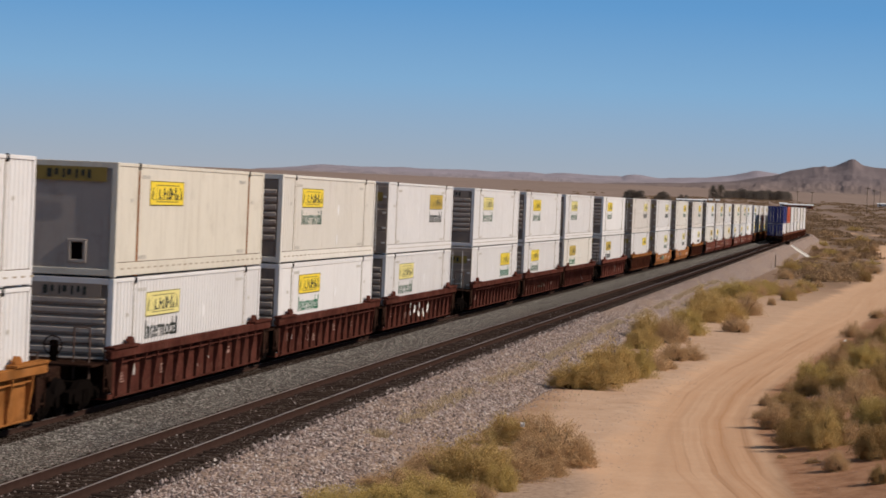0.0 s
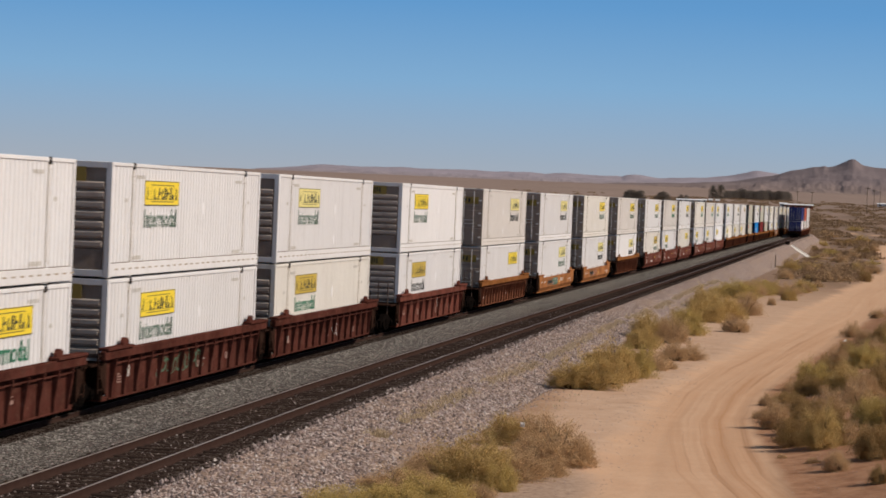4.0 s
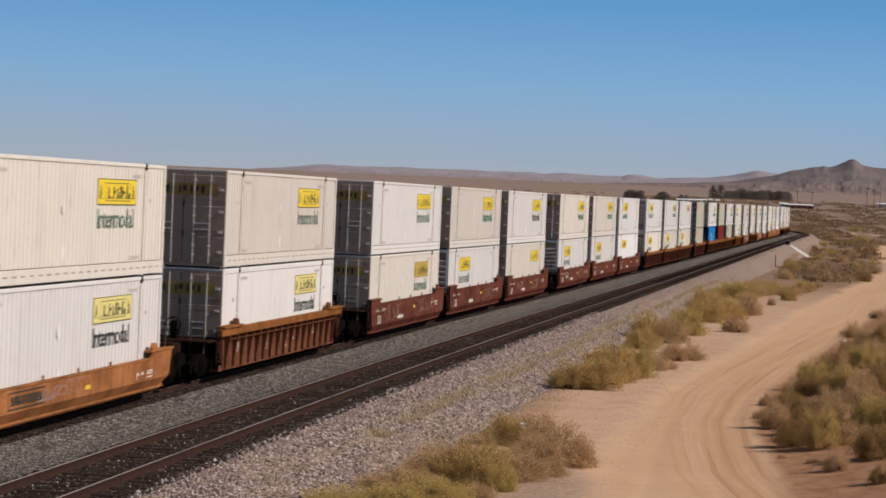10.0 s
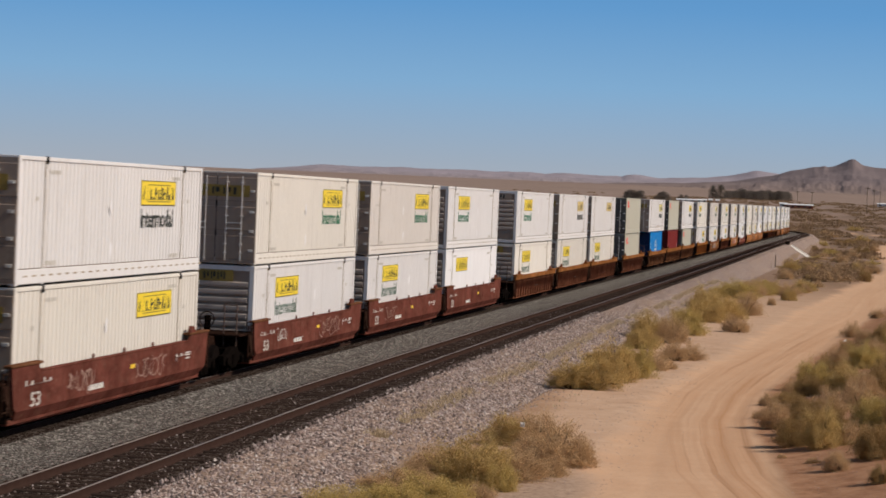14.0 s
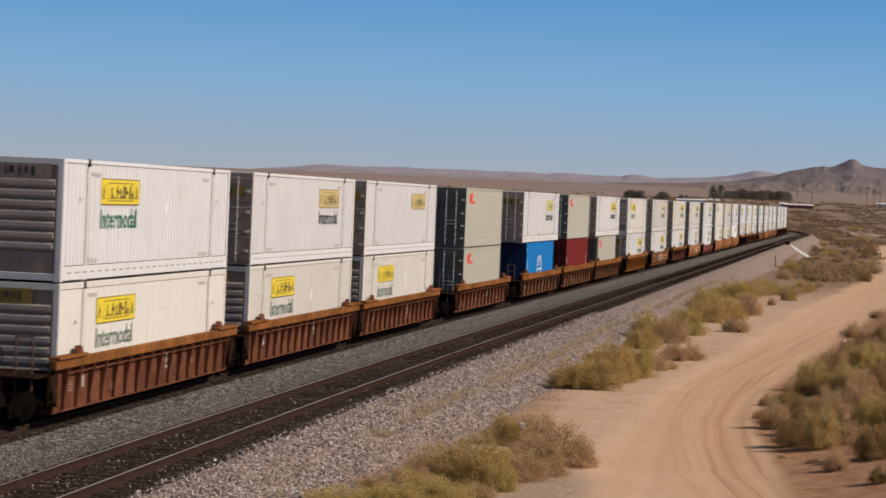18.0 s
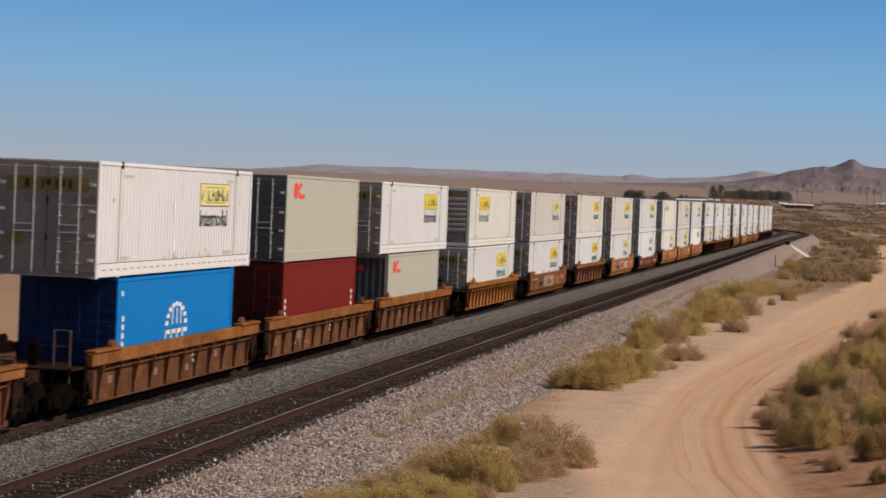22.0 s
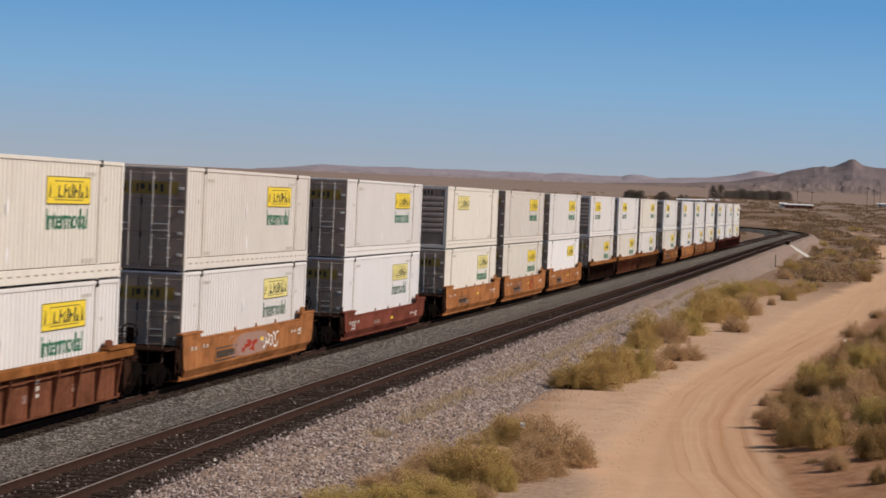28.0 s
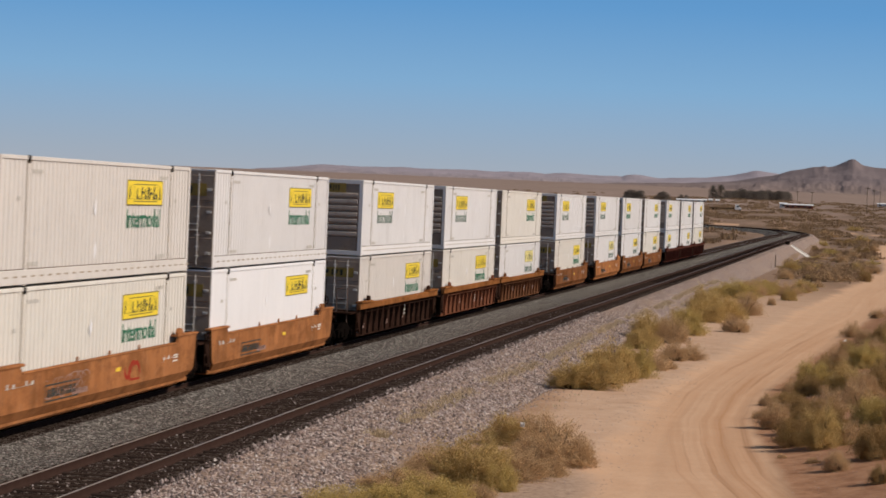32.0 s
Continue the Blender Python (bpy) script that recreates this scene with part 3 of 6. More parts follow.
    return thing("ground", "sandy desert soil with a worn dirt road and dry scrub", "ground", kind="structure", me=me)


build_ground()


def z_at(x, y):
    return float(ground_z(np.array([float(x)]), np.array([float(y)]))[0][0])


# crushed-stone bed under both tracks, its shoulders running down into the soil
bed_profile = [(-12.5, -1.45), (-10.4, -1.05), (-9.3, -0.79), (-8.2, -0.50), (-7.2, -0.27), (-6.35, -0.185), (-5.95, -0.168), (-3.43, -0.168),
               (-3.1, -0.20), (-2.4, -0.27), (-1.85, -0.22), (-1.35, -0.13), (1.35, -0.13), (1.9, -0.2), (3.2, -0.7), (4.2, -1.1), (5.0, -1.5)]
bed_flat = [0, 0, 0, 0, 0, 2, 2, 1, 1, 1, 1, 2, 1, 1, 1, 1, 1]


def build_bed():
    me = sweep("ballast", bed_profile, 0.0, -700, 1440, (STONE_PINK, STONE_GREY, STONE_OILY), 4, flat=bed_flat)
    thing("ballast", "crushed pinkish-grey stone bed, oily dark under the track", "ballast", kind="structure", me=me)


build_bed()
rail_profile = [(-0.075, -0.175), (0.075, -0.175), (0.07, -0.155), (0.015, -0.135), (0.012, -0.05), (0.037, -0.04), (0.036, -0.006),
                (0.024, 0.0), (-0.024, 0.0), (-0.036, -0.006), (-0.037, -0.04), (-0.012, -0.05), (-0.015, -0.135), (-0.07, -0.155)]


def build_rails():
    for off, label in ((0.0, "railway track with worn steel rails under the passing train"),
                       (SECOND, "railway track with rusty rails on dark timber ties")):
        track = thing("railway_track", label, "railway track", kind="structure")
        for side in (-0.755, 0.755):
            me = sweep("rail", rail_profile, off + side, -700, 1440, (RAIL, RAILHEAD), 4)
            n = len(rail_profile)
            me.polygons.foreach_set("material_index", [1 if (i % n) == 7 else 0 for i in range(len(me.polygons))])
            part("rail", me, track)
        tie = Shape().box(-0.115, 0.115, -1.3, 1.3, -0.33, -0.155, 0.012).mesh("tie", TIE)
        rnd = random.Random(5)
        rest = Shape()
        k = 0
        s = 30.0
        while s < 420:
            x, y, z, a = line_at(s, off)
            if off != 0 and 36 < s < 190:
                part("tie", tie, track, at=(x, y, z + rnd.uniform(-0.012, 0.012)), turn=math.degrees(a) + rnd.uniform(-0.8, 0.8))
            else:
                sh = Shape().box(-0.115, 0.115, -1.3, 1.3, -0.33, -0.157)
                o = len(rest.v)
                ca, sa = math.cos(a), math.sin(a)
                rest.v += [(x + px * ca - py * sa, y + px * sa + py * ca, z + pz) for px, py, pz in sh.v]
                rest.f += [tuple(o + i for i in f) for f in sh.f]
                rest.mi += [0] * len(sh.f)
            k += 1
            s += 0.61
        ob = part("ties", rest.mesh("ties", TIE), track)
        ob["kind"] = "stuff"


build_rails()

# ---------------------------------------------------------------- hills
RIDGE_FAR = ((-14, 0.0065), (-8, 0.009), (-2.6, 0.012), (-0.9, 0.0143), (-0.2, 0.0153), (0.06, 0.0158), (0.32, 0.0162), (0.51, 0.0156), (0.70, 0.0147),
             (0.95, 0.0136), (1.47, 0.0125), (2.11, 0.01196), (2.56, 0.01175), (2.76, 0.0122), (2.95, 0.0128), (3.12, 0.0129), (3.28, 0.0125), (3.40, 0.0117),
             (3.92, 0.0119), (4.7, 0.0120), (5.16, 0.01144), (5.48, 0.0119), (6.3, 0.0116), (7.05, 0.01164), (8.6, 0.0116), (10.4, 0.0110), (12, 0.0084), (14, 0.006), (20, 0.005), (30, 0.007))
RIDGE_NEAR = ((-14, 0.010), (-9, 0.013), (-5, 0.016), (-3.4, 0.0178), (-2.58, 0.0190), (-2.35, 0.0193), (-2.16, 0.0198), (-2.07, 0.0200), (-1.97, 0.0210), (-1.88, 0.0220), (-1.81, 0.0221),
              (-1.71, 0.02155), (-1.61, 0.0208), (-1.52, 0.0201), (-1.40, 0.0193), (-1.27, 0.0190), (-1.21, 0.0194), (-1.08, 0.01875), (-0.96, 0.0185), (-0.77, 0.0175), (-0.45, 0.0166),
              (-0.26, 0.0156), (-0.02, 0.0143), (0.3, 0.0132), (1.0, 0.0113), (2.1, 0.0100), (4, 0.0085), (30, 0.006))


def build_hills(name, ridge, r0, r1, mat, label, seed, fold_high, rough_high):
    az = np.radians(np.concatenate([np.arange(-14, -5, 0.2), np.arange(-5, 12, 0.025), np.arange(12, 30, 0.2)]))
    rr = np.linspace(0, 1, 30)
    top = np.interp(np.degrees(az), [a for a, _ in ridge], [s for _, s in ridge]) * r1 + 5.6
    foot = 20
    verts = []
    for i, u in enumerate(rr):
        r = r0 + (r1 - r0) * u
        # spurs and gullies: each lower band takes its height from a little to one side
        warp = [math.degrees(a) + (1 - u) * 0.6 * noise.fractal(Vector((math.degrees(a) * 1.6, u * 2.5, seed)), 0.9, 2.0, 4) for a in az]
        near_top = np.interp(warp, [a for a, _ in ridge], [q for _, q in ridge])
        broad = np.mean([np.interp(np.degrees(az) + g, [a for a, _ in ridge], [q for _, q in ridge]) for g in np.linspace(-1.4, 1.4, 15)], axis=0)
        top = (near_top * u ** 4 + broad * (1 - u ** 4)) * r1 + 5.6      # lower slopes spread out from the summit
        for a, t in zip(az, top):
            x, y = r * math.cos(a), -18.2 + r * math.sin(a)
            fold = noise.ridged_multi_fractal(Vector((x * 0.008, y * 0.014, seed)), 0.9, 2.1, 6, 1.0, 2.0) - 1.0
            z = foot + (t - foot) * (u ** 1.35) + fold * fold_high * min(1, u * 2.5) * (1 - 0.92 * u) + noise.fractal(Vector((x * 0.012, y * 0.012, seed)), 0.9, 2.1, 5) * rough_high * u
            verts.append((x, y, z))
    n = len(az)
    faces = [(i * n + j, (i + 1) * n + j, (i + 1) * n + j + 1, i * n + j + 1) for i in range(len(rr) - 1) for j in range(n - 1)]
    me = bpy.data.meshes.new(name)
    me.from_pydata(verts, [], faces)
    me.materials.append(mat)
    me.polygons.foreach_set("use_smooth", [True] * len(faces))
    thing(name, label, "hill", kind="structure", me=me)


build_hills("hill_far", RIDGE_FAR, 3300, 4700, HILL_FAR, "long low desert ridge, haze-mauve under a clear sky", 2.0, 10, 1.6)
build_hills("hill_near", RIDGE_NEAR, 2600, 3900, HILL_NEAR, "bare hazy brown desert hill with a blunt rocky summit", 7.0, 13, 1.2)

# ---------------------------------------------------------------- containers
HALF_W, TALL = 1.295, 2.9


def text_mesh(body, mat, width, height):
    """Lettering in the built-in font, stretched to its painted size; upright on a wall that faces -Y."""
    cu = bpy.data.curves.new("lettering", "FONT")
    cu.body, cu.extrude = body, 0.004
    cu.resolution_u, cu.offset = 2, 0.014
    ob = bpy.data.objects.new("lettering", cu)
    scene.collection.objects.link(ob)
    bpy.context.view_layer.update()
    me = bpy.data.meshes.new_from_object(ob.evaluated_get(bpy.context.evaluated_depsgraph_get()))
    bpy.data.objects.remove(ob)
    co = np.array([v.co[:] for v in me.vertices])
    lo, hi = co.min(0), co.max(0)
    for v, c in zip(me.vertices, co):
        v.co = ((c[0] - lo[0]) / (hi[0] - lo[0]) * width, -c[2], (c[1] - lo[1]) / (hi[1] - lo[1]) * height)
    me.materials.clear()
    me.materials.append(mat)
    return me


def bars(mat, spec, depth=0.006):
    """Flat strokes (x, z, width, height) standing for lettering that is not spelled out."""
    sh = Shape()
    for x, z, w, h in spec:
        sh.box(x, x + w, -depth, 0.0, z, z + h)
    if len(spec) > 1:          # the thin edges of the stencil that hold them together
        x0, x1 = min(s[0] for s in spec), max(s[0] + s[2] for s in spec)
        z0, z1 = min(s[1] for s in spec), max(s[1] + s[3] for s in spec)
        if z1 - z0 > max(s[3] for s in spec) + 0.01:
            sh.box(x0, x0 + 0.012, -depth * 0.9, 0.0, z0, z1)
        if x1 - x0 > max(s[2] for s in spec) + 0.01:
            for s in sorted(spec)[:-1]:
                sh.box(s[0], x1, -depth * 0.8, 0.0, s[1] + 0.01, s[1] + 0.018)
    return sh.mesh("marking", mat)


def wall_mesh(length, mat, style):
    """One long side, outer face towards -Y at y = 0. style: ribbed, faint, panel or wave."""
    sh = Shape()
    z0, z1 = 0.34, TALL - 0.08
    xs, ys = [], []
    if style == "panel":
        pitch, depth, flat, run = 1.22, 0.008, 0.48, 0.12
    elif style == "wave":
        pitch, depth, flat, run = 0.278, 0.008, 0.3, 0.3
    elif style == "faint":
        pitch, depth, flat, run = 0.305, 0.012, 0.42, 0.12
    else:
        pitch, depth, flat, run = 0.305, 0.028, 0.52, 0.05
    n = int(round((length - 0.3) / pitch))
    p = (length - 0.3) / n
    for i in range(n):
        x = -length / 2 + 0.15 + i * p
        xs += [x, x + p * flat, x + p * (flat + run), x + p * (1 - run)]
        ys += [0, 0, depth, depth]
    xs.append(length / 2 - 0.15)
    ys.append(0)
    for x, y in zip(xs, ys):
        sh.v += [(x, y, z0), (x, y, z1)]
    for i in range(len(xs) - 1):
        sh.f.append((2 * i, 2 * i + 2, 2 * i + 3, 2 * i + 1))
        sh.mi.append(0)
    # the inner skin
    a, b = -length / 2 + 0.15, length / 2 - 0.15
    sh.poly([(a, 0.06, z0), (b, 0.06, z0), (b, 0.06, z1), (a, 0.06, z1)], (0, 1, 2, 3))
    return sh.mesh("side_wall", mat)


def comb(mat, n=7, x0=0.55, x1=2.75, z0=0.16, z1=0.42):
    """A plain dark comb of thick teeth on one bar: the shape of painted strokes that spell nothing."""
    r = random.Random(n)
    top = []
    step = (x1 - x0) / n
    for i in range(n):
        x, w, h = x0 + i * step, step * r.uniform(0.68, 0.84), z1 - z0
        top += [(x, z0 + 0.01), (x, z1)]
        if i % 3 != 1:        # a notch from above in some of the teeth
            top += [(x + w * 0.36, z1), (x + w * 0.36, z0 + h * r.uniform(0.3, 0.6)), (x + w * 0.64, z0 + h * r.uniform(0.3, 0.6)), (x + w * 0.64, z1)]
        top += [(x + w, z1), (x + w, z0 + 0.01)]
    return Shape().prism(top + [(x1 - step * 0.2, z0), (x0, z0)], -0.005, 0.0).mesh("sign_motif", mat)


def runs(mat, n, x0, x1, z0):
    """Thin rust runs of uneven height along one line."""
    r = random.Random(n)
    top, step = [], (x1 - x0) / n
    for i in range(n):
        x, h = x0 + step * (i + r.uniform(0, 0.5)), 0.03 + 0.34 * r.random() ** 2
        w = step * r.uniform(0.12, 0.4)
        top += [(x, z0 + 0.012), (x, z0 + h), (x + w * 0.6, z0 + h * 0.9), (x + w, z0 + 0.012)]
    return Shape().prism(top + [(x1, z0), (x0, z0)], -0.005, 0.0).mesh("rust_stain", mat)


def frame_bar(mat, w, h, t, inner=None):
    """A flat rim round a plate; inner adds a second rim (x, z, w, h) inside it."""
    sh = Shape()
    for x, z, bw, bh in ((0, 0, w, h),) + ((inner,) if inner else ()):
        pts = [(x, z), (x + bw, z), (x + bw, z + bh), (x, z + bh)]
        inn = [(x + t, z + t), (x + bw - t, z + t), (x + bw - t, z + bh - t), (x + t, z + bh - t)]
        sh.poly([(px, -0.004, pz) for px, pz in pts + inn], *[(i, (i + 1) % 4, 4 + (i + 1) % 4, 4 + i) for i in range(4)])
    return sh.mesh("sign_rim", mat)


def plate_motif():
    """Bold dark strokes of uneven height on one hair line, with a small scroll at either end; they spell nothing."""
    base = 0.16
    top, x = [(0.16, base), (0.20, 0.32), (0.27, 0.5), (0.31, 0.3), (0.22, base)], 0.86
    for w, hi, lean, foot in ((0.17, 0.44, 0.03, 1), (0.10, 0.20, 0.0, 0), (0.24, 0.47, 0.05, 2), (0.16, 0.42, 0.04, 1), (0.13, 0.48, 0.06, 0),
                              (0.26, 0.45, 0.03, 2), (0.12, 0.49, 0.07, 0), (0.15, 0.30, 0.05, 0)):
        t = 0.085 if foot else w
        top += [(x, base), (x + lean, hi), (x + t + lean, hi)]
        if foot == 1:        # a bar that runs out low
            top += [(x + t + 0.012, base + 0.075), (x + w + 0.02, base + 0.075), (x + w, base)]
        elif foot == 2:      # a bar that runs out half way up
            z = (base + hi) / 2 - 0.03
            top += [(x + t + 0.02, z + 0.075), (x + w + 0.02, z + 0.075), (x + w, z), (x + t + 0.01, z), (x + t, base)]
        else:
            top += [(x + t, base)]
        x += w + 0.085
    top += [(3.02, base), (3.08, 0.3), (3.05, 0.5), (3.16, 0.36), (3.2, base)]
    return Shape().prism(top + [(3.2, base - 0.007), (0.16, base - 0.007)], -0.005, 0.0).mesh("sign_motif", INK)


def sign_plate(parent, x, z, face_y, mat, strokes=True):
    """A yellow plate with a dark rim and dark strokes."""
    plate = part("sign", shared(("plate", mat.name), lambda: Shape().box(0, 3.4, -0.012, 0.0, 0, 0.65, 0.003).mesh("sign", mat)), parent,
                 "yellow sign with dark strokes", at=(x, face_y, z))
    part("sign_rim", shared(("rim",), lambda: frame_bar(FADED_INK, 3.4, 0.65, 0.022, (0.6, 0.09, 2.24, 0.46))), plate, at=(0, -0.0125, 0))
    if strokes:
        part("sign_motif", shared(("strokes",), plate_motif), plate, at=(0, -0.0125, 0))
    return plate


def lift_post(mat):
    """An upright flush post with a darker tan seam down either edge."""
    sh = Shape().box(-0.09, 0.09, -0.05, 0.05, 0.0, TALL + 0.004, 0.01)
    sh.cur = 1
    for x in (-0.094, 0.076):
        sh.box(x, x + 0.018, -0.053, -0.03, 0.37, TALL - 0.1)
    return sh.mesh("lift_post", mat, SLOT)


def container_body(root, length, mat, style, posts=True, post_mat=None):
    """Frame, walls, roof and floor of a box that stands on z = 0 about the origin."""
    hl, w, h = length / 2, HALF_W, TALL
    key = (length, mat.name, style)
    part("side_wall", shared(("wall",) + key, lambda: wall_mesh(length, mat, style)), root, at=(0, -w + 0.022, 0))
    part("side_wall", shared(("wall",) + key, lambda: None), root, at=(0, w - 0.022, 0), turn=180)
    part("roof", shared(("roof",) + key, lambda: Shape().box(-hl + 0.05, hl - 0.05, -w + 0.05, w - 0.05, h - 0.06, h - 0.015).mesh("roof", mat)), root)
    part("floor", shared(("floor",) + key, lambda: Shape().box(-hl + 0.05, hl - 0.05, -w + 0.05, w - 0.05, 0.10, 0.16).mesh("floor", RUNNING)), root)

    def long_rail(z0, z1):
        sh = Shape().box(-hl + 0.12, hl - 0.12, -0.06, 0.06, z0, z1, 0.012)
        if z0 < 1 and posts:      # punched slots of the lower rail
            sh.cur = 1
            for i in range(int(length / 0.62)):
                x = -hl + 0.5 + i * 0.62
                sh.box(x, x + 0.30, -0.063, -0.058, z0 + 0.16, z0 + 0.20)
            # a darker strip along the joint above the rail
            sh.cur = 2
            sh.box(-hl + 0.15, hl - 0.15, -0.04, 0.0, z1 - 0.004, z1 + 0.024)
        return sh.mesh("rail", mat, SLOT, SEAM)
    for y, t in ((-w + 0.06, 0), (w - 0.06, 180)):
        part("bottom_rail", shared(("lrail",) + key, lambda: long_rail(0.03, 0.36)), root, at=(0, y, 0), turn=t)
        part("top_rail", shared(("trail",) + key, lambda: long_rail(h - (0.15 if style == "faint" else 0.095), h)), root, at=(0, y, 0), turn=t)
    post = shared(("post", mat.name), lambda: Shape().box(-0.08, 0.08, -0.08, 0.08, 0.0, h, 0.012).mesh("corner_post", mat))
    for x in (-hl + 0.08, hl - 0.08):
        for y in (-w + 0.08, w - 0.08):
            part("corner_post", post, root, at=(x, y, 0))
    if posts:
        lift = shared(("lift", (post_mat or mat).name), lambda: lift_post(post_mat or mat))
        pad = shared(("pad",), lambda: Shape().box(-0.085, 0.085, -0.074, -0.02, -0.16, 0.012, 0.006).mesh("lift_casting", RUNNING))
        for x in (-6.096, 6.096):
            for y in (-w + 0.064,):
                part("lift_post", lift, root, at=(x, y, 0))
                part("lift_casting", pad, root, at=(x, y, h + 0.004))
            part("lift_casting", pad, root, at=(x, w - 0.064, h + 0.004))
    for x in (-hl, hl):
        s = 1 if x > 0 else -1
        part("end_beam", shared(("beam",) + key, lambda: Shape().box(-0.06, 0.06, -w + 0.16, w - 0.16, 0.03, 0.2, 0.01).mesh("end_beam", mat)), root, at=(x - s * 0.062, 0, 0))
        part("end_beam", shared(("header",) + key, lambda: Shape().box(-0.06, 0.06, -w + 0.16, w - 0.16, h - 0.16, h, 0.01).mesh("end_beam", mat)), root, at=(x - s * 0.062, 0, 0))


def door_end(root, length, face, door_mat, band=True, fittings=True, metal=None):
    """Two doors with locking rods on the end that faces the way of travel (-X) or back (+X)."""
    hl = length / 2
    spin = 0 if face < 0 else 180
    metal = metal or CHROME

    def put(name, key, make, y, z=0.0, dx=-0.036, parent=root, label=""):
        return part(name, shared(key, make), parent, label, at=(face * (hl - dx), y * -face if face > 0 else y, z), turn=spin)

    def leaf():
        front = []
        for k in range(3):        # three pressed panels between flat bands
            lo, hi = 0.10 + k * 0.91, 0.84 + k * 0.91
            front += [(0.0, lo), (-0.012, lo + 0.012), (-0.012, hi - 0.012), (0.0, hi)]
        sh = Shape().prism([(0.034, 0.0), (0.0, 0.0)] + front + [(0.0, 2.79), (0.034, 2.79)], -0.63, 0.63)
        return sh.mesh("door", door_mat)
    for y in (-0.64, 0.64):
        put("door", ("leaf", door_mat.name), leaf, y, 0.06)
    put("door_seal", ("seal",), lambda: Shape().box(-0.01, 0.03, -0.025, 0.025, 0.2, 2.72).mesh("door_seal", DARK), 0.0)
    if face > 0 or not fittings:
        return

    def rod(n):
        sh = Shape().tube((-0.045, 0, 0.12), (-0.045, 0, 2.76), 0.017, 6)
        for z in (0.35, 0.62, 0.95, 1.5, 1.78, 2.55)[:n]:      # guides that hold the rod to the door
            sh.box(-0.07, -0.01, -0.055, 0.055, z, z + 0.035, 0.01)
        return sh.mesh("locking_rod", metal)
    for y in (-0.82, -0.33, 0.33, 0.82):
        put("locking_rod", ("rod", y < 0, metal.name), lambda: rod(6 if y < 0 else 0), y)
    bar = lambda: Shape().box(-0.07, -0.02, -0.22, 0.22, -0.015, 0.015, 0.004).mesh("door_handle", metal)
    for y, z in ((-0.58, 1.12), (0.58, 1.12), (-0.58, 1.30), (0.58, 1.30)):
        put("door_handle", ("handle", metal.name), bar, y, z)
    hinge = lambda: Shape().box(-0.05, 0.02, -0.07, 0.07, -0.04, 0.04, 0.008).mesh("hinge", metal)
    for y in (-1.14, 1.14):
        for z in (0.45, 1.05, 1.65, 2.3):
            put("hinge", ("hinge", metal.name), hinge, y, z)
    if band:
        put("door_sign", ("band",), lambda: band_mesh(), 0.0, 2.12, -0.036, root, "yellow band with dark strokes")
        put("placard", ("placard",), lambda: Shape().box(-0.02, -0.012, -0.2, 0.2, 0, 0.34).mesh("placard", SHADED_OCHRE), 0.78 if face < 0 else -0.78, 0.78)


def band_mesh(mat=None, w=1.05):
    """A wide board with a dark comb of strokes, across the end."""
    sh = Shape().box(-0.022, -0.012, -w, w, 0, 0.36)
    sh.cur = 1
    r = random.Random(9)
    for i in range(7):
        y = (-0.62 + i * 0.18) * w / 1.05
        sh.box(-0.027, -0.0225, y, y + r.uniform(0.05, 0.13) * w / 1.05, 0.07 + 0.06 * (i % 2), 0.29)
    return sh.mesh("door_sign", mat or SHADED_OCHRE, INK)


def hatch_frame():
    sh = Shape()
    for y0, y1, z0, z1 in ((-0.25, 0.25, 0.34, 0.42), (-0.25, 0.25, 0.86, 0.94), (-0.25, -0.16, 0.41, 0.87), (0.16, 0.25, 0.41, 0.87)):
        sh.box(0.01, 0.06, y0, y1, z0, z1, 0.012)
    return sh.mesh("hatch_frame", PLAIN_END)


def nose_end(root, length, face, style, mat):
    """The blind end: horizontal ribs, or a plain sheet with a small hatch."""
    hl = length / 2
    spin = 0 if face < 0 else 180

    def put(name, key, make, z=0.0, y=0.0, label=""):
        return part(name, shared(key, make), root, label, at=(face * hl, y, z), turn=spin)
    # the sheet behind the ribs is darker than the ribs themselves
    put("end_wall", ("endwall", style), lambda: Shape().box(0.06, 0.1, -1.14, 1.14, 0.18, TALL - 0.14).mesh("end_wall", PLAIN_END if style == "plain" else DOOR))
    if face > 0:
        return
    if style == "plain":
        put("hatch", ("hatch",), lambda: Shape().box(0.03, 0.06, -0.16, 0.16, 0.42, 0.86, 0.015).mesh("hatch", RUNNING), 0, -0.28, "small dark hatch")
        put("hatch_frame", ("hframe",), hatch_frame, 0, -0.28, "grey frame round a hatch")
    else:
        def slat():
            pts = [(0.06, -0.125), (0.005, -0.115), (-0.03, -0.07), (-0.032, 0.025), (-0.006, 0.05), (0.06, 0.062)]
            v = [(x, y, z) for y in (-1.08, 1.08) for x, z in pts]
            n = len(pts)
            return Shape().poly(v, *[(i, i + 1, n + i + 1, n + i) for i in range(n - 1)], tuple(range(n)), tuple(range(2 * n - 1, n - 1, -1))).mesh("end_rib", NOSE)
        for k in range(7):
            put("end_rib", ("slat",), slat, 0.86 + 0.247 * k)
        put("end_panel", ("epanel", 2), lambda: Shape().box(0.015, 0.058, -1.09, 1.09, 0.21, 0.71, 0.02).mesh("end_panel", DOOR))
    if style == "sign":
        put("nose_sign", ("nsign",), lambda: band_mesh(DOOR, 0.98), 2.40, 0, "grey sign board with dark strokes")
    else:
        put("nose_sign", ("nband", style), lambda: band_mesh(None, 1.0 if style == "plain" else 0.62), 2.40, 0, "yellow sign board with dark strokes")


def mark_bar(n, x0, x1, z0, z1):
    """Small stencilled characters as one low comb of grey blocks."""
    return comb(GREYMARK, n, x0, x1, z0, z1)


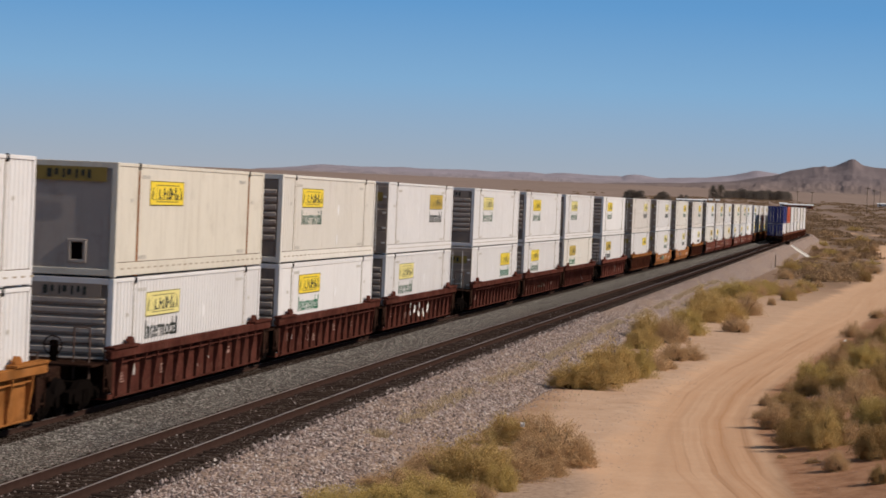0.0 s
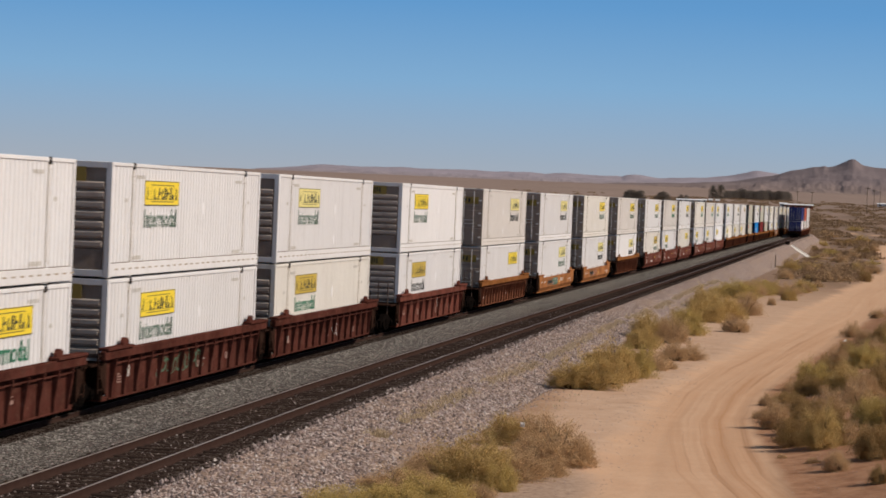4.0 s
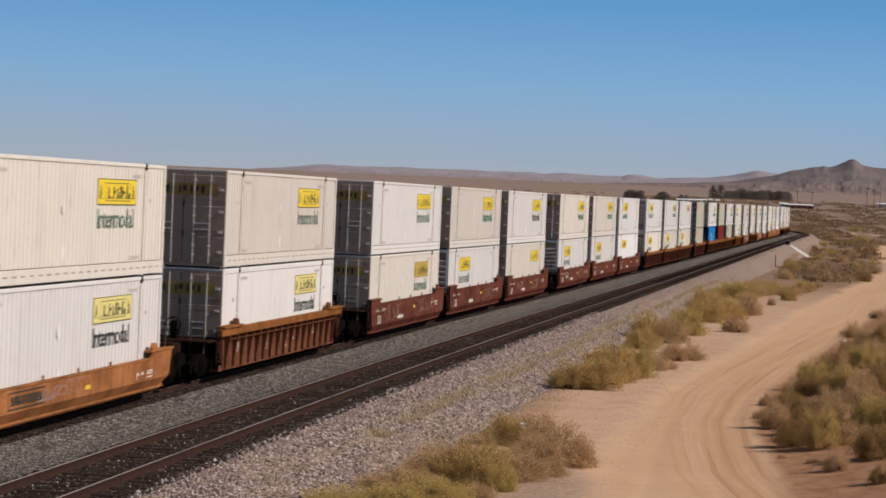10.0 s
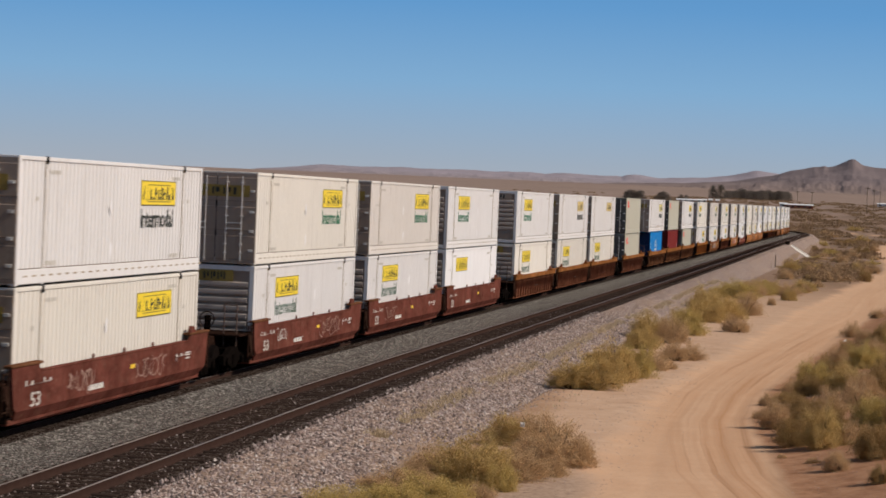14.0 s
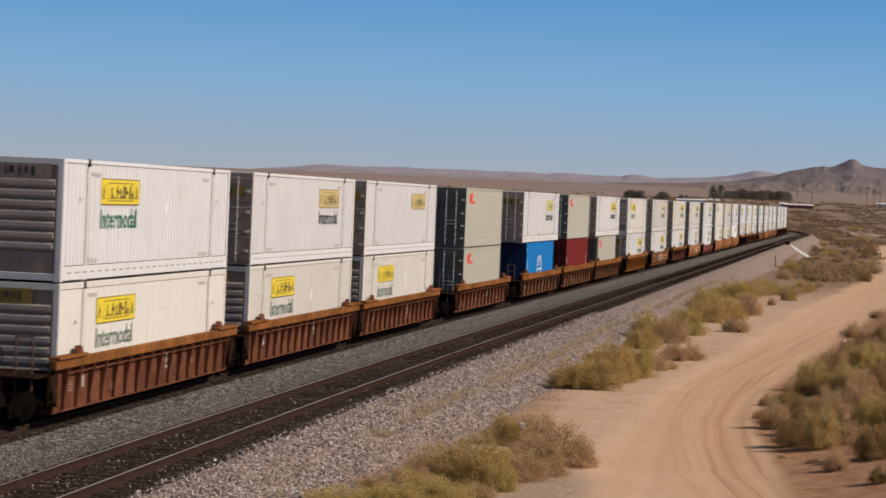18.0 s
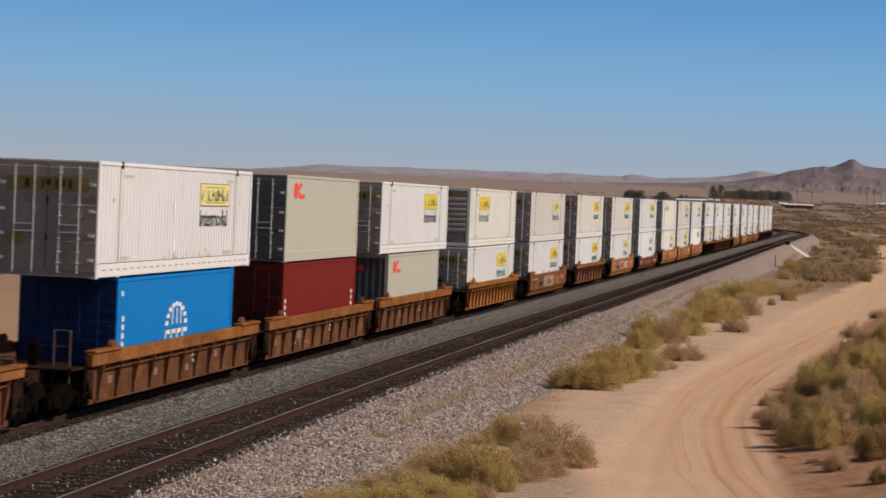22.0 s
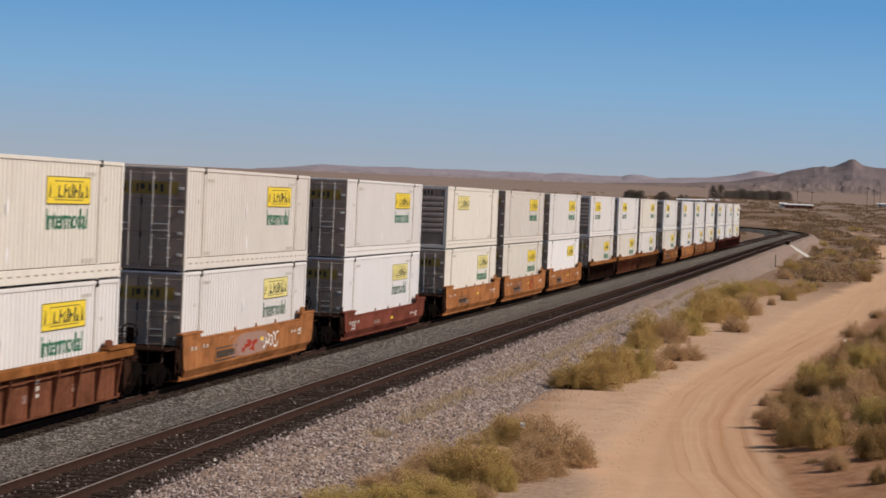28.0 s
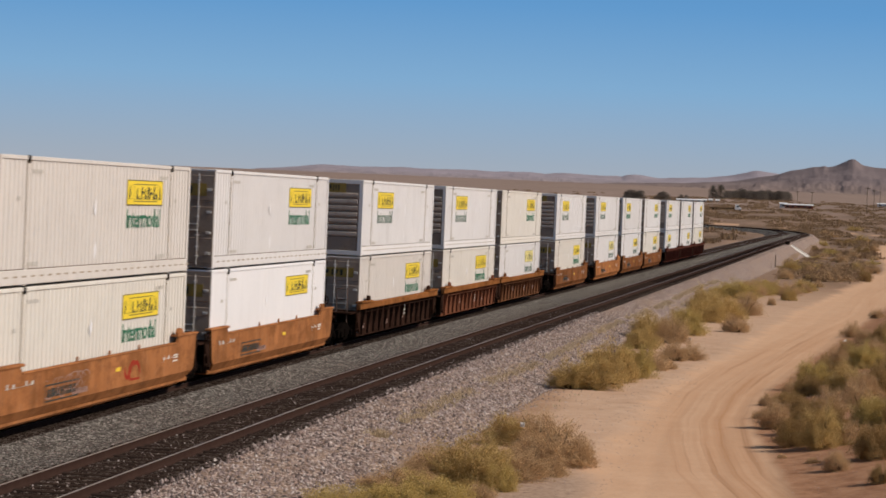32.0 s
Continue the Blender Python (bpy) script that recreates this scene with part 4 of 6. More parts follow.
def box53(color, lead, words, pale=0, nose="ribs", wall=None):
    """A 53-foot domestic box. lead: 'n' nose first, 'd' doors first along the way of travel."""
    mat = BODY[color]
    names = {"white": "white", "bright": "clean bright white", "cream": "cream", "beige": "beige", "grime": "grimy cream"}
    wall = wall or ("panel" if color in ("grime", "bright") else "ribbed")
    first = "ribbed nose leading" if lead == "n" else "barred doors leading"
    if nose == "plain":
        first = "plain grey end leading"
    label = "%s %s 53-foot freight container, yellow sign, %s" % (names[color], {"ribbed": "ribbed", "faint": "finely ribbed"}.get(wall, "smooth-sided"), first)
    root = thing("freight_container", label, "freight container", "containers on the passing train")
    L = 16.154
    container_body(root, L, mat, wall, post_mat=CAR["tan"] if color == "grime" else None)
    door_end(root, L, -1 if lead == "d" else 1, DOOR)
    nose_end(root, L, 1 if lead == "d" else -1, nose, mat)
    face = -HALF_W + 0.0215
    x = -L / 2 + 3.05 if lead == "n" else L / 2 - 3.05 - 3.2
    sign_plate(root, x, 1.83, face, (SIGN, SIGN_PALE, SIGN_OCHRE, SIGN_TAN)[pale])
    if words:
        ink = (GREEN, GREEN_PALE, INK)[words - 1]
        part("lettering", shared(("word", ink.name), lambda: text_mesh("Intermodal", ink, 3.2, 0.49)), root, "green lettering", at=(x + 0.05, face, 1.24))
    for bx in (-5.6, 5.3):
        part("marking", shared(("small",), lambda: mark_bar(5, -0.45, 0.45, 0.43, 0.53)), root, at=(bx, face, 0))
    part("marking", shared(("top",), lambda: mark_bar(6, 0.0, 0.8, 2.52, 2.61)), root, at=(-5.8, face, 0))
    part("marking", shared(("top",), lambda: None), root, at=(4.9, face, 0))
    fleck = shared(("fleck",), lambda: Shape().prism([(0.0, 0.0), (0.11, 0.12), (0.13, 0.3), (0.05, 0.42), (-0.08, 0.25), (-0.06, 0.1)], -0.004, 0.0).mesh("patch", BODY["bright"]))
    if color != "grime":
        part("patch", fleck, root, "clean white repair patch", at=(-0.9 if lead == "d" else 1.1, face, 1.55))
        part("patch", fleck, root, at=(-0.8 if lead == "d" else 1.0, face, 0.5))
    for bx in (-6.7, 6.6):
        part("marking", shared(("postm",), lambda: mark_bar(2, -0.1, 0.14, 1.9, 2.0)), root, at=(bx, face, 0))
    return root


def red_emblem():
    """A round blob, an open arc and a short tail, painted as one mark."""
    mid, inner = [], []
    for k in range(15):
        a = math.radians(60 + 240 * k / 14)
        mid.append((1.02 + 0.36 * math.cos(a), 0.26 + 0.27 * math.sin(a)))
        inner.append((1.02 + 0.18 * math.cos(a), 0.26 + 0.12 * math.sin(a)))
    sh = Shape().prism(mid + inner[::-1], -0.006, 0.0)
    sh.prism([(0.32 + (0.36 - 0.16 * (k == 0)) * math.cos(2 * math.pi * k / 15), 0.26 + 0.27 * math.sin(2 * math.pi * k / 15)) for k in range(15)], -0.006, 0.0)
    sh.prism([(1.1, 0.0), (1.62, 0.0), (1.66, 0.1), (1.58, 0.16), (1.1, 0.13)], -0.0055, 0.0)
    return sh.mesh("emblem", REDMARK)


def c_strokes(x, z, w, h, t):
    return [(x, z, t, h), (x, z, w, t), (x, z + h - t, w, t)]


def corrugated_end(mat):
    """A blind end of upright trapezoid corrugations, facing -X."""
    pts, pitch = [], 0.278
    n = 8
    for i in range(n):
        y = -1.112 + i * pitch
        pts += [(0.045, y), (0.045, y + 0.09), (0.0, y + 0.14), (0.0, y + 0.225)]
    pts.append((0.045, -1.112 + n * pitch))
    sh = Shape()
    for x, y in pts:
        sh.v += [(x, y, 0.2), (x, y, TALL - 0.16)]
    for i in range(len(pts) - 1):
        sh.f.append((2 * i, 2 * i + 2, 2 * i + 3, 2 * i + 1))
        sh.mi.append(0)
    sh.box(0.05, 0.09, -1.13, 1.13, 0.19, TALL - 0.15)
    return sh.mesh("end_wall", mat)


def box40(color, emblem, blind=False):
    """A 40-foot ocean box with a plain painted emblem."""
    text = {"grey": "grey-green corrugated 40-foot shipping container with red emblem", "blue": "bright blue corrugated 40-foot shipping container with white emblem",
            "red": "dark red corrugated 40-foot shipping container with white marks"}[color]
    root = thing("shipping_container", text, "shipping container", "containers on the passing train")
    mat = BODY[color]
    L = 12.192
    container_body(root, L, mat, "wave", posts=False)
    if blind:
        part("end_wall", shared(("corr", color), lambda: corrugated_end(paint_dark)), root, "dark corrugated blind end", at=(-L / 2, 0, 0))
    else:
        door_end(root, L, -1, {"grey": paint_dark, "blue": shaded_blue}.get(color, shaded_wine), band=False, metal={"blue": shaded_blue, "red": shaded_wine}.get(color))
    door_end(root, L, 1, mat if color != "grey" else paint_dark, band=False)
    face = -HALF_W + 0.0215
    if emblem == "red":
        me = shared(("emb_red",), red_emblem)
        part("emblem", me, root, "red painted emblem", at=(-L / 2 + 1.15, face, 2.12))
        part("emblem", shared(("emb_end",), lambda: bars(REDMARK, [(0, 0, 0.55, 0.12), (0, 0.14, 0.2, 0.1), (0.3, 0.14, 0.25, 0.1)])), root, at=(-L / 2 - 0.014, 0.25, 2.2), turn=-90)
    elif emblem == "white":
        def globe():
            sh = Shape()
            for k in range(9):       # an arch of short strokes over two rows of heavy strokes
                w = math.pi * (k + 0.5) / 9
                cx, cz = 1.35 + 1.0 * math.cos(w), 1.0 + 0.62 * math.sin(w)
                sh.box(cx - 0.14, cx + 0.14, -0.006, 0, cz - 0.06, cz + 0.06)
            for x in (0.9, 1.35, 1.75):
                sh.box(x, x + 0.09, -0.006, 0, 1.05, 1.5)
            for x, w in ((0.2, 0.5), (0.8, 0.5), (1.4, 0.45), (1.95, 0.55)):
                for q in c_strokes(x, 0.55, w, 0.38, 0.12):
                    sh.box(q[0], q[0] + q[2], -0.006, 0, q[1], q[1] + q[3])
            for i in range(8):
                sh.box(0.3 + i * 0.27, 0.47 + i * 0.27, -0.006, 0, 0.12, 0.40)
            return sh.mesh("emblem", WHITEMARK)
        part("emblem", shared(("globe",), globe), root, "white painted emblem", at=(-1.6, face, 0.45))
        part("marking", shared(("vmarks",), lambda: bars(WHITEMARK, [(0, 0.7 + 0.22 * i, 0.2, 0.13) for i in range(6)])), root, at=(-5.6, face, 0))
        part("marking", shared(("dot",), lambda: bars(WHITEMARK, [(0, 2.45, 0.16, 0.12)])), root, at=(-5.7, face, 0))
    else:
        def end_marks():
            sh = Shape()
            for x in (0.0, 0.42, 0.84):
                for q in c_strokes(x, 0.0, 0.26, 0.34, 0.07):
                    sh.box(q[0], q[0] + q[2], -0.006, 0, q[1], q[1] + q[3])
            return sh.mesh("marking", WHITEMARK)
        part("marking", shared(("endmarks",), end_marks), root, "white painted strokes", at=(-L / 2 - 0.014, 0.7, 2.2), turn=-90)
        part("marking", shared(("vmarks",), lambda: bars(WHITEMARK, [(0, 0.7 + 0.22 * i, 0.2, 0.13) for i in range(6)])), root, at=(-5.75, face, -0.2))
        part("marking", shared(("vmarks",), lambda: None), root, at=(5.35, face, -0.2))
    return root


# Blue and red body paint darkened for the shade on the leading ends.
shaded_blue = paint_mat("shaded_blue_door_paint", (0.004, 0.022, 0.085), 0.15, (0.03, 0.03, 0.04))
shaded_wine = paint_mat("shaded_red_door_paint", (0.075, 0.008, 0.008), 0.2, (0.03, 0.012, 0.01))
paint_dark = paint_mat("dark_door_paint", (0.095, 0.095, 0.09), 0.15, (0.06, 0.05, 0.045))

# ---------------------------------------------------------------- well cars
WELL = 8.35      # half length of the well


AXLES = []       # wheelset, its place on its bogie, its place along its car, the car


def truck(parent, x, name="truck"):
    """A two-axle bogie centred at x."""
    t = part(name, shared(("frame",), truck_frame), parent, "near-black cast steel bogie", at=(x, 0, 0))
    for ax in (-0.89, 0.89):
        w = part("wheelset", shared(("wheelset",), wheelset), t, "worn steel wheels on an axle", at=(ax, 0, 0.457))
        AXLES.append((w, ax, x + ax, parent))
    return t


def truck_frame():
    sh = Shape()
    for y in (-1.06, 1.0):
        sh.prism([(-1.25, 0.36), (-1.25, 0.62), (-0.7, 0.66), (-0.35, 0.84), (0.35, 0.84), (0.7, 0.66), (1.25, 0.62), (1.25, 0.36), (0.9, 0.30), (0.62, 0.42),
                  (0.3, 0.22), (-0.3, 0.22), (-0.62, 0.42), (-0.9, 0.30)], y - 0.09, y + 0.09)
        for x in (-0.16, 0, 0.16):
            sh.tube((x, y - 0.1, 0.3), (x, y - 0.1, 0.62), 0.06, 8)
        for x in (-0.89, 0.89):
            sh.tube((x, y - 0.16, 0.46), (x, y + 0.02, 0.46), 0.13, 10)
    sh.box(-0.22, 0.22, -1.1, 1.1, 0.5, 0.82, 0.03)
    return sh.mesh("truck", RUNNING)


def wheelset():
    sh = Shape()
    for y in (-0.755, 0.755):
        s = 1 if y > 0 else -1
        sh.tube((0, y - 0.06, 0), (0, y + 0.06, 0), 0.457, 24)
        sh.tube((0, y - s * 0.06, 0), (0, y - s * 0.09, 0), 0.485, 24)
        sh.tube((0, y + s * 0.06, 0), (0, y + s * 0.065, 0), 0.33, 20, 0.30)
    sh.tube((0, -1.0, 0), (0, 1.0, 0), 0.085, 10)
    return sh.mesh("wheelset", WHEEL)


def scrawl(seed, mat, w, h, n=9, t=0.07):
    """Thin sprayed loops that overlap in a row and spell nothing."""
    r = random.Random(seed)
    sh = Shape()
    prev = None
    for i in range(n):
        cx, cz = w * (i + 0.5) / n + r.uniform(-0.1, 0.1), h * r.uniform(0.4, 0.6)
        rx, rz = w / n * r.uniform(0.45, 0.95), h * r.uniform(0.22, 0.44)
        a0, span, lean = r.uniform(0, 6.28), r.uniform(3.2, 5.8), r.uniform(-0.5, 0.5)
        m = 14
        for k in range(m + 1):
            a = a0 + span * k / m
            q = t * (0.6 + 0.5 * math.sin(math.pi * k / m))
            pts = []
            for g in (1.0, 1.0 - q / max(rz, 0.05) * 0.5):
                x, z = cx + rx * g * math.cos(a) + lean * rz * math.sin(a), cz + rz * g * math.sin(a)
                pts.append((min(max(x, 0), w), -0.004 - 0.0006 * i, min(max(z, 0), h)))
            if prev:
                sh.poly(prev + pts, (0, 1, 3, 2))
            prev = pts
    return sh.mesh("graffiti", mat)


def spray_block(seed, mat, w, h):
    """A filled block of sprayed paint with a bulging, uneven outline."""
    r = random.Random(seed)
    pts = []
    for k in range(26):
        a = 2 * math.pi * k / 26
        ca, sa = math.cos(a), math.sin(a)
        q = r.uniform(0.86, 1.0)
        pts.append((w / 2 + w / 2 * q * math.copysign(abs(ca) ** 0.5, ca), h / 2 + h / 2 * q * math.copysign(abs(sa) ** 0.5, sa)))
    return Shape().prism(pts, -0.0035, 0.0).mesh("graffiti", mat)


def car_ends(root, mat, front, rear, brake):
    """Platforms, ladders and couplers past the well. front, rear: 'joint' for a shared bogie or 'coupler'."""
    for face, what in ((-1, front), (1, rear)):
        spin = 0 if face < 0 else 180
        reach = 9.42 if what == "joint" else 10.75

        def platform():
            sh = Shape()
            sh.box(-reach + 0.05, -WELL, -0.55, 0.55, 0.78, 1.16, 0.03)          # centre sill
            sh.prism([(-WELL, 0.42), (-WELL, 1.22), (-WELL - 0.12, 1.22), (-WELL - 0.55, 1.1), (-WELL - 0.55, 0.95), (-WELL - 0.12, 0.5)], -1.42, -1.34)
            sh.prism([(-WELL, 0.42), (-WELL, 1.22), (-WELL - 0.12, 1.22), (-WELL - 0.55, 1.1), (-WELL - 0.55, 0.95), (-WELL - 0.12, 0.5)], 1.34, 1.42)
            sh.box(-WELL - 0.1, -WELL, -1.34, 1.34, 0.3, 1.26, 0.02)             # well bulkhead
            sh.box(-min(reach, 9.9), -WELL, -1.35, 1.35, 1.16, 1.22, 0.01)             # deck
            # dark umber on every car, whatever the paint of its sides
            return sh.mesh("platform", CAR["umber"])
        p = part("platform", shared(("platform", what, mat.name), platform), root, turn=spin)

        near = -1 if face < 0 else 1           # the side towards the dirt road

        def ladder():
            sh = Shape()
            for x in (-WELL - 0.30, -WELL - 0.66):
                sh.tube((x, near * 1.40, 0.5), (x, near * 1.40, 1.5), 0.024, 6)
            for k in range(4):
                sh.tube((-WELL - 0.30, near * 1.40, 0.58 + 0.28 * k), (-WELL - 0.66, near * 1.40, 0.58 + 0.28 * k), 0.018, 5)
            return sh.mesh("ladder", CAR["umber"])
        part("ladder", shared(("ladder", face), ladder), root, turn=spin)

        def rail_bar():
            """Upright grab bars: a tall pair with rungs on the leading end, two low hoops on the trailing end."""
            sh = Shape()
            if face < 0:
                for y in (-1.06, -0.66):
                    sh.tube((-9.2, y, 0.7), (-9.2, y, 2.1), 0.026, 6)
                for z in (1.3, 1.7, 2.09):
                    sh.tube((-9.2, -1.06, z), (-9.2, -0.66, z), 0.018, 5)
            else:
                for y0, y1 in ((1.12, 0.82), (0.5, 0.22)):
                    for y in (y0, y1):
                        sh.tube((-9.25, y, 0.9), (-9.25, y, 1.72), 0.024, 6)
                    sh.tube((-9.25, y0, 1.72), (-9.25, y1, 1.72), 0.024, 6)
            return sh.mesh("handrail", BAR)
        if what != "joint":
            part("handrail", shared(("handrail", face), rail_bar), root, "worn steel grab bars", turn=spin)
            part("coupler", shared(("coupler",), lambda: Shape().box(-11.42, -10.6, -0.16, 0.16, 0.72, 1.02, 0.05).box(-10.75, -9.9, -0.3, 0.3, 0.66, 1.1, 0.04).mesh("coupler", RUNNING)), root, turn=spin)
            part("air_hose", shared(("hose",), lambda: Shape().tube((-10.5, -0.5, 0.75), (-10.9, -0.5, 0.35), 0.03, 6).tube((-10.9, -0.5, 0.35), (-11.35, -0.45, 0.3), 0.03, 6).mesh("air_hose", DARK)), root, turn=spin)
            truck(root, face * 9.75)
        elif face > 0:
            truck(root, 9.53)
    if brake:
        wheel = part("brake_wheel", shared(("brake", mat.name), lambda: Shape().ring((0, 0, 0), (1, 0, 0), 0.23, 0.02).tube((0, -0.23, 0), (0, 0.23, 0), 0.015, 6)
                     .tube((0, 0, -0.23), (0, 0, 0.23), 0.015, 6).mesh("brake_wheel", CAR["umber"])), root, "hand brake wheel", at=(-WELL - 0.78, -0.1, 1.62))
        part("brake_stand", shared(("bstand", mat.name), lambda: Shape().box(0, 0.12, -0.1, 0.1, -0.65, 0.12, 0.02).mesh("brake_stand", RUNNING)), root, at=(-WELL - 0.74, -0.1, 1.62))


def common_car(root, mat):
    part("well_floor", shared(("wfloor", mat.name), lambda: Shape().box(-WELL, WELL, -1.33, 1.33, 0.24, 0.37, 0.02).mesh("well_floor", mat)), root)
    part("under_pipe", shared(("pipe",), lambda: Shape().box(-WELL + 0.4, WELL - 0.4, -0.3, 0.3, 0.16, 0.24).mesh("under_pipe", RUNNING)), root)


def gusset(top, mat):
    """An upright rib, deepest under the sill, tapering to the lower edge."""
    side = [(0.081, 0.32), (0.005, 0.32), (-0.005, 0.6), (-0.10, top - 0.06), (-0.10, top - 0.004), (0.081, top - 0.004)]
    n = len(side)
    v = [(x, y, z) for x in (-0.032, 0.032) for y, z in side]
    return Shape().poly(v, tuple(range(n)), tuple(range(2 * n - 1, n - 1, -1)), *[(i, (i + 1) % n, n + (i + 1) % n, n + i) for i in range(n)]).mesh("rib", mat)


def ribbed_car(mat, sill_mat, n, front, rear, brake, label, sill=0.23, ochre=False):
    """A well car whose sides are sheets between upright ribs under a box sill."""
    root = thing("well_car", label, "railroad car", "well cars of the passing train")
    common_car(root, mat)
    top = 1.53
    for y, s in ((-1.42, 1), (1.42, -1)):
        sp = 0 if s > 0 else 180
        part("side_sheet", shared(("sheet", mat.name), lambda: Shape().prism([(-WELL, 0.95), (-WELL + 0.35, 0.30), (WELL - 0.35, 0.30), (WELL, 0.95), (WELL, top - 0.05), (-WELL, top - 0.05)],
                                                                              0.08, 0.11).mesh("side_sheet", mat)), root, at=(0, y, 0), turn=sp)
        part("top_sill", shared(("sill", sill_mat.name, sill), lambda: Shape().box(-WELL - 0.45, WELL + 0.45, -0.105, 0.06, top - sill, top, 0.02).mesh("top_sill", sill_mat)), root, at=(0, y, 0), turn=sp)
        part("bottom_sill", shared(("bsill", mat.name), lambda: Shape().box(-WELL + 0.4, WELL - 0.4, 0.03, 0.079, 0.27, 0.32, 0.01).mesh("bottom_sill", mat)), root, at=(0, y, 0), turn=sp)
        rib = shared(("rib", mat.name, sill), lambda: gusset(top - sill, mat))
        for i in range(n if s > 0 else 0):
            x = -WELL + 0.55 + (2 * WELL - 1.1) * i / (n - 1)
            part("rib", rib, root, at=(x, y, 0), turn=sp)
        if s > 0:
            part("grab_rail", shared(("grab", mat.name, sill), lambda: Shape().box(-WELL + 0.55, WELL - 0.55, -0.06, -0.03, top - sill - 0.13, top - sill - 0.10).mesh("grab_rail", mat)), root, at=(0, y, 0))
        for x in (-WELL + 0.75, WELL - 0.75):
            part("top_plate", shared(("tplate", sill_mat.name), lambda: Shape().box(-1.15, 1.15, -0.16, 0.12, top + 0.003, top + 0.075, 0.012).mesh("top_plate", sill_mat)), root, at=(x, y, 0), turn=sp)
            part("lock_bracket", shared(("lock", mat.name), lambda: Shape().prism([(-0.26, 0), (0.26, 0), (0.25, 0.07), (0.16, 0.15), (0.06, 0.18), (-0.1, 0.18), (-0.17, 0.13), (-0.25, 0.06)], -0.05, 0.05)
                                             .mesh("lock_bracket", mat)), root, at=(x + (0.75 if x < 0 else -0.75), y, top + 0.075), turn=sp)
    car_ends(root, mat, front, rear, brake)
    return root


def bent_side(mat, mid):
    """A side plate that steps up at both ends and leans inwards below its fold."""
    w, fold, end = WELL, 0.56, mid + 0.16
    sh = Shape().prism([(-w + 0.03, fold), (w - 0.03, fold), (w + 0.1, 0.66), (w + 0.2, 1.0), (w + 0.3, end), (w - 1.6, end), (w - 1.75, mid),
                        (-w + 1.75, mid), (-w + 1.6, end), (-w - 0.3, end), (-w - 0.2, 1.0), (-w - 0.1, 0.66)], -0.03, 0.03)
    low = [(-w + 0.03, -0.03, fold), (w - 0.03, -0.03, fold), (w - 0.48, 0.2, 0.22), (-w + 0.48, 0.2, 0.22)]
    sh.poly(low + [(x, y + 0.06, z) for x, y, z in low], (0, 1, 2, 3), (7, 6, 5, 4), (0, 3, 7, 4), (1, 5, 6, 2), (3, 2, 6, 7), (0, 4, 5, 1))
    return sh.mesh("side_plate", mat)


def smooth_car(mat, front, rear, brake, label, mid=1.38):
    """A well car with plain plate sides that step up at both ends."""
    root = thing("well_car", label, "railroad car", "well cars of the passing train")
    common_car(root, mat)
    for y, s in ((-1.46, 1), (1.46, -1)):
        sp = 0 if s > 0 else 180
        part("side_plate", shared(("splate", mat.name, mid), lambda: bent_side(mat, mid)), root, at=(0, y, 0), turn=sp)
        part("bottom_sill", shared(("bsill2", mat.name), lambda: Shape().box(-WELL + 0.8, WELL - 0.8, 0.18, 0.29, 0.2, 0.27, 0.015).mesh("bottom_sill", mat)), root, at=(0, y, 0), turn=sp)
        part("side_lip", shared(("lip", mat.name, mid), lambda: Shape().box(-WELL + 1.8, WELL - 1.8, -0.045, 0.10, mid - 0.02, mid + 0.025, 0.012).mesh("side_lip", mat)), root, at=(0, y, 0), turn=sp)
        for x in (-WELL + 0.7, WELL - 0.7):
            part("top_plate", shared(("tplate2", mat.name, mid), lambda: Shape().box(-1.12, 1.12, -0.06, 0.14, mid + 0.163, mid + 0.225, 0.012).mesh("top_plate", CAR["brown"] if mat is CAR["oxide"] else mat)), root, at=(x, y, 0), turn=sp)
        part("lock_bracket", shared(("lock", mat.name), lambda: Shape().prism([(-0.26, 0), (0.26, 0), (0.25, 0.07), (0.16, 0.15), (0.06, 0.18), (-0.1, 0.18), (-0.17, 0.13), (-0.25, 0.06)], -0.05, 0.05)
                                         .mesh("lock_bracket", mat)), root, at=(WELL - 1.45, y, mid + 0.225), turn=sp)
        for x in (-2.4, 0.3, 3.0):
            part("lift_eye", shared(("eye", mat.name), lambda: Shape().ring((0, 0, 0), (0, 1, 0), 0.06, 0.018, 10, 5).mesh("lift_eye", mat)), root, at=(x, y + 0.03 * s, mid + 0.08), turn=sp)
    car_ends(root, mat, front, rear, brake)
    return root


def side_marks(root, y, mat, spec, key, x, z, label=""):
    part("marking", shared(("cm",) + key, lambda: bars(mat, spec)), root, label, at=(x, y, z))


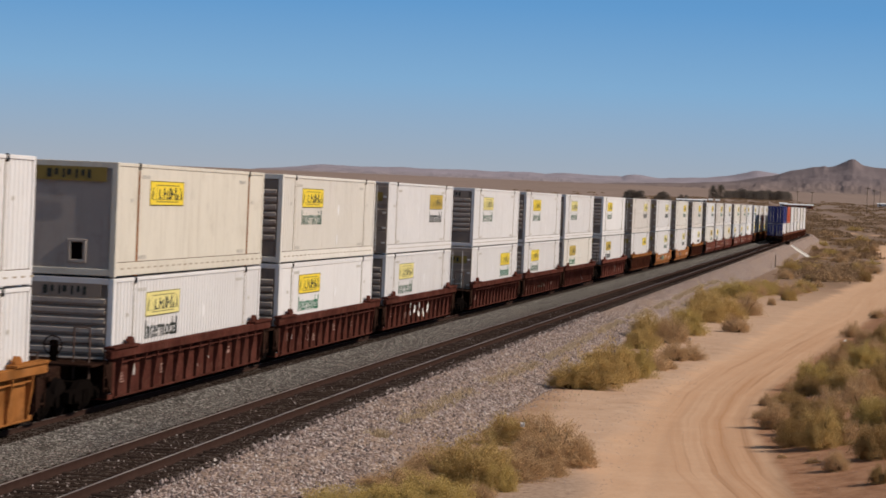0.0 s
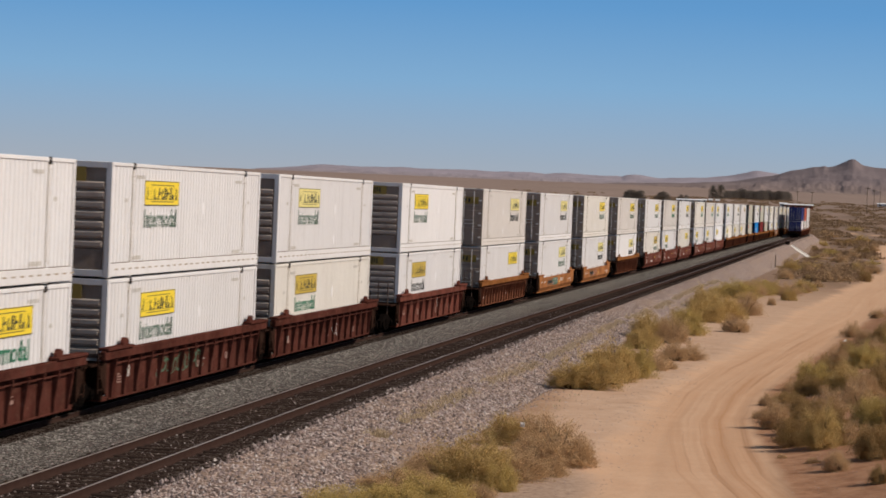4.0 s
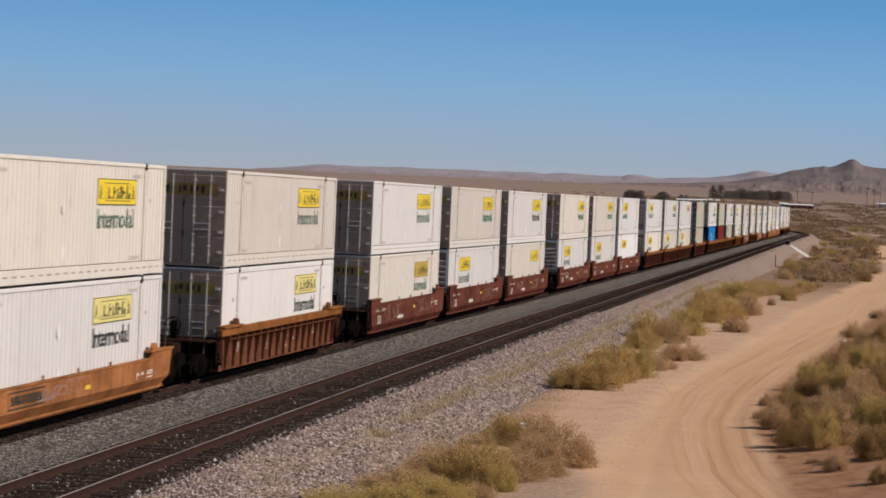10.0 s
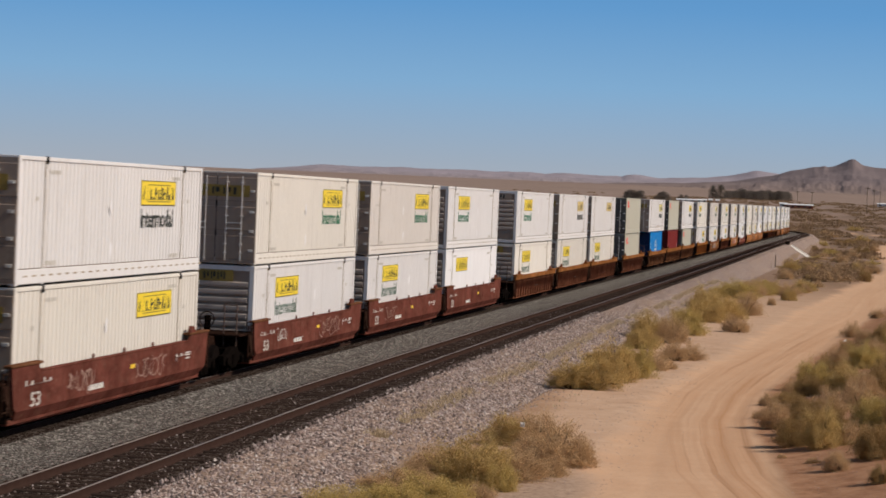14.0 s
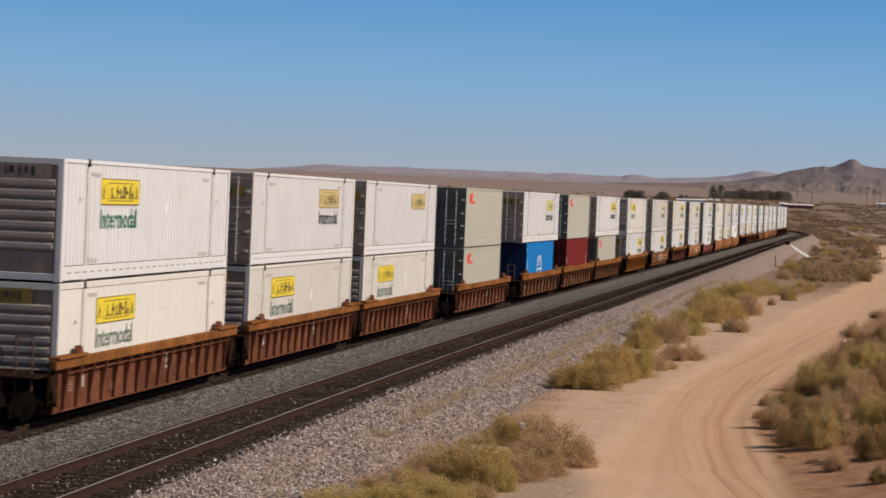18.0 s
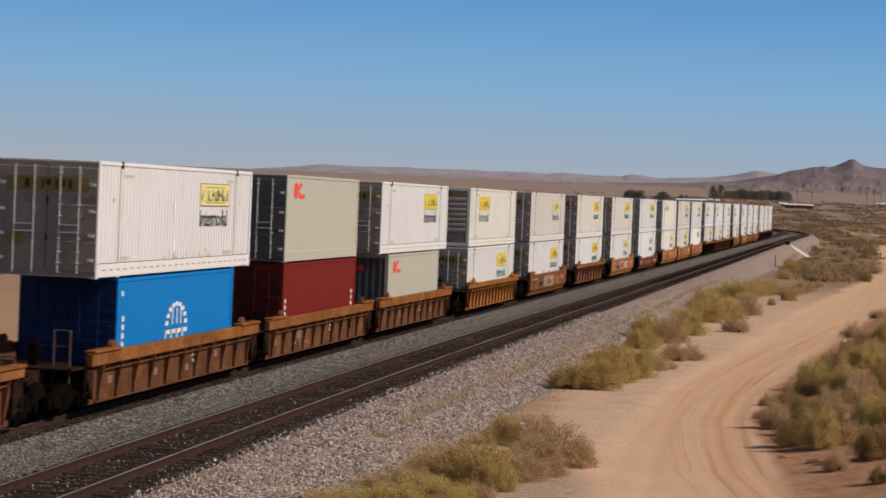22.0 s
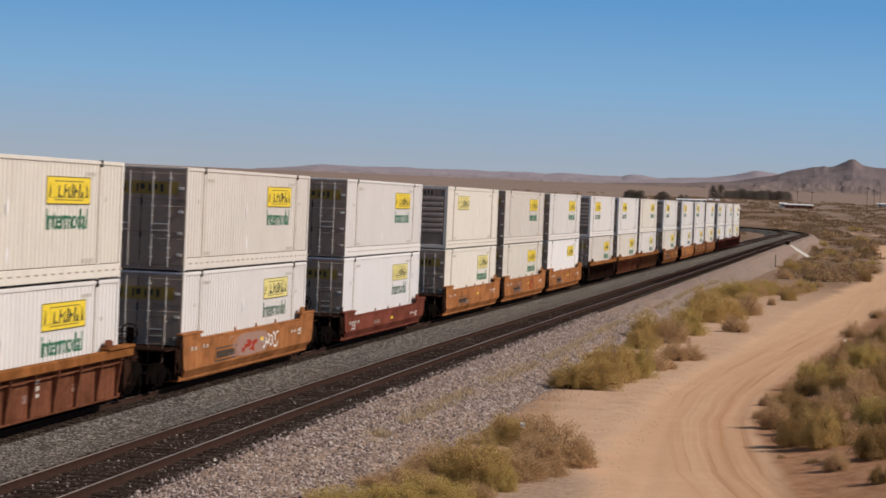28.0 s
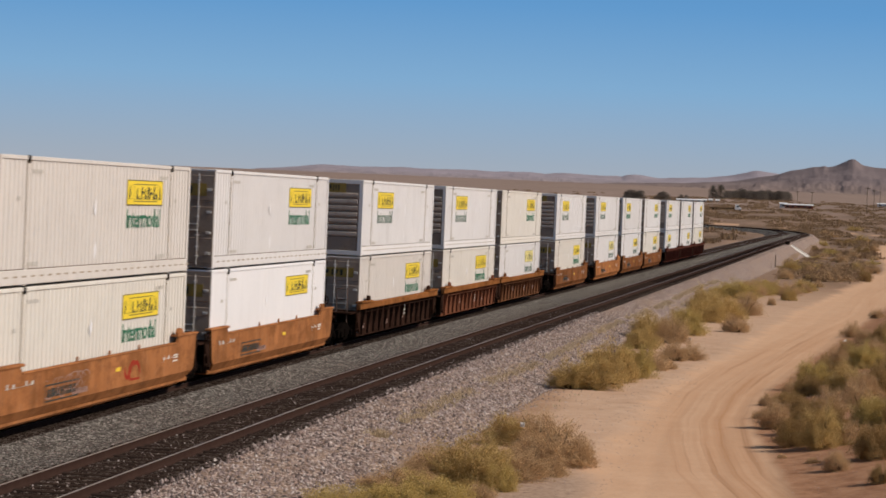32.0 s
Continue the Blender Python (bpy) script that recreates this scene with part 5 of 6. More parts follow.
def dress_car(root, kind, color, i, extra, high):
    """Stencilled marks and sprayed graffiti on the near side."""
    y = -1.493 if kind == "s" else -1.343
    if kind == "s":
        part("marking", shared(("num", color == "oxide"), lambda: comb(WHITEMARK if color == "oxide" else SPRAY, 9, 0.0, 1.25, 0.0, 0.13)), root, "white stencilled marks", at=(-2.9, y, 0.66))
        side_marks(root, y, WHITEMARK, [(0, 0.15, 0.5, 0.03), (0, 0.09, 0.4, 0.03), (0, 0.0, 0.45, 0.03), (-0.5, 0.1, 0.10, 0.08), (-1.0, 0.1, 0.10, 0.08)], ("data", kind), 6.2, high - 0.42)
        side_marks(root, y, GREYMARK, [(0, 0.0, 0.10, 0.12), (0.4, 0.0, 0.14, 0.1), (1.3, 0.02, 0.10, 0.1), (1.7, 0.02, 0.16, 0.08)], ("dots", kind), -7.7, high - 0.24)
        side_marks(root, y, YELLOWMARK, [(0, 0, 0.42, 0.1)], ("ref", kind), 0.7, high - 0.36)
        dark = color in ("orange", "faded")
        if dark:
            box = part("marking", shared(("framed",), lambda: frame_bar(INK, 2.6, 0.40, 0.035)), root, "dark framed stencil", at=(-5.0, y, 0.62))
            part("marking", shared(("framed_in",), lambda: comb(INK, 9, 0.2, 2.4, 0.10, 0.30)), box)
        else:
            part("marking", shared(("fiftythree",), lambda: text_mesh("53", GREYMARK, 0.7, 0.33)), root, "stencilled number", at=(-7.3, y, 0.60))
    else:
        side_marks(root, y, GREYMARK, [(0, 0, 0.22, 0.1), (0.0, 0.16, 0.2, 0.08), (0.0, -0.16, 0.22, 0.08)], ("small", kind), 1.4, 0.9)
        side_marks(root, y, GREYMARK, [(0, 0, 0.12, 0.28)], ("tick", kind), -6.2, 0.75)
        side_marks(root, y, YELLOWMARK, [(0, 0, 0.5, 0.08)], ("ref", kind), -8.0, 1.28)
        rnd = random.Random(i * 13 + 5)
        for k in range(4):
            kind_of = rnd.randrange(3)
            spec = ([(0, 0, 0.36, 0.03), (0, 0.07, 0.28, 0.03), (0, 0.14, 0.34, 0.03), (0, 0.21, 0.22, 0.03)], [(0, 0, 0.34, 0.09), (0.03, 0.15, 0.3, 0.03)],
                    [(0, 0, 0.07, 0.2), (0.11, 0.01, 0.07, 0.17), (0.22, 0, 0.06, 0.19)])[kind_of]
            side_marks(root, y, SPRAY, spec, ("stencil", kind_of), -6.9 + 3.7 * k + rnd.uniform(-0.7, 0.9), rnd.uniform(0.5, 0.8))
    for k, (mat, x, z, w, h, n, t) in enumerate(extra):
        if kind == "s":
            z = max(z, 0.58)
            h = min(h, high - z)
        part("graffiti", scrawl(i * 7 + k, mat, w, h, n, t) if n else spray_block(i * 7 + k, mat, w, h), root, "sprayed strokes" if n else "sprayed block of paint", at=(x, y, z))


# ---------------------------------------------------------------- the passing train
G_W = (WHITEMARK, -2.4, 0.42, 5.4, 0.95, 9, 0.32)
TRAIN = [
    # chainage at 0 s, upper box, lower box, car
    (37.98, ("white", "d", 1), ("white", "d", 1), ("r", "yellow", "yellow", 12), ()),
    (60.73, ("grime", "n", 0, 0, "plain"), ("white", "n", 3, 1, "sign"), ("r", "maroon", "maroon", 15), ()),
    (79.60, ("cream", "n", 2), ("white", "n", 1, 0, "ribs", "faint"), ("r", "maroon", "maroon", 15), ((SPRAY, -4.2, 0.45, 0.9, 0.8, 3, 0.06),)),
    (98.64, ("white", "d", 3, 2), ("white", "n", 2, 1), ("r", "maroon", "maroon", 15), (G_W,)),
    (121.42, ("white", "n", 2, 1, "sign"), ("white", "d", 1), ("r", "maroon", "maroon", 15), ()),
    (140.62, ("white", "n", 2), ("white", "n", 2), ("r", "maroon", "maroon", 15), ((GREENMARK, -3.5, 0.42, 5.0, 0.85, 12, 0.12),)),
    (159.44, ("white", "n", 2, 1), ("cream", "n", 1, 2), ("r", "maroon", "maroon", 15), ((WHITEMARK, 1.0, 0.42, 1.0, 0.8, 4, 0.09),)),
    (182.08, ("white", "n", 2, 0, "ribs", "faint"), ("white", "n", 3, 2), ("r", "oxide", "oxide", 11), ()),
    (204.76, ("beige", "d", 3, 1), ("white", "d", 0), ("r", "rust", "tan", 17), ()),
    (227.26, ("white", "d", 3, 1), ("white", "d", 2, 1), ("s", "orange", "low"), ((GREENMARK, -2.6, 0.57, 2.9, 0.5, 0, 0), (GREYMARK, -2.6, 0.57, 2.9, 0.5, 6, 0.06), (GREYMARK, 1.3, 0.7, 1.5, 0.3, 5, 0.1))),
    (250.19, ("cream", "d", 2), ("white", "d", 3, 1), ("s", "orange", "low"), ((SPRAY, -2.6, 0.6, 3.2, 0.7, 7, 0.07),)),
    (273.18, ("beige", "d", 2), ("white", "d", 3, 1, "ribs", "faint"), ("r", "rust", "tan", 17), ()),
    (296.50, ("white", "d", 2), ("cream", "d", 2, 2), ("s", "oxide"), ((SPRAY, -5.8, 0.5, 3.6, 0.8, 8, 0.05), (SPRAY, 1.6, 0.4, 4.2, 0.9, 9, 0.05))),
    (315.52, ("beige", "d", 1), ("white", "n", 2), ("s", "oxide"), ((SPRAY, 1.6, 0.4, 3.8, 0.9, 8, 0.05),)),
    (334.54, ("white", "d", 3), ("cream", "d", 0), ("s", "oxide"), ((SPRAY, -4.6, 0.35, 2.2, 0.95, 8, 0.11), (SPRAY, 1.0, 0.5, 3.2, 0.7, 7, 0.06))),
    (357.61, ("cream", "d", 1), ("white", "n", 2), ("s", "oxide"), ((SPRAY, 1.2, 0.45, 3.6, 0.8, 8, 0.06), (WHITEMARK, -5.6, 0.75, 1.6, 0.5, 6, 0.05))),
    (376.47, ("beige", "d", 1), ("white", "n", 2), ("s", "oxide"), ((SPRAY, -5.2, 0.5, 2.6, 0.7, 7, 0.05),)),
    (395.07, ("white", "n", 1), ("bright", "n", 0), ("s", "oxide"), ()),
    (418.30, ("white", "n", 1, 0, "sign"), ("cream", "n", 2, 0, "ribs", "faint"), ("r", "rust", "tan", 16), ()),
    (437.51, ("white", "d", 3, 3), ("cream", "n", 2), ("r", "rust", "tan", 16), ()),
    (456.03, ("white", "d", 0, 3), ("cream", "n", 2), ("r", "rust", "tan", 16), ()),
    (478.90, ("grey",), ("grey",), ("r", "rust", "tan", 14), ()),
    (501.68, ("white", "d", 3, 1), ("blue",), ("r", "brown", "tan", 11), ()),
    (520.80, ("grey",), ("red",), ("r", "brown", "tan", 11), ((SPRAY, -4.4, 0.5, 2.4, 0.55, 6, 0.09),)),
    (539.79, ("white", "d", 3), ("grey", "blind"), ("r", "brown", "tan", 11), ()),
    (562.69, ("cream", "n", 2), ("white", "d", 1), ("r", "yellow", "yellow", 15), ()),
    (585.29, ("beige", "d", 2, 1), ("white", "d", 2), ("s", "faded"), ((SPRAY, -2.6, 0.35, 5.2, 0.95, 12, 0.07), (SPRAY, -2.8, 0.58, 5.4, 0.7, 0, 0), (GREENMARK, -1.6, 0.6, 2.6, 0.6, 6, 0.25), (YELLOWMARK, 3.2, 0.6, 1.6, 0.6, 5, 0.07))),
    (608.47, ("cream", "d", 1), ("white", "d", 1), ("r", "rust", "tan", 10), ((SPRAY, -5.5, 0.55, 1.0, 0.5, 4, 0.06),)),
    (630.94, ("beige", "d", 1), ("white", "d", 2, 1), ("s", "orange"), ((SPRAY, -3.4, 0.34, 3.0, 1.1, 4, 0.10), (SPRAY, -2.6, 0.58, 4.6, 0.72, 0, 0), (DARKRED, -1.7, 0.6, 2.0, 0.6, 4, 0.26), (SPRAY, -0.4, 0.5, 1.8, 0.9, 5, 0.2), (WHITEMARK, 0.7, 0.45, 2.5, 1.0, 6, 0.13))),
    (653.67, ("white", "d", 1), ("bright", "d", 2, 1, "ribs", "ribbed"), ("s", "red", "low"), ()),
    (676.75, ("cream", "n", 0, 1, "sign", "faint"), ("cream", "d", 1, 1, "ribs", "faint"), ("s", "orange"), ()),
    (695.66, ("beige", "d", 1), ("cream", "d", 1), ("s", "orange"), ((DARKRED, 1.4, 0.55, 1.5, 0.7, 3, 0.22), (SPRAY, -5.0, 0.4, 3.5, 0.8, 7, 0.05))),
    (714.69, ("white", "d", 1), ("bright", "d", 0), ("s", "orange"), ()),
    (737.28, ("white", "n", 2), ("beige", "d", 1), ("r", "umber", "tan", 14), ()),
    (756.77, ("white", "n", 2), ("cream", "d", 1), ("r", "rust", "tan", 14), ()),
    (775.02, ("cream", "d", 1), ("white", "d", 2, 1), ("r", "brown", "tan", 14), ()),
    (798.76, ("white", "n", 2), ("cream", "d", 1), ("s", "faded"), ()),
    (821.36, ("white", "n", 2), ("white", "d", 2, 1), ("s", "orange"), ()),
    (840.63, ("white", "n", 1), ("white", "d", 2), ("s", "faded"), ()),
    (859.44, ("white", "d", 1), ("cream", "d", 2), ("s", "faded"), ()),
    (882.54, ("white", "n", 1), ("white", "n", 2), ("r", "maroon", "maroon", 15), ()),
    (901.10, ("white", "d", 1), ("white", "d", 2), ("r", "maroon", "maroon", 15), ()),
    (919.49, ("white", "d", 2), ("cream", "d", 2), ("r", "maroon", "maroon", 15), ()),
]
CAR_WORDS = {"maroon": "dark maroon ribbed steel", "oxide": "oxide-red steel", "red": "red-brown smooth-sided steel", "rust": "rusty brown ribbed steel, tan sill,", "yellow": "yellow-orange ribbed steel", "brown": "brown ribbed steel, tan sill,",
             "umber": "dark brown ribbed steel, tan sill,", "orange": "orange smooth-sided steel", "faded": "faded patchy orange smooth-sided steel"}
RIDERS = []      # thing, chainage of its middle at 0 s, track, height, speed


def make_box(spec):
    if spec[0] == "grey":
        return box40("grey", "red", len(spec) > 1)
    if spec[0] == "blue":
        return box40("blue", "white")
    if spec[0] == "red":
        return box40("red", "")
    return box53(*spec)


def build_train():
    for i, (s, up, low, car, extra) in enumerate(TRAIN):
        joined = lambda j: 0 <= j < len(TRAIN) - 1 and TRAIN[j + 1][0] - TRAIN[j][0] < 21
        front = "joint" if joined(i - 1) else "coupler"
        rear = "joint" if joined(i) else "coupler"
        label = CAR_WORDS[car[1]] + " well railcar loaded with stacked containers"
        if car[0] == "r":
            c = ribbed_car(CAR[car[1]], CAR[car[2]], car[3], front, rear, front == "coupler", label, 0.32 if car[1] == "brown" and car[3] == 11 else 0.23)
        else:
            c = smooth_car(CAR[car[1]], front, rear, front == "coupler", label, 1.10 if "low" in car else 1.38)
        dress_car(c, car[0], car[1], i, extra, 1.06 if "low" in car else 1.33)
        mid = s + 8.077
        RIDERS.append((c, mid, 0.0, 0.0))
        for spec, z in ((low, 0.373), (up, 0.373 + TALL + 0.032)):
            b = make_box(spec)
            if i == 22 and z > 1:
                part("rust_stain", runs(STAIN, 26, -2.6, 3.6, 0.3), b, "rust runs", at=(0, -HALF_W + 0.0215, 0))
            RIDERS.append((b, mid, 0.0, z))


build_train()

# ---------------------------------------------------------------- the train that leaves on the nearer track
LEAVING = []


def build_leaving():
    plan = [("navy", "white"), ("orange", "beige"), ("white", "white"), ("beige", "white"), ("white", "cream"), ("cream", "white"), ("white", "white")]
    for i, (up, low) in enumerate(plan):
        c = ribbed_car(CAR["rust"], CAR["rust"], 12, "coupler" if i == 0 else "joint", "joint", i == 0, "rusty brown ribbed well railcar of the departing train")
        LEAVING.append((c, i, 0.0))
        for col, z in ((low, 0.373), (up, 0.373 + TALL + 0.032)):
            names = {"navy": "navy blue", "orange": "orange-red", "white": "white", "beige": "beige", "cream": "cream"}
            b = thing("freight_container", "%s freight container on the departing train" % names[col], "freight container", "containers on the departing train")
            container_body(b, 16.154, BODY[col], "ribbed")
            door_end(b, 16.154, -1, BODY["navy"] if i == 0 else DOOR, band=False, fittings=i == 0)
            if i == 0:
                part("marking", shared(("tailmark",), lambda: bars(WHITEMARK, [(0.0, 0, 0.3, 0.12), (0.4, 0, 0.3, 0.12), (0.0, -0.3, 0.2, 0.1)])), b, at=(-8.1, 0.6, 2.2), turn=-90)
            LEAVING.append((b, i, z))


build_leaving()

# ---------------------------------------------------------------- desert bushes


def bush_meshes(seed, mat, twigs=380, leaves=72, size=0.58):
    """A mound of fine upright twigs: stems from one root, small leaf blades along the outer half."""
    r = random.Random(seed)
    stems, leaf = Shape(), Shape()
    lumps = [(r.uniform(0, 6.28), r.uniform(0.25, 0.6), r.uniform(0.7, 1.0)) for _ in range(5)]
    for i in range(twigs):
        a = r.uniform(0, 2 * math.pi)
        tilt = math.acos(1 - r.random() ** 0.8 * 0.99)           # from upright to nearly flat
        reach = r.uniform(0.80, 1.0)
        for la, lw, lr in lumps:
            d = abs((a - la + math.pi) % (2 * math.pi) - math.pi)
            if d < lw:
                reach *= lr
        reach *= 0.80 + 0.50 * noise.noise(Vector((math.sin(tilt) * math.cos(a), math.sin(tilt) * math.sin(a), math.cos(tilt))) * 2.5 + Vector((seed, seed * 0.7, 0)))
        tip = Vector((math.sin(tilt) * math.cos(a), math.sin(tilt) * math.sin(a), math.cos(tilt) * 0.95 + 0.05)) * reach
        mid = tip * 0.5 + Vector((0, 0, 0.08))
        root = Vector((r.uniform(-0.18, 0.18), r.uniform(-0.18, 0.18), -0.04))
        if i % 5 == 0:
            stems.tube(root, mid, 0.012, 3, 0.008)
            stems.tube(mid, mid.lerp(tip, 0.6), 0.008, 3, 0.004)
        for k in range(leaves):
            u = 0.45 + 0.55 * r.random() ** 0.5
            p = (root.lerp(mid, u * 2) if u < 0.5 else mid.lerp(tip, u * 2 - 1)) + Vector((r.gauss(0, 0.06), r.gauss(0, 0.06), r.gauss(0, 0.05)))
            if p.z < 0.0:
                p.z = abs(p.z) * 0.5
            way = (tip.normalized() * 0.25 + Vector((r.gauss(0, 0.6), r.gauss(0, 0.6), 0.25 + r.gauss(0, 0.5)))).normalized()
            side = way.cross(Vector((r.gauss(0, 1), r.gauss(0, 1), r.gauss(0, 1)))).normalized()
            ln, w = r.uniform(0.035, 0.08) * size, r.uniform(0.009, 0.018) * size
            leaf.poly([p - side * w, p + side * w, p + way * ln], (0, 1, 2))
    ms = bpy.data.meshes.new("stem")
    ms.from_pydata(stems.v, [], stems.f)
    ms.materials.append(BARK)
    ml = bpy.data.meshes.new("foliage")
    ml.from_pydata(leaf.v, [], leaf.f)
    ml.materials.append(mat)
    return ms, ml


SAGE_KIND = [bush_meshes(40 + i, SAGE) for i in range(5)]
BRUSH_KIND = [bush_meshes(55 + i, BRUSH) for i in range(4)]
OLIVE_KIND = [bush_meshes(50 + i, OLIVE) for i in range(3)]
DRY_KIND = [bush_meshes(60 + i, DRY, 320, 60, 0.56) for i in range(4)]
FAR_KIND = [bush_meshes(70 + i, m, 110, 26, 1.3) for i, m in enumerate((SAGE, DRY, OLIVE, BRUSH))]


def bush(x, y, radius, height, dry, rnd, spread=1.36, close=True):
    if not dry and rnd.random() < 0.3:
        dry = 2
    ms, ml = rnd.choice((SAGE_KIND, DRY_KIND, OLIVE_KIND, BRUSH_KIND)[int(dry)]) if close else FAR_KIND[int(dry)]
    root = thing("bush", ("tan mounded desert bush on sandy soil", "dry brown desert bush with bare twigs", "olive-green mounded desert bush on sandy soil", "dark olive-brown desert bush beside the dirt road")[int(dry)], "bush", "desert bushes")
    m = pose(x, y, z_at(x, y) - 0.03, 0, 0, rnd.uniform(0, 360)) @ Matrix.Diagonal((radius * spread, radius * spread, height * 1.12, 1))
    root.matrix_basis = m
    part("stem", ms, root)
    part("foliage", ml, root)
    return root


# east of the stone bed, beside the road, then along it (x, y, radius, height, dry)
BUSHES_NEAR = [(49.9, -10.06, 0.88, 0.65, 2), (50.4, -10.93, 0.82, 0.74, 2), (51.0, -11.71, 0.83, 0.83, 2), (53.8, -10.29, 0.81, 0.63, 1), (57.0, -10.78, 0.82, 0.93, 1),
               (55.4, -11.77, 0.94, 1.31, 0), (54.9, -12.53, 0.45, 0.77, 2), (57.4, -12.76, 0.74, 0.96, 1), (65.5, -11.75, 0.71, 0.95, 0), (65.5, -12.35, 0.88, 1.06, 1),
               (60.8, -13.35, 0.91, 1.22, 1), (61.1, -13.89, 0.49, 0.89, 1), (58.6, -13.41, 0.47, 0.56, 1), (54.4, -10.75, 0.52, 0.61, 1), (53.5, -12.29, 0.36, 0.41, 1),
               (56.3, -11.2, 0.6, 0.8, 1), (59.5, -12.3, 0.55, 0.6, 1), (63.0, -12.6, 0.7, 0.7, 1), (58.6, -12.0, 0.55, 0.75, 0)]
BUSHES_MIDDLE = [(86.8, -11.64, 0.79, 1.15, 0), (86.8, -12.43, 0.93, 1.39, 0), (90.7, -12.98, 0.85, 1.62, 0), (93.5, -13.49, 0.73, 1.49, 0), (98.9, -13.94, 0.77, 0.95, 1),
                 (105.4, -14.52, 0.69, 1.08, 1), (101.5, -11.67, 0.76, 0.74, 0), (100.0, -14.45, 0.55, 0.46, 1), (112.9, -12.7, 0.85, 1.08, 0), (122.0, -12.78, 1.1, 1.39, 0),
                 (118.9, -13.95, 0.89, 1.57, 1), (126.9, -14.39, 0.99, 1.73, 0), (142.8, -14.71, 1.29, 1.63, 0), (147.1, -15.85, 1.33, 1.84, 0), (132.9, -16.77, 0.83, 1.09, 1),
                 (154.8, -17.03, 1.16, 1.62, 1), (162.4, -14.47, 1.22, 1.48, 0), (106.4, -15.27, 0.61, 0.87, 1)]
BUSHES_FAR = [(183.5, -16.01, 1.65, 1.5, 0), (190.0, -17.2, 1.3, 1.5, 1), (197.2, -18.56, 1.1, 1.3, 0), (194.0, -20.04, 1.0, 1.2, 1), (209.9, -21.47, 1.2, 1.1, 0),
              (248.5, -20.1, 1.0, 1.3, 1), (192.6, -17.61, 1.40, 1.26, 2), (179.4, -16.87, 0.70, 0.74, 0), (172.3, -18.67, 0.38, 0.71, 1), (183.3, -19.91, 0.59, 1.01, 0),
              (204.6, -21.44, 0.59, 0.87, 1), (294.6, -21.09, 1.31, 1.52, 0), (287.5, -23.17, 0.64, 1.09, 1), (258.7, -22.89, 0.40, 0.50, 3), (221.5, -22.83, 0.56, 0.76, 1),
              (274.9, -25.00, 1.00, 1.33, 1), (248.3, -25.29, 0.48, 0.86, 1), (250.8, -26.29, 0.56, 0.78, 1), (256.9, -28.19, 0.83, 1.45, 3), (303.0, -31.16, 0.68, 1.25, 1),
              (322.2, -29.46, 0.90, 1.11, 0), (383.4, -29.28, 1.50, 1.59, 1), (446.9, -29.06, 1.50, 1.54, 0), (490.9, -27.54, 0.82, 1.35, 3), (559.7, -30.45, 1.25, 1.54, 0),
              (428.8, -32.45, 1.43, 1.77, 1), (471.8, -36.27, 1.58, 1.95, 3), (509.8, -39.58, 1.14, 2.11, 1), (593.3, -36.88, 1.99, 1.84, 3), (661.9, -42.90, 2.21, 2.05, 0),
              (640.9, -36.45, 1.07, 1.10, 3), (722.2, -36.56, 2.01, 1.74, 1), (775.2, -35.00, 1.73, 1.60, 1), (884.9, -48.42, 2.96, 1.83, 0), (165.4, -17.00, 0.55, 0.57, 1), (219.9, -18.14, 0.49, 0.61, 2)]
BUSHES_BANK = [(63.8, -21.13, 0.58, 1.18, 3), (62.0, -20.17, 0.36, 0.62, 1), (67.6, -19.90, 0.62, 1.24, 0), (68.8, -19.13, 0.45, 1.02, 3), (74.7, -18.71, 0.55, 1.07, 1),
               (77.3, -20.36, 0.65, 0.94, 1), (72.2, -21.39, 0.59, 1.10, 0), (87.7, -19.37, 0.51, 0.80, 1), (91.5, -20.13, 0.67, 1.15, 0), (85.7, -21.17, 0.70, 1.15, 0),
               (85.6, -22.23, 0.63, 1.34, 3), (101.0, -22.36, 0.74, 1.18, 0), (104.8, -21.35, 0.53, 1.00, 1), (134.2, -22.92, 0.59, 0.99, 1), (159.6, -25.31, 0.47, 0.76, 1),
               (122.0, -23.81, 0.62, 1.06, 3), (78.2, -18.25, 0.26, 0.41, 1), (76.8, -19.53, 0.56, 0.83, 3), (58.4, -21.11, 0.30, 0.51, 3), (65.8, -18.88, 0.14, 0.17, 1),
               (64.2, -19.66, 0.19, 0.20, 1), (71.2, -22.30, 0.65, 1.24, 3), (90.2, -23.30, 0.82, 1.57, 3), (108.7, -24.04, 0.89, 1.42, 0), (129.0, -25.07, 0.94, 1.40, 1),
               (72.4, -19.56, 0.53, 0.98, 3), (78.6, -21.21, 0.60, 1.03, 1), (71.4, -20.38, 0.44, 0.84, 3), (80.2, -19.14, 0.53, 0.87, 3), (84.8, -21.61, 0.62, 1.01, 1),
               (98.3, -20.80, 0.61, 0.85, 3), (107.5, -22.92, 0.67, 1.07, 1), (86.6, -19.86, 0.54, 0.83, 3), (67.9, -20.77, 0.45, 0.74, 1), (83.8, -18.55, 0.37, 0.55, 1),
               (112.2, -21.99, 0.53, 0.83, 3), (123.3, -23.16, 0.58, 0.91, 1), (74.4, -21.89, 0.41, 1.04, 3)]


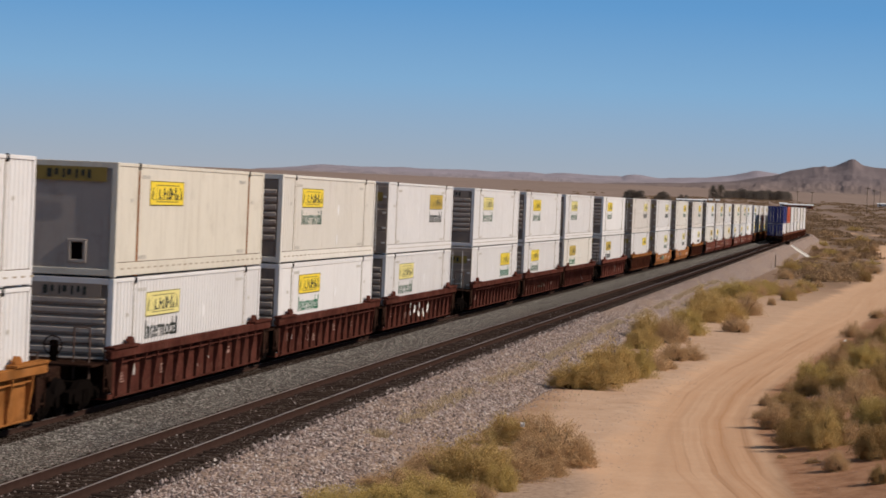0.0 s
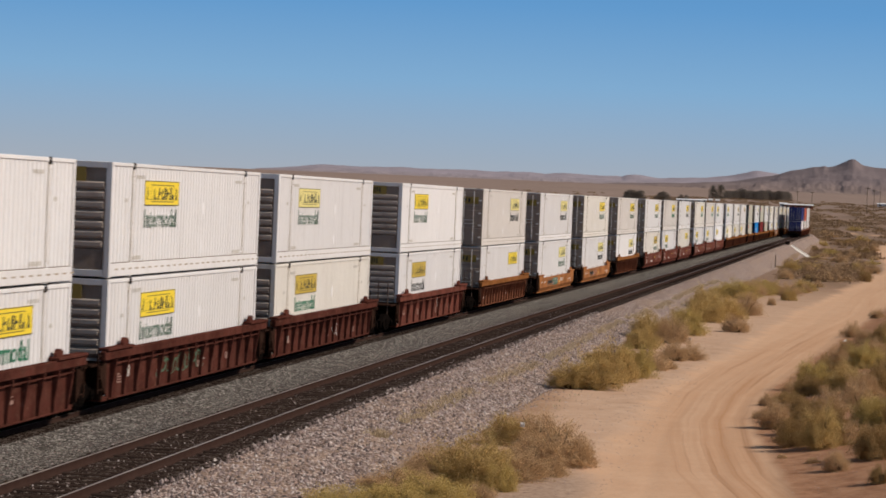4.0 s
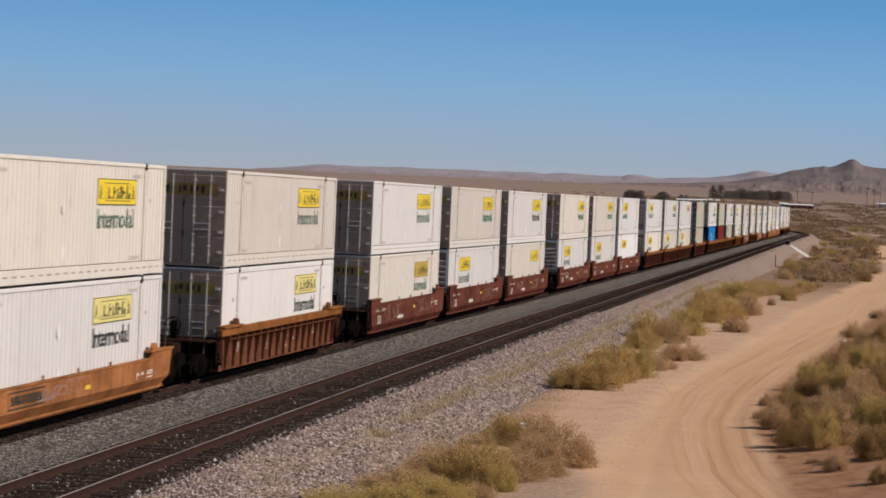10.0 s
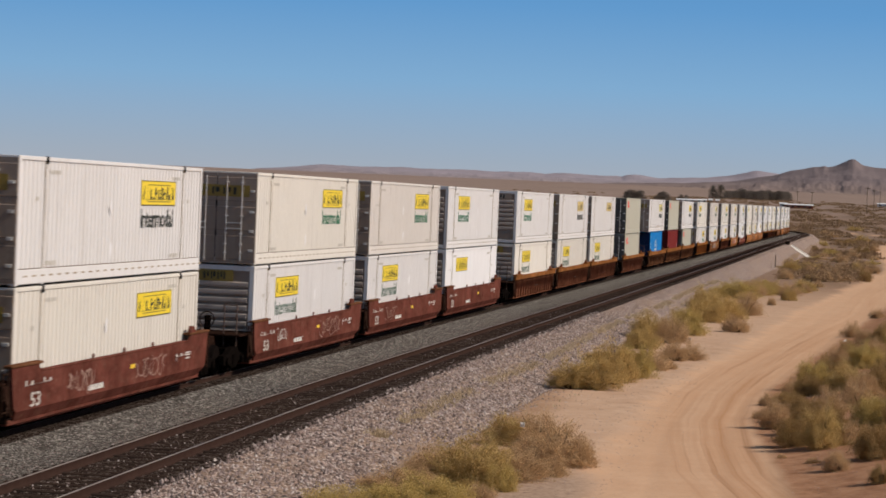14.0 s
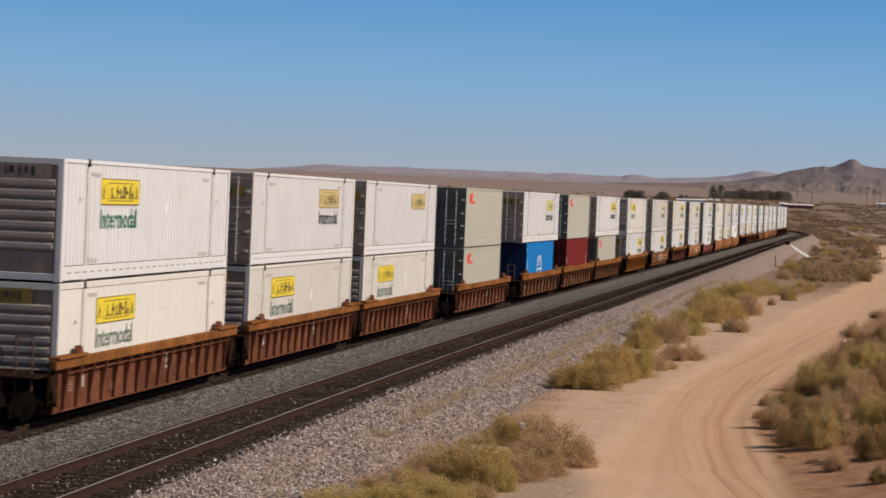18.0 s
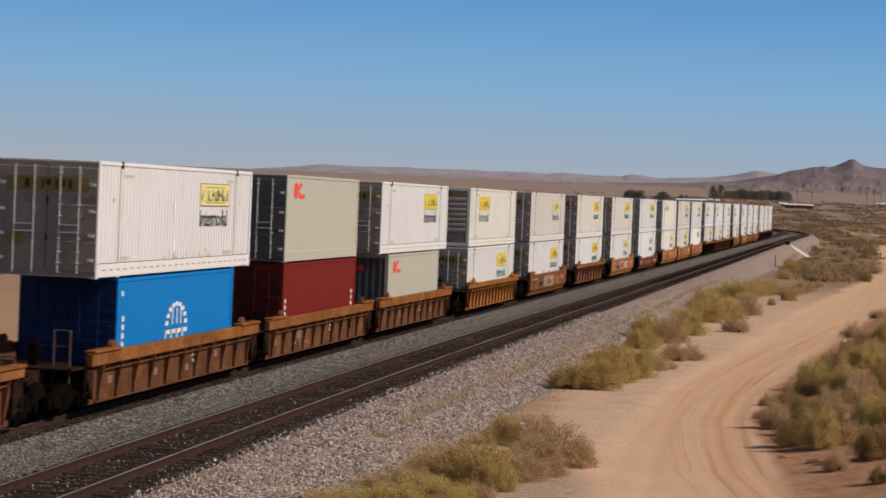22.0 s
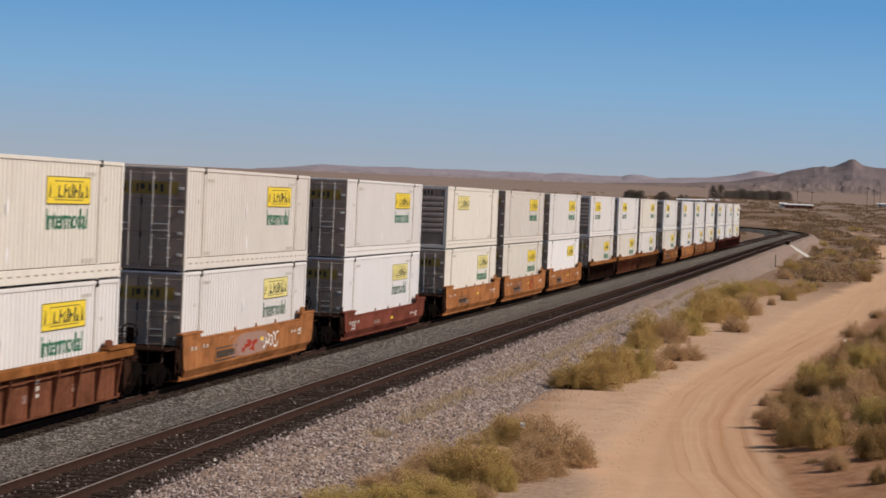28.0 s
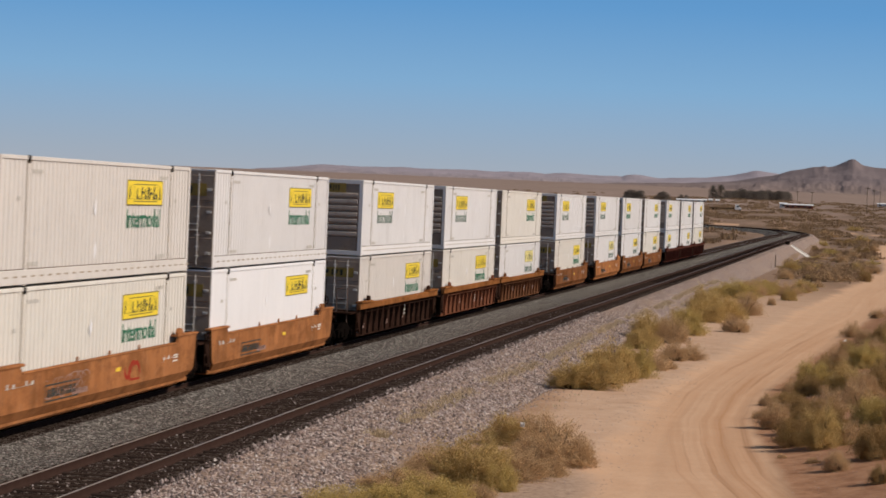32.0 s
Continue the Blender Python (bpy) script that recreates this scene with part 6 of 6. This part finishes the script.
def plant_bushes():
    rnd = random.Random(12)
    for rows in (BUSHES_NEAR, BUSHES_MIDDLE, BUSHES_FAR, BUSHES_BANK):
        for row in rows:
            bush(*row, rnd, 1.4 if rows is BUSHES_BANK else 1.36, row[0] < 330)
    # scattered bushes farther along, kept off the road and the stone bed
    n = 0
    while n < 120:
        x = 165 + 300 * rnd.random() ** 1.3
        side = rnd.random()
        y = rnd.uniform(-95, -18) if side < 0.85 else rnd.uniform(8, 40)
        off, ch = (float(v[0]) for v in off_track(np.array([x]), np.array([y])))
        d, half = road_part(0, 0, np.array([off]), np.array([ch]))
        if -12.0 < off < 7 or (abs(float(d[0])) < float(half[0]) + 1.2):
            continue
        k = rnd.uniform(0.7, 1.5)
        bush(x, y, k, k * rnd.uniform(0.7, 1.1), rnd.random() < 0.4, rnd, close=False)
        n += 1


plant_bushes()


def scrub_field():
    """Countless far bushes as low clumps of blades, with dark gaps between."""
    rnd = random.Random(31)
    pts = []
    while len(pts) < 7000:
        az = rnd.uniform(-4.5, 3.2) if rnd.random() < 0.8 else rnd.uniform(3, 18)
        r = 240 + 1500 * rnd.random() ** 1.5
        x, y = r * math.cos(radians(az)), -18.2 + r * math.sin(radians(az))
        if noise.fractal(Vector((x * 0.012, y * 0.05, 3.0)), 0.8, 2.0, 4) < rnd.uniform(-0.25, 0.15):
            continue
        pts.append((x, y))
    arr = np.array(pts)
    z, off, ch, d, half, _, r = ground_z(arr[:, 0], arr[:, 1])
    sh = Shape()
    for (x, y), zz, o, dd, hh, rr in zip(pts, z, off, d, half, r):
        if -12.5 < o < 7 or (abs(dd) < hh + 1 and o < 0) or (7 < o < 70 and rnd.random() < 0.85):
            continue
        w, h = rnd.uniform(0.8, 2.0) * (1 + rr / 2500), rnd.uniform(0.5, 1.25)
        close = rr < 430
        if close and rnd.random() < 0.88:
            continue
        if close:
            w, h = w * rnd.uniform(0.5, 1.0), h * rnd.uniform(0.8, 1.6)
        for k in range(260 if close else 26):
            a, q = rnd.uniform(0, 6.28), rnd.random() ** 0.6
            px, py = x + w * q * math.cos(a), y + w * q * math.sin(a)
            top = h * (1.05 - 0.6 * q * q) * rnd.uniform(0.6, 1.0)
            b = rnd.uniform(0, 6.28)
            s = rnd.uniform(0.05, 0.11) if close else rnd.uniform(0.14, 0.34)
            if close:      # small leaves turned every way
                c = Vector((px, py, zz + top * rnd.uniform(0.15, 1.0)))
                sh.poly([c, c + Vector((rnd.gauss(0, 1), rnd.gauss(0, 1), rnd.gauss(0, 0.7))) * s * 1.3, c + Vector((rnd.gauss(0, 1), rnd.gauss(0, 1), rnd.gauss(0, 0.7))) * s * 1.3], (0, 1, 2))
                continue
            sh.poly([(px - s * math.cos(b), py - s * math.sin(b), zz - 0.1 + top * rnd.uniform(0, 0.4)), (px + s * math.cos(b), py + s * math.sin(b), zz - 0.1 + top * rnd.uniform(0, 0.4)),
                     (px + rnd.uniform(-0.2, 0.2), py + rnd.uniform(-0.2, 0.2), zz + top)], (0, 1, 2))
    for i in range(90):      # weeds that climb the stone bank
        s, o = rnd.uniform(265, 520), -9.2 - 3.2 * rnd.random() ** 0.6
        x, y, z, _ = line_at(s, o)
        bank = float(smooth01(170, 400, s))
        flat_u = float(np.interp(o, [p[0] for p in bed_profile], [p[1] for p in bed_profile]))
        zz = max(z + flat_u + bank * ((-0.27 + (o + 7.2) * 0.72) - flat_u), z_at(x, y))
        w, h = rnd.uniform(0.5, 1.3), rnd.uniform(0.35, 0.9)
        for k in range(120):
            a, q = rnd.uniform(0, 6.28), rnd.random() ** 0.6
            px, py = x + w * q * math.cos(a), y + w * q * math.sin(a)
            top, b, g = h * (1.05 - 0.6 * q * q) * rnd.uniform(0.6, 1.0), rnd.uniform(0, 6.28), rnd.uniform(0.05, 0.11)
            low = zz - 0.3 + top * rnd.uniform(0, 0.4)
            c = Vector((px, py, max(low, zz - 0.1) + top * rnd.uniform(0.1, 0.9)))
            sh.poly([c, c + Vector((rnd.gauss(0, 1), rnd.gauss(0, 1), rnd.gauss(0, 0.7))) * g * 1.3, c + Vector((rnd.gauss(0, 1), rnd.gauss(0, 1), rnd.gauss(0, 0.7))) * g * 1.3], (0, 1, 2))
    me = bpy.data.meshes.new("scrub")
    me.from_pydata(sh.v, [], sh.f)
    me.materials.append(FARSCRUB)
    thing("scrub", "low olive and tan desert scrub spread over the plain", "scrub", kind="stuff", me=me)


scrub_field()


def dry_grass():
    """A broken line of dry weeds on the stone shoulder and tufts on the soil."""
    rnd = random.Random(8)
    sh = Shape()
    for i in range(2600):
        s = 62 + 150 * rnd.random() ** 1.3
        if rnd.random() < 0.93:
            off = -7.95 + rnd.gauss(0, 0.13) + 0.10 * math.sin(s * 0.11)
            if math.sin(s * 0.37) + math.sin(s * 0.83 + 1) < -1.2:
                continue
        else:
            off = rnd.uniform(-11, -9.5)
        x, y, z, _ = line_at(s, off)
        zz = max(z_at(x, y), z + np.interp(off, [p[0] for p in bed_profile], [p[1] for p in bed_profile]))
        for k in range(4):
            a, ln = rnd.uniform(0, 6.28), rnd.uniform(0.05, 0.14)
            dx, dy = rnd.gauss(0, 0.05), rnd.gauss(0, 0.05)
            w = 0.017
            sh.poly([(x + dx - w * math.sin(a), y + dy + w * math.cos(a), zz - 0.01), (x + dx + w * math.sin(a), y + dy - w * math.cos(a), zz - 0.01),
                     (x + dx + ln * 0.7 * math.cos(a), y + dy + ln * 0.7 * math.sin(a), zz + ln)], (0, 1, 2))
    me = bpy.data.meshes.new("dry_grass")
    me.from_pydata(sh.v, [], sh.f)
    me.materials.append(DRYGRASS)
    thing("dry_grass", "thin straw-coloured weeds on the stone shoulder", "grass", kind="stuff", me=me)


DRYGRASS = leaf_mat("straw_grass", (0.42, 0.325, 0.205), (0.50, 0.39, 0.255), (0.58, 0.46, 0.32))
dry_grass()


def loose_stones():
    """Single ballast stones that stand proud of the bed, the nearest stretch only."""
    rnd = random.Random(3)
    prof_x, prof_z = [p[0] for p in bed_profile], [p[1] for p in bed_profile]
    sh, spots = Shape(), []
    for i in range(15000):
        s = 40 + 95 * rnd.random() ** 1.5
        off = rnd.uniform(-9.5, -6.1) if rnd.random() < 0.82 else rnd.uniform(-3.3, -1.3)
        mid = rnd.random() < 0.1
        if mid:
            off = rnd.uniform(-5.9, -3.4)
        x, y, z, _ = line_at(s, off)
        z += float(np.interp(off, prof_x, prof_z))
        q = rnd.uniform(0.012, 0.03) if mid or off > -3.4 else rnd.uniform(0.022, 0.055)
        pts = [(x + q * rnd.uniform(0.7, 1.2), y + rnd.uniform(-0.3, 0.3) * q, z), (x - q * rnd.uniform(0.7, 1.2), y + rnd.uniform(-0.3, 0.3) * q, z), (x, y + q, z), (x, y - q, z),
               (x + rnd.uniform(-0.4, 0.4) * q, y + rnd.uniform(-0.4, 0.4) * q, z + q * rnd.uniform(0.7, 1.3))]
        sh.poly(pts, (0, 2, 4), (2, 1, 4), (1, 3, 4), (3, 0, 4))
    for i in range(3600):        # stones rolled down over the edge of the bed, thinning out on the sand
        spots.append(line_at(44 + 120 * rnd.random() ** 1.5, -9.1 - abs(rnd.gauss(0, 0.6)))[:2])
    rolled = len(spots)
    for i in range(2800):        # gravel and pebbles strewn over the sand on both sides of the road
        spots.append(line_at(46 + 90 * rnd.random() ** 1.4, rnd.uniform(-14.2, -10.2) if rnd.random() < 0.7 else rnd.uniform(-24, -18.3))[:2])
    spots = np.array(spots)
    for i, ((x, y), z) in enumerate(zip(spots.tolist(), ground_z(spots[:, 0], spots[:, 1])[0].tolist())):
        q = rnd.uniform(0.022, 0.05) if i < rolled else rnd.uniform(0.010, 0.030)
        sh.poly([(x + q * 1.2, y, z), (x - q * 1.2, y, z), (x, y + q, z), (x, y - q, z), (x + rnd.uniform(-0.4, 0.4) * q, y, z + q * 0.45)], (0, 2, 4), (2, 1, 4), (1, 3, 4), (3, 0, 4))
    me = bpy.data.meshes.new("stones")
    me.from_pydata(sh.v, [], sh.f)
    me.materials.append(STONES)
    thing("ballast_stones", "loose crushed stones, grey, pink and white", "stones", kind="stuff", me=me)


def stones_mat():
    k = Mat("loose_stone", 0.8)
    geo = k.n.new("ShaderNodeNewGeometry")
    k.color(k.ramp(geo.outputs["Random Per Island"], [(0.0, (0.06, 0.045, 0.042)), (0.4, (0.17, 0.122, 0.112)), (0.75, (0.29, 0.222, 0.205)), (1.0, (0.52, 0.455, 0.43))]))
    return k.m


STONES = stones_mat()
loose_stones()

# ---------------------------------------------------------------- far things


def place(az, r):
    x, y = r * math.cos(radians(az)), -18.25 + r * math.sin(radians(az))
    return x, y, z_at(x, y)


def tree_meshes(seed, tall, wide, mat, clumps=70):
    r = random.Random(seed)
    wood, leaf = Shape(), Shape()
    wood.tube((0, 0, -0.2), (0, 0, tall * 0.5), tall * 0.035, 7, tall * 0.02)
    for i in range(clumps):
        a, u = r.uniform(0, 6.28), r.random()
        zz = tall * (0.08 + 0.92 * u)
        rad = wide * (0.5 + 0.6 * math.sin(math.pi * min(1, u * 0.75 + 0.2))) * r.uniform(0.35, 1.0) * (1.05 - 0.55 * u)
        c = Vector((rad * math.cos(a), rad * math.sin(a), zz))
        if i % 6 == 0:
            wood.tube((0, 0, zz * 0.6), c, tall * 0.012, 4, tall * 0.004)
        for k in range(26):
            p = c + Vector((r.gauss(0, 1), r.gauss(0, 1), r.gauss(0, 0.8))) * wide * 0.17
            d1, d2 = Vector((r.gauss(0, 1), r.gauss(0, 1), r.gauss(0, 1))).normalized(), Vector((r.gauss(0, 1), r.gauss(0, 1), r.gauss(0, 1))).normalized()
            q = wide * r.uniform(0.05, 0.11)
            leaf.poly([p, p + d1 * q, p + d2 * q], (0, 1, 2))
    mw = bpy.data.meshes.new("trunk")
    mw.from_pydata(wood.v, [], wood.f)
    mw.materials.append(BARK)
    ml = bpy.data.meshes.new("crown")
    ml.from_pydata(leaf.v, [], leaf.f)
    ml.materials.append(mat)
    return mw, ml


TREES = [tree_meshes(80 + i, 7.2, 2.9, HAZY_LEAF, 150) for i in range(3)]
LOW_TREES = [tree_meshes(90 + i, 4.4, 3.2, HAZY_HEDGE, 90) for i in range(3)]


def tree(az, r, k, kinds, rnd, label):
    x, y, z = place(az, r)
    root = thing("tree", label, "tree", "trees on the plain")
    root.matrix_basis = pose(x, y, z, 0, 0, rnd.uniform(0, 360)) @ Matrix.Diagonal((k, k, k, 1))
    w, l = rnd.choice(kinds)
    part("trunk", w, root)
    part("crown", l, root)


def plant_trees():
    rnd = random.Random(4)
    for az, k in ((1.30, 1.15), (1.12, 1.2)):
        tree(az, 1660, k * 1.05, TREES, rnd, "dark tall evergreen beside a farmstead on the plain")
    for i in range(26):
        tree(0.98 - i * 0.056 + rnd.uniform(-0.015, 0.015), 1740 + rnd.uniform(-25, 25), rnd.uniform(1.0, 1.45), LOW_TREES, rnd, "dark low windbreak tree in a row")
    for az, k in ((3.27, 0.9), (3.2, 1.15), (3.12, 1.1), (3.02, 1.0), (2.94, 1.1), (2.5, 1.0), (2.42, 1.1), (2.33, 0.8), (2.02, 0.8), (1.9, 0.75)):
        tree(az, 1510, k, LOW_TREES, rnd, "dark bushy tree on the desert plain")


plant_trees()
WALLS = {"pale": plain_mat("pale_concrete", (0.62, 0.59, 0.55), 0.8, 0, 0.2, 1.5), "white": plain_mat("white_wall", (0.72, 0.71, 0.69), 0.7, 0, 0.08, 0.6), "brick": plain_mat("red_brown_wall", (0.25, 0.085, 0.055), 0.8, 0, 0.2, 0.6),
         "roof": plain_mat("white_sheet_roof", (0.80, 0.80, 0.80), 0.5, 0, 0.06, 0.4), "grey": plain_mat("grey_wall", (0.38, 0.36, 0.34), 0.8, 0, 0.12, 0.6)}
PANE = plain_mat("dark_window_pane", (0.03, 0.035, 0.04), 0.15, 0, 0.1)


def building(az, r, width, depth, tall, wall, label, bays=4, name="shed", lift=0.0):
    """A low building with a shallow pitched roof, its long side to the railway."""
    x, y, z = place(az, r)
    root = thing(name, label, "building", "buildings on the plain")
    root.matrix_basis = pose(x, y, z + lift - 0.1, 0, 0, az)
    hw = width / 2
    part("wall", Shape().box(0, depth, -hw, hw, 0, tall).mesh("wall", WALLS[wall]), root)
    sh = Shape().poly([(-0.4, -hw - 0.4, tall - 0.05), (-0.4, hw + 0.4, tall - 0.05), (depth / 2, hw + 0.4, tall + 0.5), (depth / 2, -hw - 0.4, tall + 0.5),
                       (depth + 0.4, -hw - 0.4, tall - 0.05), (depth + 0.4, hw + 0.4, tall - 0.05),
                       (-0.4, -hw - 0.4, tall + 0.15), (-0.4, hw + 0.4, tall + 0.15), (depth / 2, hw + 0.4, tall + 0.7), (depth / 2, -hw - 0.4, tall + 0.7),
                       (depth + 0.4, -hw - 0.4, tall + 0.15), (depth + 0.4, hw + 0.4, tall + 0.15)],
                      (6, 7, 8, 9), (9, 8, 11, 10), (0, 1, 7, 6), (4, 10, 11, 5), (0, 6, 9, 3), (3, 9, 10, 4), (1, 2, 8, 7), (2, 5, 11, 8), (0, 3, 2, 1), (3, 4, 5, 2))
    part("roof", sh.mesh("roof", WALLS["roof"]), root, "pale sheet roof")
    pane = Shape().box(-0.03, 0.02, -0.7, 0.7, tall * 0.4, tall * 0.8).mesh("window", PANE)
    for i in range(bays):
        part("window", pane, root, at=(0, -hw + width * (i + 0.5) / bays, 0))
    return root


building(-0.66, 1390, 15.5, 8, 2.0, "brick", "long low red-brown shed with a white roof", 5)
building(-0.31, 1400, 3.8, 4, 2.3, "white", "small white hut beside a long shed", 1, "hut")
building(1.83, 1490, 15, 8, 1.1, "white", "low white farm building with a pale roof", 4, "farmhouse")
building(1.53, 1500, 5, 5, 1.2, "white", "small white outbuilding with a pale roof", 2, "outbuilding")
building(-2.62, 1610, 11, 6, 1.9, "white", "low white building on the open plain", 3)
building(1.34, 1530, 2.2, 4, 1.2, "white", "white van beside dark trees", 1, "trailer")
building(1.185, 1530, 2.0, 4, 1.1, "white", "white trailer beside dark trees", 1, "trailer")


def lorry(az, r):
    """A long dark flatbed trailer behind a white cab, side on to the railway."""
    x, y, z = place(az, r)
    root = thing("lorry", "dark flatbed lorry with a white cab parked on the plain", "lorry")
    root.matrix_basis = pose(x, y, z - 0.05, 0, 0, az)
    part("trailer", Shape().box(-1.2, 1.2, -3.0, 8.5, 0.95, 1.35, 0.05).box(-1.1, 1.1, -3.0, -2.8, 1.3, 2.2, 0.03).mesh("trailer", RUNNING), root)
    cab = part("cab", Shape().prism([(-1.2, 0.7), (1.2, 0.7), (1.2, 2.9), (1.0, 3.1), (-1.0, 3.1), (-1.2, 2.9)], -5.6, -3.6).box(-1.05, 1.05, -6.6, -5.6, 0.7, 1.9, 0.1)
               .mesh("cab", WALLS["roof"]), root, "white cab")
    part("window", Shape().box(-1.23, -1.19, -5.4, -4.4, 1.9, 2.7).mesh("window", PANE), cab)
    for yy in (-6.0, -3.4, 5.6, 7.0):
        part("wheel", shared(("lwheel",), lambda: Shape().tube((-1.2, 0, 0), (1.2, 0, 0), 0.5, 14).mesh("wheel", DARK)), root, at=(0, yy, 0.5))


lorry(0.95, 1210)


def utility_pole(az, r, tall):
    x, y, z = place(az, r)
    root = thing("utility_pole", "weathered timber utility pole with cross-arm on the plain", "utility pole", "utility poles")
    root.matrix_basis = pose(x, y, z - 0.3, 0, 0, az)
    part("pole", shared(("upole", tall), lambda: Shape().tube((0, 0, 0), (0, 0, tall), 0.14, 8, 0.09).mesh("pole", BARK)), root)
    arm = part("crossarm", shared(("uarm", tall), lambda: Shape().box(-0.08, 0.08, -1.3, 1.3, tall - 0.7, tall - 0.5, 0.01).mesh("crossarm", BARK)), root)
    for yy in (-1.15, -0.4, 0.4, 1.15):
        part("insulator", shared(("ins", tall), lambda: Shape().tube((0, 0, tall - 0.5), (0, 0, tall - 0.3), 0.05, 6).mesh("insulator", CHROME)), arm, at=(0, yy, 0))


for az, r, tall in ((-2.19, 1330, 14), (-2.345, 1400, 12.5), (-2.48, 1456, 11.5), (-0.62, 1650, 8), (-0.95, 1650, 8), (-2.9, 1340, 12.5)):
    utility_pole(az, r, tall)


def downspout():
    """A white trough that leads water down the bank from a dark inlet."""
    root = thing("drain_trough", "white drain trough running down the stone bank", "trough")
    a, b = Vector((426, -21.9, 0.02)), Vector((423.5, -25.6, -2.15))
    n = (b - a).cross(Vector((0, 0, 1))).normalized()
    up = n.cross(b - a).normalized()
    sh = Shape()
    for lo, hi, h in ((-0.75, 0.75, 0.14), (-0.75, -0.6, 0.24), (0.6, 0.75, 0.24)):
        sh.poly([p + n * w + up * q for p in (a, b) for w in (lo, hi) for q in (0, h)], (0, 1, 3, 2), (4, 6, 7, 5), (0, 4, 5, 1), (2, 3, 7, 6), (0, 2, 6, 4), (1, 5, 7, 3))
    part("trough", sh.mesh("trough", WALLS["pale"]), root)
    part("inlet", Shape().box(425.4, 426.6, -21.9, -21.2, -0.5, 0.75, 0.05).mesh("inlet", RUNNING), root, "dark inlet box")
    part("apron", Shape().box(421.5, 424.5, -28.2, -25.4, -2.8, -2.1, 0.05).mesh("apron", WALLS["grey"]), root, "pale concrete apron")


downspout()


def marker_post():
    x, y, z, _ = line_at(304, -9.4)
    root = thing("marker_post", "dark steel trackside marker post", "post")
    root.matrix_basis = pose(x, y, z - 1.35)
    part("stake", Shape().box(-0.05, 0.05, -0.04, 0.04, 0, 1.55, 0.01).mesh("stake", RUNNING), root)


marker_post()


def litter(x, y, up, seed, label):
    sh = Shape()
    r = random.Random(seed)
    sh.poly([(r.uniform(-0.1, 0.1), r.uniform(-0.1, 0.1), r.uniform(0, 0.2)) for _ in range(7)], (0, 1, 2), (1, 3, 2), (2, 3, 4), (3, 5, 4), (4, 5, 6), (0, 2, 6))
    root = thing("plastic_bag", label, "litter", me=sh.mesh("bag", WALLS["roof"]))
    root.matrix_basis = pose(x, y, z_at(x, y) + up)


litter(63.8, -12.2, 0.62, 2, "crumpled white plastic bag caught in a bush")
litter(121.6, -14.7, 0.0, 5, "scrap of white plastic on the sand")
litter(128.9, -22.4, 0.0, 8, "scrap of white plastic beside the road")


def drain_pipe():
    """A short white pipe that leads down the bank."""
    a, b = Vector((270, -16.95, -0.80)), Vector((268, -18.4, -1.38))
    thing("drain_pipe", "short white drain pipe on the stone bank", "pipe", me=Shape().tube(a, b, 0.14, 10).mesh("drain_pipe", WALLS["white"], smooth=True))


drain_pipe()

# ---------------------------------------------------------------- how both trains run
SPEED, GAIN = 20.0985, 0.0016


def motions():
    times = [2.0 * k for k in range(17)]
    for ob, s, off, z in RIDERS:
        walk(ob, [(t, car_pose(s - SPEED * t - GAIN * t * t / 2, off, z=z)) for t in times])
    # wheels roll while they pass close by
    start = {ob.name: s for ob, s, _, _ in RIDERS}
    for ob, ax, x, car in AXLES:
        if car.name not in start:
            continue
        s = start[car.name] + x
        first, last = max(0.0, (s - 110) / SPEED), min(32.0, (s - 34) / SPEED)
        if last <= first:
            continue
        rolled = [k / 30 for k in range(math.ceil(first * 30), int(last * 30) + 1)]
        if not rolled:
            continue
        times_w = ([0.0] if rolled[0] > 0 else []) + rolled + ([32.0] if rolled[-1] < 32 else [])
        rows = []
        for t in times_w:
            u = min(max(t, rolled[0]), rolled[-1])
            rows.append((t, pose(ax, 0, 0.457, 0, math.degrees(-(SPEED * u + GAIN * u * u / 2) / 0.457) % 360, 0)))
        walk(ob, rows)
    for ob, i, z in LEAVING:
        s = 423 + 8.1 + 19.6 * i
        walk(ob, [(t, car_pose(s + 26.3 * t, SECOND, z=z)) for t in times])


motions()
